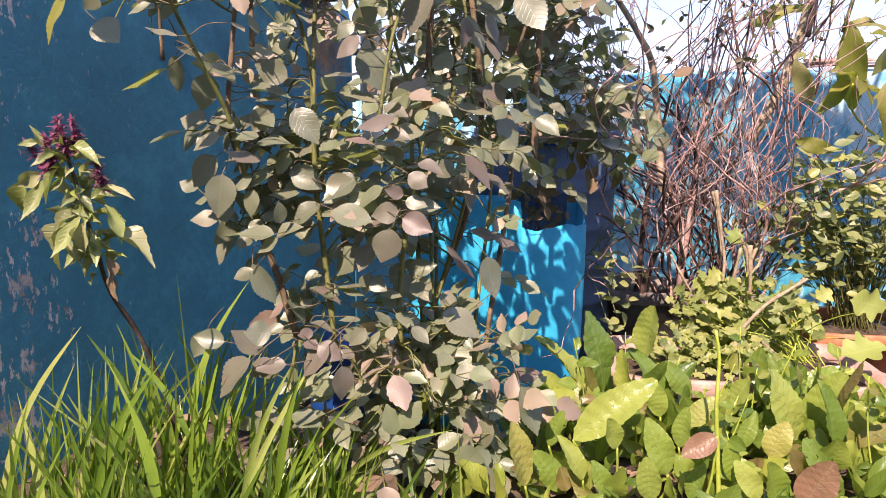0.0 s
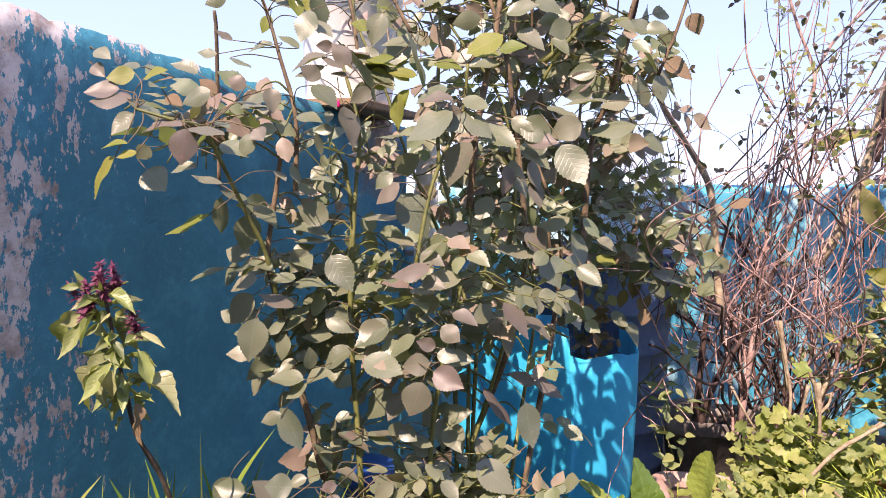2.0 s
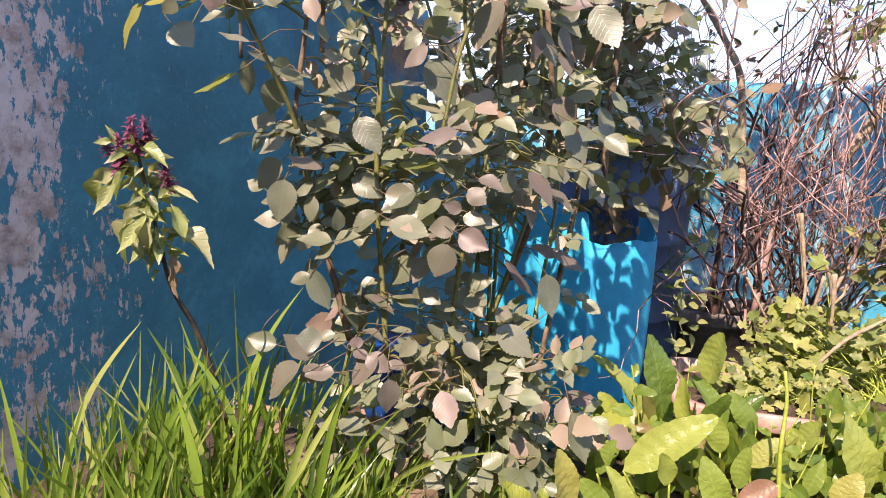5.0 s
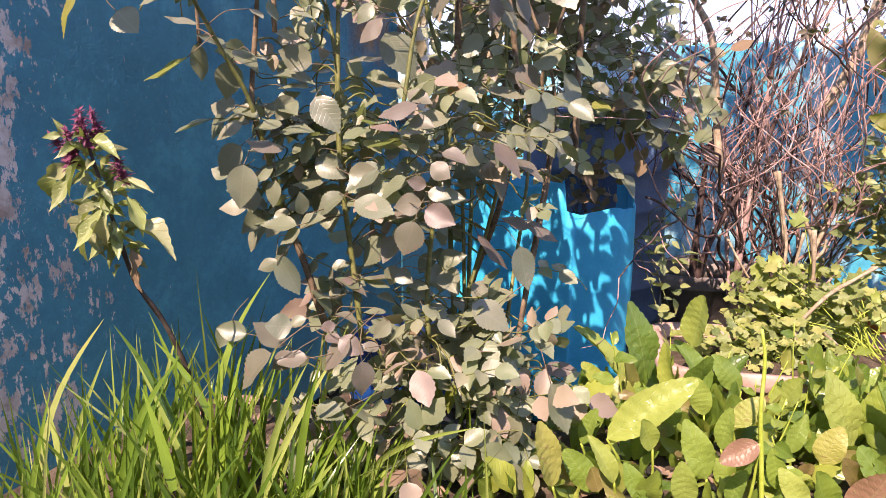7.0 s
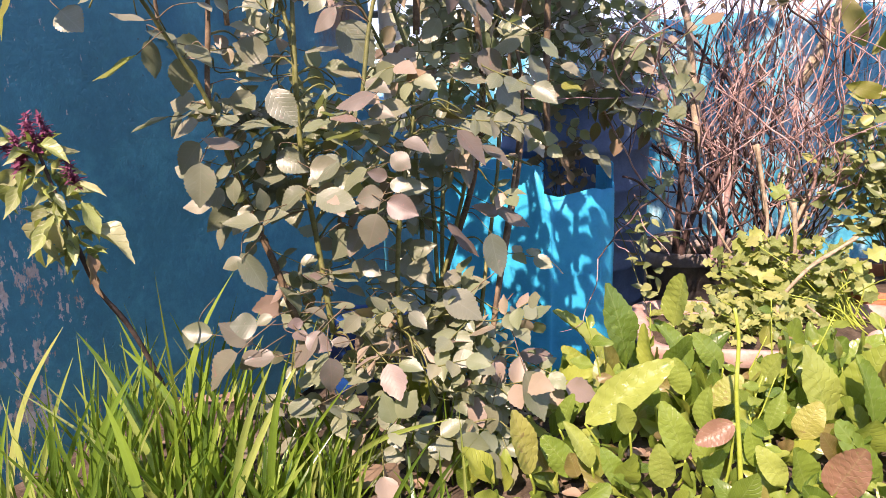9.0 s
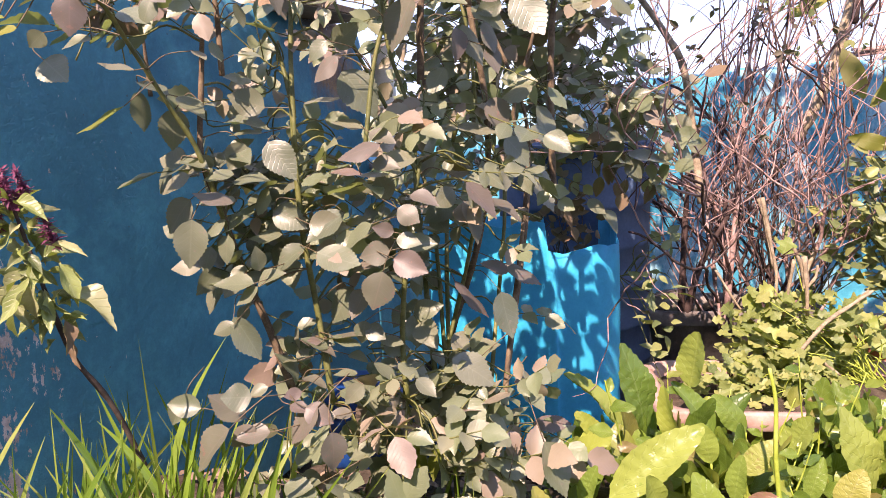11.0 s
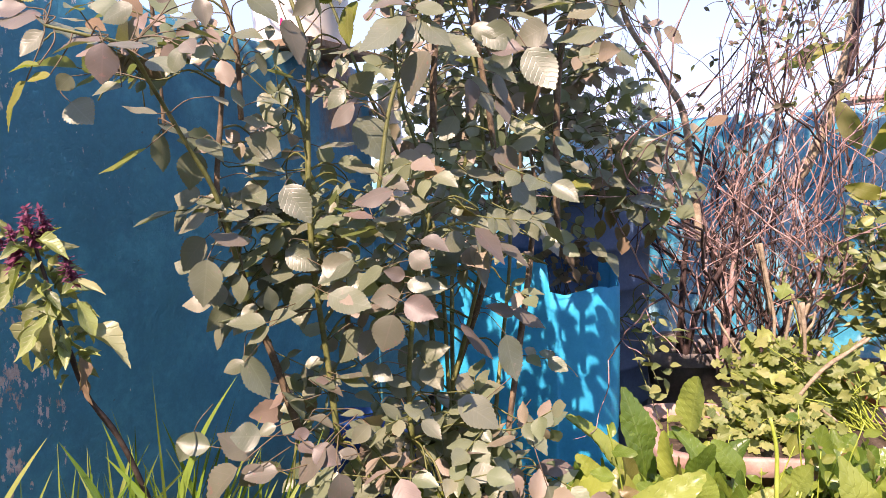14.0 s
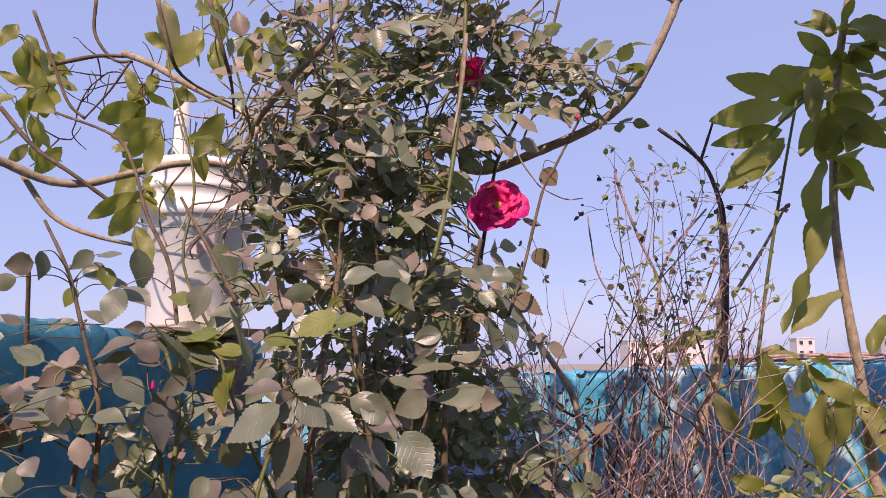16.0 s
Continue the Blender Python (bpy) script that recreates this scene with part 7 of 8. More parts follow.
mango_leaf((1.334, 2.000, 1.729), (1.316, 1.990, 1.582), (-0.45, -0.88, 0.11), MANGO, 5, 1.35)
mango_leaf((1.408, 2.050, 1.675), (1.558, 2.040, 1.615), (-0.23, -0.87, -0.43), MANGO, 6, 1.35)
mango_leaf((1.393, 2.000, 1.620), (1.528, 1.990, 1.492), (-0.41, -0.83, -0.37), MANGO, 7, 1.35)
mango_leaf((1.439, 2.100, 1.712), (1.473, 2.090, 1.559), (-0.55, -0.83, -0.07), MANGO, 8, 1.35)
mango_leaf((1.483, 2.100, 1.807), (1.623, 2.090, 1.859), (0.00, -0.98, -0.19), MANGO, 9, 1.35)
mango_leaf((1.474, 2.100, 1.903), (1.401, 2.090, 1.977), (-0.38, -0.79, -0.48), MANGO, 10, 1.35)
mango_leaf((1.505, 2.100, 1.845), (1.573, 2.090, 1.764), (-0.51, -0.79, -0.33), MANGO, 11, 1.35)
mango_leaf((1.492, 2.100, 1.903), (1.600, 2.090, 1.955), (-0.01, -0.99, -0.17), MANGO, 12, 1.35)
mango_leaf((1.397, 2.100, 1.638), (1.327, 2.090, 1.506), (-0.26, -0.94, 0.21), MANGO, 13, 1.35)
mango_leaf((1.403, 2.050, 1.620), (1.369, 2.040, 1.491), (-0.41, -0.89, 0.18), MANGO, 14, 1.35)
mango_leaf((1.495, 2.100, 1.942), (1.533, 2.090, 2.014), (-0.30, -0.95, 0.03), MANGO, 15, 1.35)
mango_leaf((1.405, 2.100, 1.486), (1.298, 2.090, 1.303), (-0.72, -0.53, 0.45), MANGO, 16, 1.00)
mango_leaf((1.410, 2.100, 1.340), (1.305, 2.090, 1.141), (-0.61, -0.71, 0.36), MANGO, 17, 1.00)
mango_leaf((1.457, 2.100, 1.471), (1.459, 2.090, 1.363), (-0.52, -0.85, 0.07), MANGO, 18, 1.35)
mango_leaf((1.226, 2.100, 0.939), (1.342, 2.090, 1.130), (-0.84, -0.21, 0.50), MANGO, 19, 1.00)
mango_leaf((1.252, 2.100, 0.939), (1.403, 2.090, 1.116), (-0.57, -0.69, 0.45), MANGO, 20, 1.00)
mango_leaf((1.163, 2.100, 0.892), (1.198, 2.090, 0.626), (-0.41, -0.91, -0.02), MANGO, 21, 1.14)
mango_leaf((1.486, 2.100, 0.872), (1.542, 2.090, 1.025), (-0.73, -0.64, 0.23), MANGO, 22, 1.00)
mango_leaf((1.258, 2.000, 0.811), (1.398, 1.990, 0.740), (-0.14, -0.98, -0.14), MANGO, 23, 1.26)
mango_leaf((1.086, 2.200, 0.945), (0.902, 2.190, 0.928), (-0.02, -0.77, 0.63), MANGO, 24, 1.00)
mango_leaf((1.289, 2.000, 0.795), (1.215, 1.990, 0.547), (-0.88, -0.38, 0.28), MANGO, 25, 1.00)
mango_leaf((1.352, 2.000, 0.779), (1.300, 1.990, 0.623), (-0.45, -0.87, 0.20), MANGO, 26, 1.21)
mango_leaf((0.999, 2.000, 0.539), (1.110, 1.990, 0.509), (-0.10, -1.00, -0.02), MANGO, 27, 1.35)
mango_leaf((0.973, 2.000, 0.773), (1.034, 1.990, 0.633), (-0.36, -0.93, -0.09), MANGO, 28, 1.14)


def sapling_fill():
    rng = random.Random(71)
    for k in range(32):
        c = Vector((1.52 + rng.gauss(0, 0.09), 2.14 + rng.gauss(0, 0.05), 1.78 + rng.gauss(0, 0.18)))
        d = Vector((rng.gauss(0, 1), rng.gauss(-0.4, 0.7), rng.gauss(-0.5, 0.35))).normalized()
        leaf("leaf", MANGO_FORMS, k, c + d * 0.02, c + d * rng.uniform(0.15, 0.25), (rng.gauss(0, 0.5), rng.gauss(-0.7, 0.4), 0.6), (MANGO, MANGO_SUNLIT, MANGO)[k % 3], sapling, 1.5)

    # lower shoots, bent over by the wall
    for x, z in ((1.2, 0.72), (1.3, 0.86), (1.42, 0.74)):
        top = Vector((x, 2.12, z))
        stem("branch", ((1.62, 2.1, 0.05), (1.5 + 0.2 * (x - 1.3), 2.11, 0.4), (x + 0.03, 2.12, z - 0.12), top), 0.005, 0.003, STALK, sapling, 7, 5)
        for k in range(7):
            d = Vector((rng.gauss(0, 1), rng.gauss(-0.3, 0.6), rng.gauss(-0.25, 0.6))).normalized()
            leaf("leaf", MANGO_FORMS, k, top + d * 0.015, top + d * rng.uniform(0.1, 0.19), (rng.gauss(0, 0.5), rng.gauss(-0.7, 0.4), 0.6), (MANGO, MANGO_SUNLIT)[k % 2], sapling, 1.2)


sapling_fill()


# ---- dry bush ----
dry = thing("dry_bush", (0.7, 2.08, -0.1), "bare dry bush of tangled purplish-brown twigs", "bush")


def dry_stem(pts, r0, r1, material, seed):
    stem("branch", pts, r0, r1, material, dry, 7, 6, "", 0.15, seed)


dry_stem(((0.624, 2.000, 0.370), (0.599, 2.030, 0.603), (0.574, 2.030, 0.753), (0.520, 2.030, 0.852), (0.422, 2.030, 1.000), (0.386, 2.030, 1.115)), 0.012, 0.007, BARK_PALE, 0)
dry_stem(((0.599, 2.140, -0.027), (0.604, 2.140, 0.178), (0.607, 2.100, 0.422), (0.634, 2.080, 0.601), (0.651, 2.050, 0.756)), 0.012, 0.0018, TWIG_DARK, 1)
dry_stem(((0.607, 2.140, -0.027), (0.648, 2.100, 0.174), (0.737, 2.100, 0.358), (0.799, 2.080, 0.573), (0.841, 2.050, 0.762), (0.856, 2.050, 0.975)), 0.011, 0.0018, TWIG_DARK, 2)
dry_stem(((0.725, 2.100, 0.034), (0.742, 2.100, 0.288), (0.757, 2.100, 0.553), (0.759, 2.050, 0.809), (0.781, 2.050, 0.941)), 0.01, 0.0018, TWIG, 3)
dry_stem(((0.970, 2.300, 0.525), (1.031, 2.300, 0.639), (1.087, 2.300, 0.807), (1.142, 2.350, 1.012), (1.167, 2.350, 1.228), (1.164, 2.350, 1.371)), 0.018, 0.013, BARK_PALE, 4)
dry_stem(((0.933, 2.050, 0.034), (0.920, 2.050, 0.155), (0.886, 2.050, 0.239)), 0.008, 0.006, BARK_PALE, 5)
dry_stem(((0.922, 2.050, 0.138), (0.951, 2.050, 0.227)), 0.007, 0.005, BARK_PALE, 6)
dry_stem(((0.893, 1.950, -0.069), (0.936, 1.900, 0.038), (1.010, 1.850, 0.151)), 0.005, 0.003, BARK_PALE, 7)
dry_stem(((0.820, 2.000, 0.179), (0.795, 2.000, 0.313), (0.775, 2.000, 0.379)), 0.006, 0.004, BARK_PALE, 8)
dry_stem(((1.081, 2.200, 0.856), (1.126, 2.250, 1.112), (1.153, 2.300, 1.310), (1.137, 2.300, 1.418), (1.105, 2.350, 1.552), (0.962, 2.350, 1.671)), 0.011, 0.006, TWIG_DARK, 9)
dry_stem(((1.105, 2.350, 1.552), (1.158, 2.350, 1.696)), 0.006, 0.004, TWIG_DARK, 10)
dry_stem(((1.105, 2.350, 1.552), (1.022, 2.350, 1.666)), 0.006, 0.004, BARK_PALE, 11)
dry_stem(((0.858, 2.150, 0.998), (0.873, 2.150, 1.105), (0.831, 2.200, 1.257), (0.774, 2.200, 1.427), (0.767, 2.200, 1.485)), 0.006, 0.003, TWIG, 12)
dry_stem(((0.873, 2.150, 1.105), (0.939, 2.200, 1.219), (1.057, 2.200, 1.349)), 0.005, 0.003, TWIG, 13)
dry_stem(((0.757, 2.100, 0.997), (0.676, 2.100, 1.119), (0.654, 2.100, 1.243), (0.648, 2.100, 1.314)), 0.003, 0.002, TWIG, 14)
dry_stem(((1.131, 2.200, 1.071), (1.232, 2.200, 1.217), (1.316, 2.200, 1.356)), 0.006, 0.004, TWIG, 15)


def dry_fill():
    rng = random.Random(21)
    o = np.array(dry.location)
    light, dark, buds = Heap(), Heap(), Heap()

    def sprig(p, d, length, thick, depth):
        """A crooked shoot that forks again and again."""
        n = max(int(length / 0.035), 3)
        pts = [p]
        bend = np.array((rng.gauss(0, 0.05), rng.gauss(0, 0.04), 0.02))
        for i in range(n):
            d = d + bend + np.array((rng.gauss(0, 0.21), rng.gauss(0, 0.13), rng.gauss(0.04, 0.12)))
            d = d / np.linalg.norm(d)
            pts.append(pts[-1] + d * (length / n))
        (dark if (depth == 0 and rng.random() < 0.6) or rng.random() < 0.2 else light).add(*tube([q - o for q in spline(pts, 2)], thick, thick * 0.55, 5 if depth == 0 else 4))
        if depth < 3:
            for _ in range((5, 3, 1)[depth] + (rng.random() < 0.5)):
                i = rng.randrange(max(1, n // 4), n + 1)
                e = d + np.array((rng.gauss(0, 0.6), rng.gauss(0, 0.4), rng.gauss(0.2, 0.35)))
                sprig(pts[i], e / np.linalg.norm(e), length * rng.uniform(0.35, 0.65), max(thick * 0.55, 0.0007), depth + 1)
        if depth > 1 and rng.random() < 0.16:
            for _ in range(rng.randrange(2, 5)):
                t = Vector(pts[-1]) + Vector((rng.gauss(0, 1), rng.gauss(0, 1), rng.gauss(0, 1))).normalized() * rng.uniform(0.012, 0.026)
                leaf_into(buds, NARROW_FORMS[0], pts[-1], t, (rng.gauss(0, 1), -1, rng.gauss(0, 1)), 1.0, o)

    for k in range(22):
        x0 = rng.gauss(0.83, 0.08)
        d = np.array(((x0 - 0.74) * 1.6 + rng.gauss(0.04, 0.16), rng.gauss(-0.02, 0.14), 1.0))
        sprig(np.array((x0, rng.uniform(2.06, 2.24), -0.04)), d / np.linalg.norm(d), rng.uniform(0.45, 0.95), rng.uniform(0.0032, 0.0075), 0)
    # crowded dark stems at the foot
    for k in range(22):
        p = np.array((rng.uniform(0.62, 0.98), rng.uniform(2.06, 2.26), -0.02))
        pts = [p]
        d = np.array((rng.gauss(0.05, 0.3), rng.gauss(0, 0.15), 1.0))
        for i in range(7):
            d = d + np.array((rng.gauss(0, 0.16), rng.gauss(0, 0.1), 0.06))
            d /= np.linalg.norm(d)
            pts.append(pts[-1] + d * rng.uniform(0.05, 0.085))
        (dark if k % 3 else light).add(*tube([q - o for q in spline(pts, 3)], rng.uniform(0.002, 0.0048), 0.0012, 5))
    # tall thin shoots with a few small leaves at their ends
    tips = Heap()
    for k in range(24):
        p = np.array((rng.gauss(0.88, 0.1), rng.uniform(2.0, 2.16), rng.uniform(0.55, 0.85)))
        end = np.array((rng.uniform(0.68, 1.2), p[1] + rng.gauss(0, 0.05), rng.uniform(1.05, 1.48)))
        pts = [p + (end - p) * s + np.array((rng.gauss(0, 0.014), 0, 0)) for s in (0, 0.2, 0.4, 0.6, 0.8, 1.0)]
        (dark if k % 2 else light).add(*tube([q - o for q in spline(pts, 3)], 0.0026, 0.001, 5))
        for _ in range(9):
            s = np.array(pts[rng.randrange(2, 6)]) + np.array((rng.gauss(0, 0.012), rng.gauss(0, 0.01), rng.gauss(0, 0.014)))
            m = Vector((rng.gauss(0, 1), rng.gauss(-0.3, 0.6), rng.gauss(0.2, 0.8))).normalized() * rng.uniform(0.05, 0.09)
            z = Vector(s) + m
            light.add(*tube([np.array(q) - o for q in spline((s, Vector(s) + m * 0.5 + Vector((0, 0, 0.006)), z), 3)], 0.0011, 0.0006, 4))
            for _ in range(rng.randrange(1, 4)):
                t = z + Vector((rng.gauss(0, 1), rng.gauss(0, 0.6), rng.gauss(0, 0.8))).normalized() * rng.uniform(0.014, 0.026)
                leaf_into(buds if k % 2 else tips, NARROW_FORMS[0], z, t, (rng.gauss(0, 0.6), -0.6, 0.6), 1.3, o)
    tagged(put("tip_leaves", tips.mesh("tip_leaves"), SHRUB, dry), kind="stuff")
    # weeping tangle at the middle of the bush
    for k in range(55):
        p = np.array((rng.uniform(0.7, 1.0), rng.uniform(1.98, 2.12), rng.uniform(0.45, 0.9)))
        pts = [p]
        d = np.array((rng.gauss(0, 0.5), rng.gauss(0, 0.3), -1.0))
        for i in range(5):
            d = d + np.array((rng.gauss(0, 0.3), rng.gauss(0, 0.15), rng.gauss(0, 0.15)))
            d /= np.linalg.norm(d)
            pts.append(pts[-1] + d * rng.uniform(0.05, 0.1))
        (light if k % 3 else dark).add(*tube([q - o for q in spline(pts, 3)], 0.0023, 0.0008, 4))
    tagged(put("brushwood", light.mesh("brushwood"), TWIG, dry), kind="stuff")
    tagged(put("dark_brushwood", dark.mesh("dark_brushwood"), TWIG_DARK, dry), kind="stuff")
    tagged(put("bud_mass", buds.mesh("bud_mass"), DRYBUD, dry), kind="stuff")
    for pts, thick in DEAD_STALKS:
        stem("dead_stalk", pts, thick, thick * 0.7, BARK_PALE, dry, 7, 5, "pale dead stalk", 0.25, 4)


DEAD_STALKS = ((((0.791, 1.720, -0.042), (0.804, 1.740, 0.011), (0.872, 1.760, 0.089), (0.939, 1.780, 0.130), (0.996, 1.800, 0.161)), 0.0055), (((0.770, 1.950, 0.388), (0.797, 1.950, 0.258), (0.814, 1.950, 0.176), (0.815, 1.950, 0.093)), 0.005), (((0.848, 1.850, 0.243), (0.858, 1.850, 0.162), (0.863, 1.850, 0.083)), 0.006), (((0.857, 1.850, 0.158), (0.878, 1.850, 0.187), (0.882, 1.850, 0.219)), 0.004), (((0.824, 1.850, 0.235), (0.815, 1.860, 0.139), (0.806, 1.860, 0.058)), 0.004), (((0.649, 1.950, 0.197), (0.708, 1.940, 0.095), (0.748, 1.920, 0.047)), 0.0035), (((0.859, 1.750, -0.003), (0.906, 1.740, -0.040)), 0.004))
dry_fill()


# ---- basil ----
basil = thing("basil_plant", (-0.39, 0.86, -0.08), "flowering basil with purple spikes on a woody stem", "plant")
BASIL_LINE = ((-0.393, 0.860, 0.076), (-0.410, 0.840, 0.188), (-0.428, 0.820, 0.271), (-0.448, 0.790, 0.343), (-0.453, 0.770, 0.417), (-0.463, 0.760, 0.493), (-0.480, 0.760, 0.564))
stem("stem", ((-0.37, 0.87, -0.08), *BASIL_LINE), 0.0048, 0.0022, BASIL_STEM, basil, 7, 6, "", 0.2, 2)
BASIL_FORMS = [leaf_form(egg(w, 0.42, 0.8, 0.4), 16, f, c, 0.02, 0.34, i, 7) for i, (w, f, c) in enumerate(((0.22, 0.7, -0.35), (0.16, 0.5, 0.22), (0.25, 0.9, -0.46), (0.13, 1.1, -0.2), (0.2, 0.4, -0.3)))]


def basil_leaf(base, tip, face, material, k, wide):
    leaf("leaf", BASIL_FORMS, k, base, tip, face, material, basil, wide)


basil_leaf((-0.544, 0.800, 0.518), (-0.582, 0.790, 0.494), (0.32, -0.94, -0.11), BASIL, 0, 1.23)
basil_leaf((-0.536, 0.800, 0.510), (-0.566, 0.790, 0.447), (0.00, -0.99, 0.16), BASIL, 1, 1.00)
basil_leaf((-0.457, 0.740, 0.558), (-0.413, 0.730, 0.553), (0.02, -0.33, 0.94), BASIL, 2, 1.00)
basil_leaf((-0.478, 0.740, 0.531), (-0.504, 0.730, 0.485), (-0.49, -0.76, 0.43), BASIL, 3, 1.00)
basil_leaf((-0.515, 0.760, 0.563), (-0.543, 0.750, 0.563), (0.32, -0.85, 0.42), BASIL, 4, 1.00)
basil_leaf((-0.452, 0.740, 0.472), (-0.500, 0.730, 0.449), (-0.15, -0.76, 0.63), BASIL, 5, 1.00)
basil_leaf((-0.445, 0.730, 0.467), (-0.476, 0.720, 0.408), (-0.15, -0.96, 0.24), BASIL, 6, 1.00)
basil_leaf((-0.482, 0.760, 0.452), (-0.528, 0.750, 0.394), (-0.47, -0.72, 0.50), BASIL, 7, 1.00)
basil_leaf((-0.424, 0.750, 0.503), (-0.373, 0.740, 0.498), (0.03, -0.33, 0.94), BASIL, 8, 1.00)
basil_leaf((-0.426, 0.760, 0.478), (-0.392, 0.750, 0.432), (0.73, -0.31, 0.61), BASIL, 9, 1.00)
basil_leaf((-0.428, 0.770, 0.443), (-0.352, 0.760, 0.414), (0.35, -0.11, 0.93), BASIL, 10, 1.00)
basil_leaf((-0.441, 0.750, 0.439), (-0.436, 0.740, 0.392), (0.57, -0.79, 0.24), BASIL, 11, 1.01)
basil_leaf((-0.438, 0.730, 0.459), (-0.450, 0.720, 0.413), (-0.01, -0.98, 0.21), BASIL, 12, 1.00)
basil_leaf((-0.471, 0.740, 0.519), (-0.489, 0.730, 0.497), (0.51, -0.86, -0.01), BASIL, 13, 1.16)
basil_leaf((-0.431, 0.770, 0.376), (-0.429, 0.760, 0.336), (-0.24, -0.94, 0.23), ROSE_DEAD, 14, 1.00)
basil_leaf((-0.430, 0.760, 0.404), (-0.415, 0.750, 0.365), (0.91, -0.12, 0.39), ROSE_DEAD, 15, 1.00)
basil_leaf((-0.449, 0.740, 0.496), (-0.428, 0.730, 0.467), (0.62, -0.50, 0.61), BASIL, 16, 1.00)
basil_leaf((-0.597, 0.840, 0.504), (-0.613, 0.830, 0.443), (0.02, -0.99, 0.16), BASIL, 17, 1.00)
basil_leaf((-0.483, 0.740, 0.439), (-0.450, 0.730, 0.398), (0.41, -0.76, 0.51), BASIL, 18, 1.00)
basil_leaf((-0.508, 0.760, 0.555), (-0.513, 0.750, 0.587), (0.92, -0.39, 0.02), BASIL, 19, 1.00)


def basil_blooms():
    rng = random.Random(8)
    o = Vector(basil.location)
    for q in [(-0.489, 0.74, 0.548), (-0.472, 0.75, 0.564), (-0.462, 0.76, 0.572), (-0.495, 0.77, 0.574), (-0.423, 0.75, 0.515), (-0.497, 0.75, 0.529), (-0.526, 0.77, 0.542)]:
        heap = Heap()
        way = Vector((rng.gauss(0, 0.3), -0.25, 1)).normalized()
        for k in range(110):
            s = rng.random()
            c = Vector(q) + way * (0.042 * s - 0.016)
            d = Vector((rng.gauss(0, 1), rng.gauss(0, 1), rng.gauss(0.2, 0.8))).normalized()
            leaf_into(heap, NARROW_FORMS[k % 2], c, c + d * rng.uniform(0.007, 0.018) * (1.15 - 0.5 * s), way + d, 0.62, o)
        put("flower_spike", heap.mesh("flower_spike"), PURPLE, basil, None, "deep purple flower spike")


basil_blooms()


def basil_fill():
    rng = random.Random(14)
    line = spline(BASIL_LINE, 6)
    for k in range(92):
        c = Vector(line[rng.randrange(int(len(line) * 0.58), len(line))])
        d = Vector((rng.gauss(0, 1), rng.gauss(-0.2, 0.9), rng.gauss(-0.25, 0.6))).normalized()
        b = c + d * 0.012
        leaf("leaf", BASIL_FORMS, k, b, b + d * rng.uniform(0.018, 0.046), Vector((rng.gauss(0, 0.8), rng.gauss(-0.4, 0.7), 0.6)), BASIL, basil)


basil_fill()


# ---- grass ----
def grass():
    rng = random.Random(31)
    heap = Heap()

    def blade(base, tip, width, sag):
        base, tip = np.array(base), np.array(tip)
        n = 9
        flat = np.array((tip[0] - base[0], tip[1] - base[1], 0.0))
        side = np.cross((tip - base), np.array((rng.gauss(0, 0.6), -1.0, rng.gauss(0, 0.3))))
        side /= np.linalg.norm(side) + 1e-9
        face = np.cross(side, tip - base)
        face /= np.linalg.norm(face) + 1e-9
        vs, uv = [], []
        for i in range(n + 1):
            s = i / n
            c = base + (tip - base) * s - flat * sag * math.sin(math.pi * s) * 0.5 + np.array((0, 0, sag * 0.25 * np.linalg.norm(flat) * math.sin(math.pi * s)))
            w = width * min(1.0, 0.6 + 2.2 * s) * (1 - s ** 2.6) + 0.0004
            tw = 0.5 * math.sin(2.2 * s + width * 400)
            sd = side * math.cos(tw) + face * math.sin(tw)
            for j in (-1, 0, 1):
                vs.append(c + sd * (0.5 * w * j) + face * (0.18 * w * abs(j)))
                uv.append((0.5 + 0.5 * j, s))
        fs = [(i * 3 + j, i * 3 + j + 1, i * 3 + j + 4, i * 3 + j + 3) for i in range(n) for j in range(2)]
        heap.add(vs, fs, uv)

    for k in range(560):
        x = rng.uniform(-0.62, -0.10) if k < 480 else rng.uniform(-0.25, 0.12)
        y = rng.uniform(0.55, 0.95) + 0.1 * (x + 0.4)
        if x < -0.55 + (y - 0.95) * 0.5:
            continue
        h = rng.uniform(0.12, 0.36) * (1.0 if x < -0.25 else 0.62)
        lean = rng.gauss(0.025, 0.055) * h / 0.2
        blade((x, y, -0.09), (x + lean, y + rng.gauss(-0.02, 0.06), -0.09 + h), rng.uniform(0.004, 0.0125), rng.uniform(0.02, 0.3))
    for base, tip, w in GRASS_LONG:
        blade(base, tip, w, 0.25)
    tagged(put("grass", heap.mesh("grass"), GRASS), "bright green tall grass blades against the wall", "grass", kind="stuff")


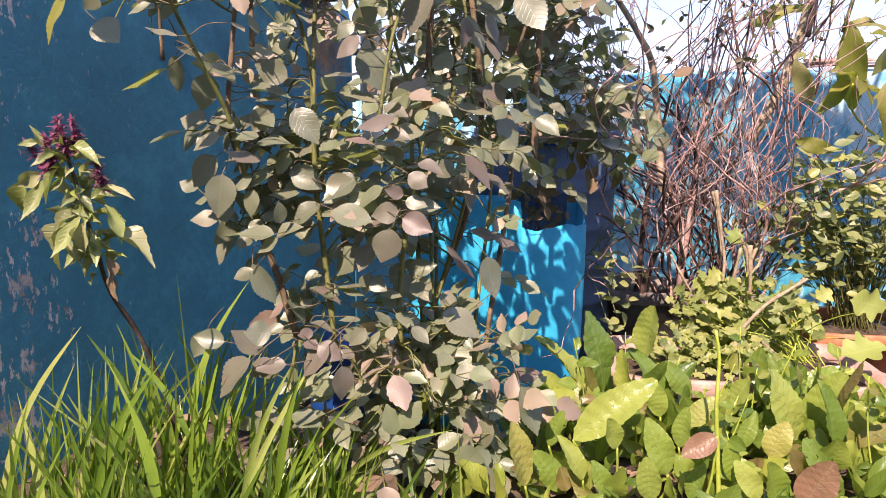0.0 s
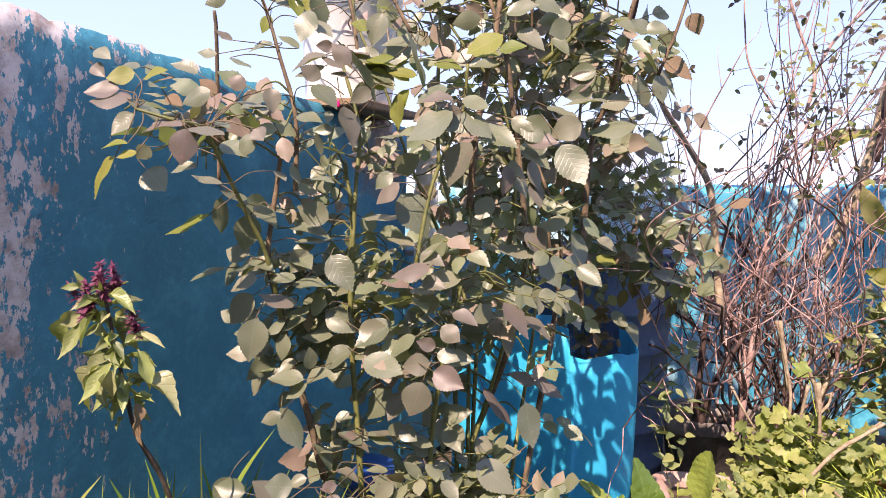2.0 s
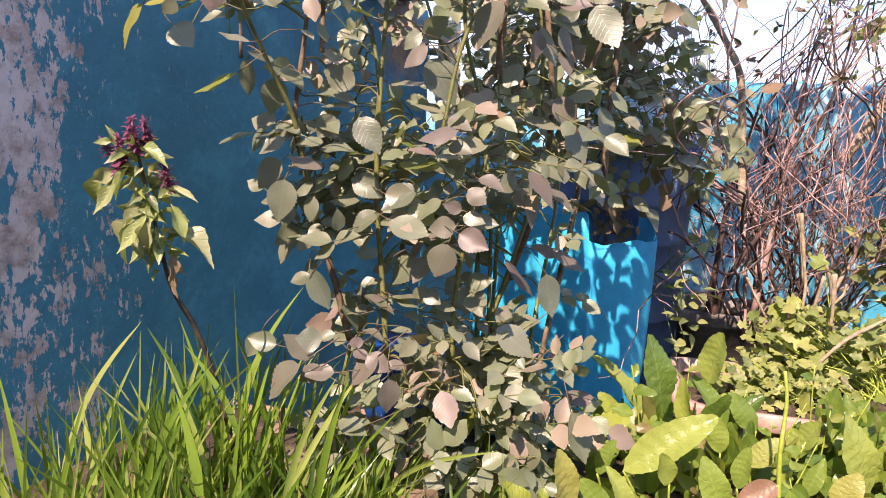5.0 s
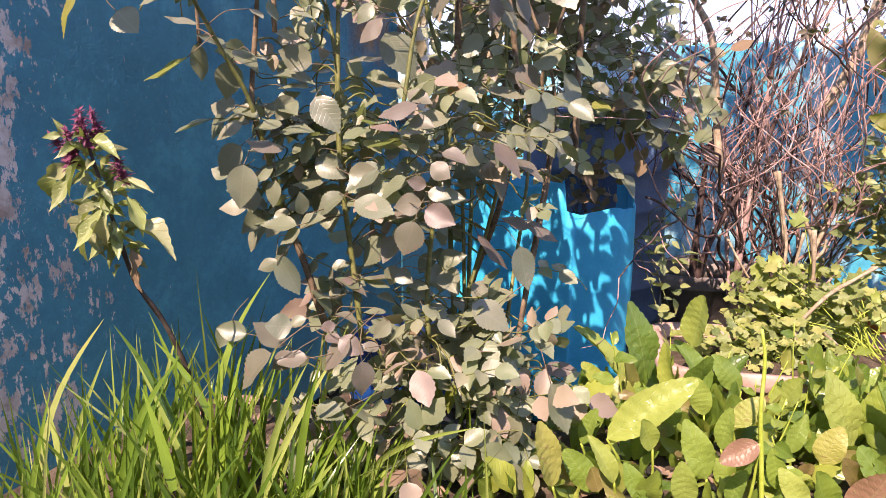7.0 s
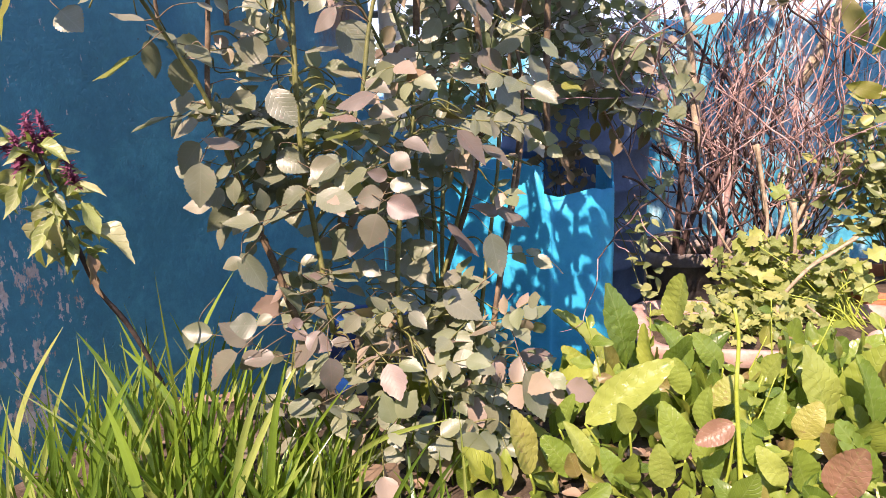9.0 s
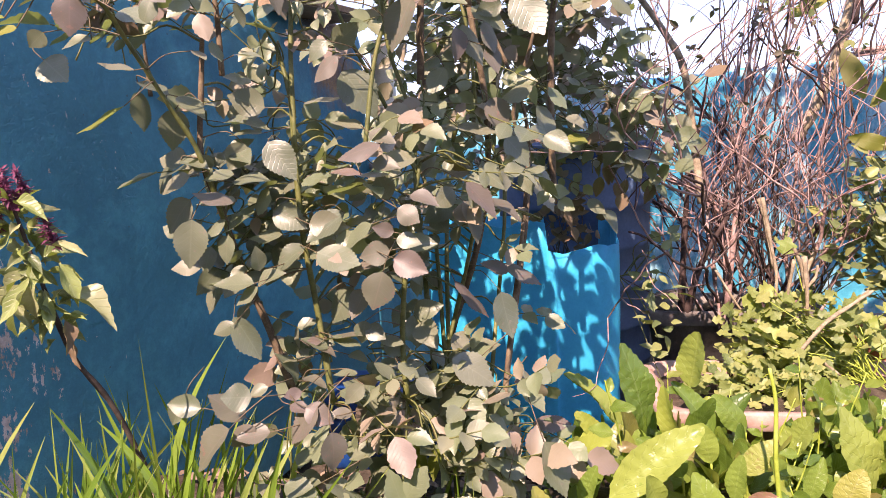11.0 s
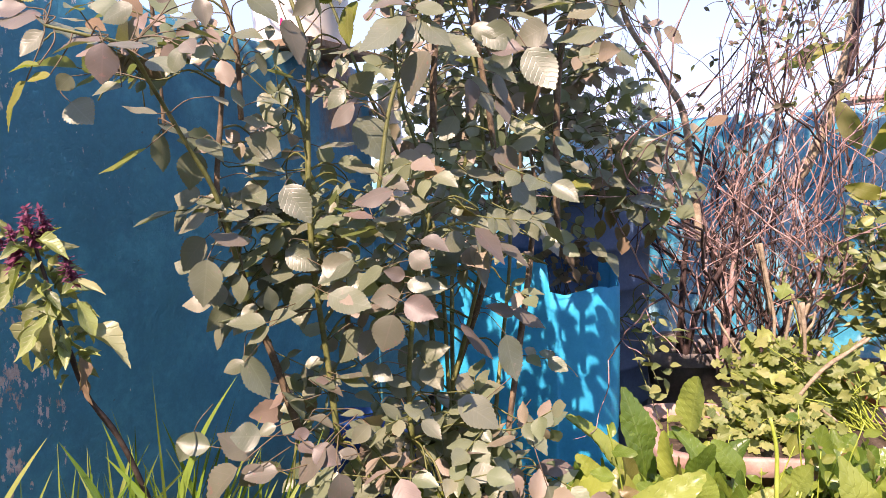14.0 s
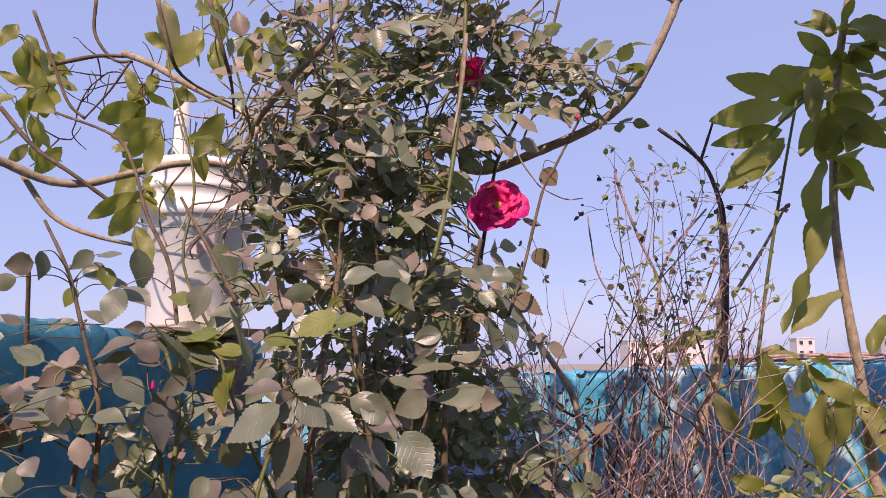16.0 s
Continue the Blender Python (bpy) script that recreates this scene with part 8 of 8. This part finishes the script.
GRASS_LONG = [((-0.604, 0.72, 0.026), (-0.44, 0.7, 0.318), 0.016), ((-0.285, 0.7, 0.063), (-0.319, 0.74, 0.389), 0.017), ((-0.374, 0.75, 0.099), (-0.472, 0.76, 0.286), 0.012), ((-0.34, 0.8, 0.148), (-0.245, 0.82, 0.361), 0.014), ((-0.187, 0.74, 0.061), (-0.144, 0.74, 0.258), 0.012), ((-0.123, 0.85, 0.011), (0.063, 0.84, 0.124), 0.012), ((-0.16, 0.84, -0.016), (-0.034, 0.82, 0.068), 0.011), ((-0.447, 0.6, 0.12), (-0.482, 0.62, 0.255), 0.012), ((-0.224, 0.7, 0.067), (-0.155, 0.72, 0.265), 0.011), ((-0.296, 0.66, 0.09), (-0.287, 0.66, 0.306), 0.013), ((-0.416, 0.66, 0.081), (-0.318, 0.68, 0.28), 0.012), ((-0.346, 0.8, 0.109), (-0.436, 0.8, 0.249), 0.011), ((-0.434, 0.64, 0.094), (-0.444, 0.66, 0.219), 0.014), ((-0.294, 0.6, 0.131), (-0.338, 0.62, 0.261), 0.014)]
grass()


# ---- dock ----
dock = thing("dock_plant", (0.4, 1.0, -0.09), "broad bright-green dock leaves, some reddened", "plant")


def dock_leaf(base, tip, face, material, k, wide):
    leaf("leaf", DOCK_FORMS, k, base, tip, face, material, dock, wide, "reddened leaf" if material is DOCK_RED else "")
    o = Vector(dock.location)
    foot = Vector((0.75 * base[0] + 0.25 * tip[0], base[1] + 0.03, ground_height(base[0], base[1])))
    if base[2] > foot.z + 0.02:
        put("leaf_stalk", raw("leaf_stalk", *tube([np.array(q) - np.array(o) for q in spline((foot, (Vector(base) + foot) / 2 + Vector((0.008, 0, 0)), base), 4)], 0.003, 0.002, 6)), STALK, dock)


dock_leaf((0.270, 1.000, 0.037), (0.400, 0.990, 0.165), (-0.40, -0.78, 0.48), DOCK, 0, 0.82)
dock_leaf((0.367, 1.300, 0.008), (0.353, 1.290, 0.186), (0.72, -0.70, 0.02), DOCK, 1, 1.00)
dock_leaf((0.494, 1.500, 0.022), (0.514, 1.490, 0.155), (-0.80, -0.60, 0.07), DOCK, 2, 1.00)
dock_leaf((0.509, 1.350, -0.019), (0.452, 1.340, 0.096), (0.62, -0.74, 0.25), DOCK, 3, 1.00)
dock_leaf((0.587, 1.400, -0.037), (0.527, 1.390, 0.047), (0.45, -0.87, 0.22), DOCK, 4, 1.00)
dock_leaf((0.389, 0.900, -0.014), (0.376, 0.890, 0.063), (-0.04, -0.99, -0.14), DOCK, 5, 1.22)
dock_leaf((0.427, 0.950, 0.007), (0.396, 0.940, 0.105), (0.39, -0.92, 0.03), DOCK, 6, 1.00)
dock_leaf((0.479, 0.880, 0.116), (0.424, 0.870, 0.085), (-0.14, -0.84, 0.53), DOCK_RED, 7, 1.02)
dock_leaf((0.277, 0.900, 0.016), (0.248, 0.890, 0.094), (0.63, -0.76, 0.14), DOCK, 8, 1.00)
dock_leaf((0.255, 0.950, -0.035), (0.204, 0.940, 0.039), (0.42, -0.89, 0.17), DOCK, 9, 1.00)
dock_leaf((0.181, 0.870, 0.017), (0.165, 0.860, 0.128), (0.70, -0.71, 0.04), DOCK_YELLOW, 10, 1.00)
dock_leaf((0.695, 1.100, -0.010), (0.669, 1.090, 0.143), (0.57, -0.82, 0.04), DOCK, 11, 1.00)
dock_leaf((0.631, 0.900, -0.010), (0.667, 0.890, 0.080), (-0.55, -0.82, 0.13), DOCK_RED, 12, 1.08)
dock_leaf((0.770, 1.100, -0.006), (0.756, 1.090, 0.126), (0.55, -0.84, -0.01), DOCK, 13, 1.00)
dock_leaf((0.748, 1.000, -0.065), (0.686, 0.990, 0.064), (0.66, -0.71, 0.26), DOCK, 14, 1.00)
dock_leaf((0.794, 1.500, -0.044), (0.837, 1.490, 0.030), (-0.47, -0.87, 0.16), DOCK, 15, 1.26)
dock_leaf((0.829, 1.400, -0.015), (0.903, 1.390, 0.062), (-0.66, -0.48, 0.57), DOCK, 16, 1.00)
dock_leaf((0.597, 1.200, 0.010), (0.639, 1.190, 0.091), (-0.77, -0.55, 0.33), DOCK, 17, 1.00)
dock_leaf((0.717, 1.250, -0.002), (0.655, 1.240, 0.060), (0.48, -0.80, 0.36), DOCK_RED, 18, 1.00)
dock_leaf((0.496, 1.100, 0.030), (0.541, 1.090, 0.090), (-0.44, -0.88, 0.19), DOCK_YELLOW, 19, 1.07)
dock_leaf((0.539, 0.950, 0.000), (0.520, 0.940, 0.072), (0.02, -0.99, -0.13), DOCK, 20, 1.00)
dock_leaf((0.633, 1.050, -0.003), (0.653, 1.040, 0.067), (-0.50, -0.87, 0.02), DOCK_YELLOW, 21, 1.32)
dock_leaf((0.339, 0.950, 0.052), (0.315, 0.940, 0.111), (0.54, -0.84, 0.07), DOCK, 22, 1.00)
dock_leaf((0.338, 1.350, -0.030), (0.259, 1.340, 0.131), (0.87, -0.25, 0.42), DOCK, 23, 1.00)
dock_leaf((0.006, 0.950, -0.002), (0.089, 0.940, -0.021), (0.02, -0.84, 0.55), DOCK, 24, 1.02)
dock_leaf((0.456, 0.920, -0.018), (0.470, 0.910, 0.050), (-0.68, -0.73, 0.04), DOCK, 25, 1.00)
dock_leaf((0.572, 0.920, -0.010), (0.531, 0.910, 0.053), (0.27, -0.96, 0.02), DOCK, 26, 1.00)
dock_leaf((0.617, 0.950, -0.038), (0.581, 0.940, 0.047), (0.51, -0.85, 0.12), DOCK, 27, 1.00)
dock_leaf((0.581, 1.050, 0.013), (0.595, 1.040, 0.083), (-0.43, -0.90, -0.04), DOCK, 28, 1.08)
dock_leaf((0.400, 1.100, 0.021), (0.377, 1.090, 0.082), (0.10, -0.99, -0.12), DOCK, 29, 1.07)
dock_leaf((0.470, 1.050, 0.008), (0.473, 1.040, 0.089), (-0.64, -0.76, -0.07), DOCK, 30, 1.00)
dock_leaf((0.323, 0.900, -0.013), (0.299, 0.890, 0.052), (0.54, -0.84, 0.07), DOCK, 31, 1.00)
dock_leaf((0.566, 1.100, 0.018), (0.532, 1.090, 0.066), (0.52, -0.83, 0.20), DOCK, 32, 1.00)
dock_leaf((0.766, 1.200, -0.016), (0.734, 1.190, 0.069), (0.36, -0.93, 0.03), DOCK, 33, 1.00)
dock_leaf((0.458, 1.150, 0.021), (0.438, 1.140, 0.094), (-0.02, -0.99, -0.14), DOCK, 34, 1.05)
dock_leaf((0.227, 1.000, 0.024), (0.245, 0.990, 0.094), (-0.63, -0.78, 0.05), DOCK, 35, 1.00)
stem("flower_stalk", ((0.518, 0.950, -0.055), (0.507, 0.950, 0.047), (0.497, 0.950, 0.135), (0.497, 0.960, 0.216), (0.490, 0.970, 0.263)), 0.0045, 0.0025, STALK, dock, 7, 5)


def dock_fill():
    rng = random.Random(17)
    heap = Heap()
    o = np.array(dock.location)
    for k in range(900):
        x, y = rng.uniform(0.06, 1.1), rng.uniform(0.72, 1.6)
        if x < 0.2 and y > 1.1:
            continue
        g = ground_height(x, y)
        b = Vector((x, y, g + rng.uniform(0.0, 0.05 if y < 1.1 else 0.08)))
        t = b + Vector((rng.gauss(0, 0.5), rng.gauss(-0.15, 0.4), rng.uniform(0.25, 1.0))).normalized() * rng.uniform(0.035, 0.085 if y < 1.1 else 0.1)
        leaf_into(heap, LOW_DOCK_FORMS[k % 3], b, t, (rng.gauss(0, 0.7), rng.gauss(-0.4, 0.6), 0.7), rng.uniform(0.8, 1.25), o)
    for k in range(70):
        x, y = rng.uniform(0.3, 1.1), rng.uniform(1.15, 1.5)
        b = Vector((x, y, ground_height(x, y) + rng.uniform(0.02, 0.13)))
        t = b + Vector((rng.gauss(0, 0.4), rng.gauss(-0.2, 0.25), 1.0)).normalized() * rng.uniform(0.08, 0.14)
        leaf_into(heap, DOCK_FORMS[k % 5], b, t, (rng.gauss(0, 0.8), -0.6, rng.uniform(0.0, 0.9)), rng.uniform(0.8, 1.2), o)
    for k in range(26):
        x, y = rng.uniform(0.3, 0.95), rng.uniform(0.95, 1.5)
        foot = Vector((x, y, ground_height(x, y)))
        top = foot + Vector((rng.gauss(0, 0.05), rng.gauss(-0.02, 0.03), rng.uniform(0.14, 0.3)))
        put("weed_stalk", raw("weed_stalk", *tube([np.array(q) - o for q in spline((foot, (foot + top) / 2 + Vector((rng.gauss(0, 0.01), 0, 0)), top), 4)], 0.0022, 0.001, 5)), STALK, dock)
        for i in range(6):
            p = foot.lerp(top, 0.4 + 0.1 * i)
            t = p + Vector((rng.gauss(0, 1), rng.gauss(-0.3, 0.6), rng.gauss(0.3, 0.4))).normalized() * rng.uniform(0.025, 0.05)
            leaf_into(heap, LOW_DOCK_FORMS[i % 3], p, t, (rng.gauss(0, 0.6), -0.5, 0.7), 0.9, o)
    tagged(put("undergrowth", heap.mesh("undergrowth"), DOCK_FILL, dock), kind="stuff")


dock_fill()


# ---- potted plants at the back ----
def potted(name, place, label, forms, fill, centre, half, count, size, up, seed, stalk=CANE_GREEN):
    rng = random.Random(seed)
    plant = thing(name, place, label, "plant")
    o = np.array(plant.location)
    heap, stems = Heap(), Heap()
    for k in range(count):
        d = Vector((rng.gauss(0, 1), rng.gauss(0, 1), rng.gauss(0, 1))).normalized() * rng.random() ** 0.45
        p = Vector((centre[0] + half[0] * d.x, centre[1] + half[1] * d.y, centre[2] + half[2] * d.z))
        way = Vector((rng.gauss(0, 1), rng.gauss(-0.3, 0.8), rng.gauss(0.05, 0.5))).normalized()
        leaf_into(heap, forms[k % len(forms)], p, p + way * rng.uniform(0.7, 1.25) * size, Vector((rng.gauss(0, 0.4), rng.gauss(-0.5, 0.35), up)), 1.0, o)
        if k % 5 == 0:
            foot = np.array((place[0] + rng.gauss(0, 0.03), place[1] + rng.gauss(0, 0.03), place[2]))
            m = (foot + np.array(p)) / 2 + np.array((rng.gauss(0, 0.02), rng.gauss(0, 0.02), 0.03))
            stems.add(*tube([q - o for q in spline((foot, m, p), 4)], 0.002, 0.001, 5))
    tagged(put("foliage", heap.mesh("foliage"), fill, plant), kind="stuff")
    tagged(put("stalk_mass", stems.mesh("stalk_mass"), stalk, plant), kind="stuff")
    return plant


potted("chrysanthemum", (1.0, 1.80, -0.09), "yellow-green chrysanthemum with lobed leaves in a pot", LOBED_FORMS, LOBED, (0.86, 1.87, 0.02), (0.22, 0.15, 0.13), 300, 0.046, 0.7, 41, STALK)
potted("chrysanthemum", (0.73, 1.73, -0.15), "low chrysanthemum with dull green lobed leaves", LOBED_FORMS, LOBED, (0.72, 1.72, -0.05), (0.2, 0.12, 0.07), 210, 0.034, 0.8, 42, STALK)
potted("shrub", (1.27, 2.06, -0.08), "leafy dark green shrub with narrow leaflets", NARROW_FORMS, SHRUB, (1.18, 2.0, 0.3), (0.23, 0.12, 0.27), 560, 0.046, 0.7, 43)
potted("shrub", (1.62, 1.95, -0.1), "dense green shrub with small pointed leaves", NARROW_FORMS, SHRUB, (1.5, 2.05, 0.2), (0.26, 0.18, 0.28), 380, 0.05, 0.7, 44)
potted("shrub", (0.92, 2.2, -0.08), "thin shrub growing through the dry bush", NARROW_FORMS, SHRUB, (1.08, 2.16, 0.22), (0.2, 0.1, 0.17), 90, 0.045, 0.7, 45)
potted("seedling", (0.40, 1.90, 0.19), "thin green climber beside the can", NARROW_FORMS, SHRUB, (0.47, 1.80, 0.14), (0.05, 0.05, 0.26), 46, 0.04, 0.5, 46)
potted("withered_plant", (0.25, 1.85, 0.20), "withered brown leaves hanging in the cut can", NARROW_FORMS, ROSE_FILL_DEAD, (0.24, 1.78, 0.36), (0.08, 0.05, 0.09), 60, 0.042, 0.2, 47, CANE_BROWN)


def daisy():
    d = thing("white_flower", (1.28, 2.02, 0.3), "small white blossom on the shrub", "flower")
    forms = BLOOM_FORMS
    for k in range(14):
        a = k * 2.4
        r = 0.03 * (1 - 0.03 * k)
        leaf("petal", forms, k, (1.28, 2.02, 0.37), (1.28 + r * math.cos(a), 2.02 + r * 0.4 * math.sin(a) - 0.01, 0.37 + r * math.sin(a)), (0, -1, 0.3), PALE_PETAL, d)
    stem("stalk", ((1.3, 2.05, 0.1), (1.29, 2.04, 0.26), (1.28, 2.025, 0.37)), 0.002, 0.0015, STALK, d)


daisy()


yellow_tops = thing("chrysanthemum", (0.95, 1.88, -0.09), "pale yellow chrysanthemum leaves catching the sun", "plant")


def lobed_leaf(base, tip, face, material, k, wide):
    leaf("leaf", LOBED_FORMS, k, base, tip, face, material, yellow_tops, wide)
    foot = (0.95 + 0.25 * (base[0] - 0.95), 1.9, -0.08)
    stem("leaf_stalk", (foot, ((foot[0] + base[0]) / 2, (foot[1] + base[1]) / 2 + 0.02, (foot[2] + base[2]) / 2 + 0.02), base), 0.002, 0.0013, STALK, yellow_tops, 5, 4)


lobed_leaf((1.106, 1.600, 0.140), (1.017, 1.590, 0.158), (0.14, -0.98, 0.14), LOBED_ONE, 0, 1.10)
lobed_leaf((1.117, 1.600, 0.040), (1.008, 1.590, 0.008), (-0.20, -0.49, 0.85), LOBED_ONE, 1, 1.00)
lobed_leaf((0.757, 1.900, 0.102), (0.709, 1.890, 0.124), (0.23, -0.97, 0.05), LOBED_ONE, 2, 1.14)
lobed_leaf((0.790, 1.900, 0.151), (0.751, 1.890, 0.137), (0.10, -0.91, 0.39), LOBED_ONE, 3, 1.35)
lobed_leaf((0.861, 2.000, 0.268), (0.843, 1.990, 0.219), (-0.25, -0.93, 0.28), LOBED_ONE, 4, 1.20)
lobed_leaf((1.066, 1.800, 0.131), (1.021, 1.790, 0.106), (-0.06, -0.88, 0.47), LOBED_ONE, 5, 1.24)
lobed_leaf((0.914, 1.850, 0.068), (0.965, 1.840, 0.096), (-0.33, -0.91, 0.27), LOBED_ONE, 6, 1.35)
lobed_leaf((0.864, 1.850, -0.014), (0.814, 1.840, 0.022), (0.18, -0.98, -0.02), LOBED_ONE, 7, 1.15)
lobed_leaf((0.951, 1.850, -0.013), (0.994, 1.840, 0.016), (-0.38, -0.88, 0.28), LOBED_ONE, 8, 1.35)
lobed_leaf((0.779, 1.880, 0.041), (0.733, 1.870, 0.011), (-0.08, -0.90, 0.42), LOBED_ONE, 9, 1.30)
lobed_leaf((0.898, 1.900, 0.102), (0.862, 1.890, 0.137), (0.10, -0.98, -0.17), LOBED_ONE, 10, 1.20)
lobed_leaf((1.001, 1.850, 0.053), (1.037, 1.840, 0.072), (-0.38, -0.89, 0.26), LOBED_ONE, 11, 1.35)
lobed_leaf((0.823, 1.850, 0.055), (0.749, 1.840, 0.038), (-0.07, -0.71, 0.70), LOBED_ONE, 12, 1.00)
lobed_leaf((0.993, 1.850, -0.033), (0.921, 1.840, 0.011), (0.32, -0.89, 0.33), LOBED_ONE, 13, 1.00)
lobed_leaf((0.890, 1.850, 0.032), (0.938, 1.840, -0.006), (-0.13, -0.99, 0.09), LOBED_ONE, 14, 1.19)
lobed_leaf((1.065, 1.850, 0.039), (1.019, 1.840, -0.011), (-0.27, -0.87, 0.42), LOBED_ONE, 15, 1.20)


# ---- litter on the soil ----
def litter():
    rng = random.Random(77)
    heap = Heap()
    for k in range(420):
        x, y = rng.uniform(-0.6, 1.2), rng.uniform(0.6, 1.9)
        z = ground_height(x, y) + rng.uniform(0.002, 0.014)
        a = rng.uniform(0, 6.3)
        n = rng.uniform(0.025, 0.055)
        leaf_into(heap, ROSE_FORMS[k % 5], (x, y, z), (x + n * math.cos(a), y + n * math.sin(a), z + rng.uniform(-0.003, 0.012)), (rng.gauss(0, 0.3), rng.gauss(0, 0.3), 1))
    tagged(put("leaf_litter", heap.mesh("leaf_litter"), LITTER), "dry brown fallen leaves lying on the soil", "leaf litter", kind="stuff")


litter()


# ---- the town beyond ----
FACADE = rough_mat("pale_plaster", (0.5, 0.46, 0.43), (0.62, 0.58, 0.55), (0.7, 0.67, 0.64), 0.4, 5, 0.9, 0.2, 0.02)
DIM = rough_mat("grey_plaster", (0.24, 0.23, 0.24), (0.32, 0.31, 0.32), (0.4, 0.39, 0.4), 0.4, 5, 0.9, 0.2, 0.02)
PANE = rough_mat("dark_pane", (0.03, 0.035, 0.04), (0.05, 0.055, 0.06), (0.08, 0.085, 0.09), 0.6, 5, 0.2, 0.05, 0.01)


def box(name, x0, x1, y0, y1, z0, z1, material, parent, bevel=0.03):
    bm = bmesh.new()
    bmesh.ops.create_cube(bm, size=1, matrix=Matrix.Translation(((x0 + x1) / 2, (y0 + y1) / 2, (z0 + z1) / 2)) @ Matrix.Diagonal((x1 - x0, y1 - y0, z1 - z0, 1)))
    bmesh.ops.bevel(bm, geom=bm.edges[:], offset=bevel, segments=1, affect='EDGES')
    return part(name, bm, material, parent)


def far_house(x, y, w, top, material, label):
    """A flat-roofed house on the falling ground beyond the garden; top is its roof over the garden's level."""
    base = GROUND - 0.1 - 0.025 * (max(abs(x), abs(y)) - 8)
    h = top - base
    ho = thing("house", (x, y, base), label, "house", "houses beyond the wall")
    box("wall", -w / 2, w / 2, 0, w * 0.8, 0, h - 0.3, material, ho)
    box("roof", -w / 2 - 0.2, w / 2 + 0.2, -0.2, w * 0.8 + 0.2, h - 0.3, h, material, ho)
    n = max(int(w / 2.5), 1)
    for z in (h - 2.0, h - 4.9):
        for i in range(n):
            cx = -w / 2 + w * (i + 0.5) / n
            win = box("window", cx - 0.5, cx + 0.5, -0.06, -0.002, z, z + 1.1, PANE, ho, 0.01)
            box("window_sill", cx - 0.6, cx + 0.6, -0.14, -0.003, z - 0.1, z - 0.004, material, win, 0.01)
    return ho


far_house(103, 200, 5.2, 2.95, FACADE, "small white rooftop house far beyond the wall")
far_house(131, 205, 7.0, 2.75, DIM, "grey flat-roofed house far beyond the wall")
far_house(58, 200, 12.0, 2.65, FACADE, "long pale low house far beyond the wall")
far_house(3, 230, 9.0, 2.15, DIM, "low grey house far beyond the wall")
far_house(78, 220, 8.0, 2.05, FACADE, "low cream house far beyond the wall")

# dry creeper lying along the top of the north wall
creeper = thing("dry_creeper", (2.2, 3.28, 0.8), "dry twisted creeper stems along the wall top", "creeper")
rng0 = random.Random(9)
for k in range(7):
    pts = [(1.5 + 0.3 * i, 3.25 + rng0.uniform(-0.05, 0.07), 0.825 + 0.004 * i + rng0.uniform(0.0, 0.035)) for i in range(8)]
    stem("creeper_stem", pts, 0.007, 0.005, TWIG, creeper, 6, 5)
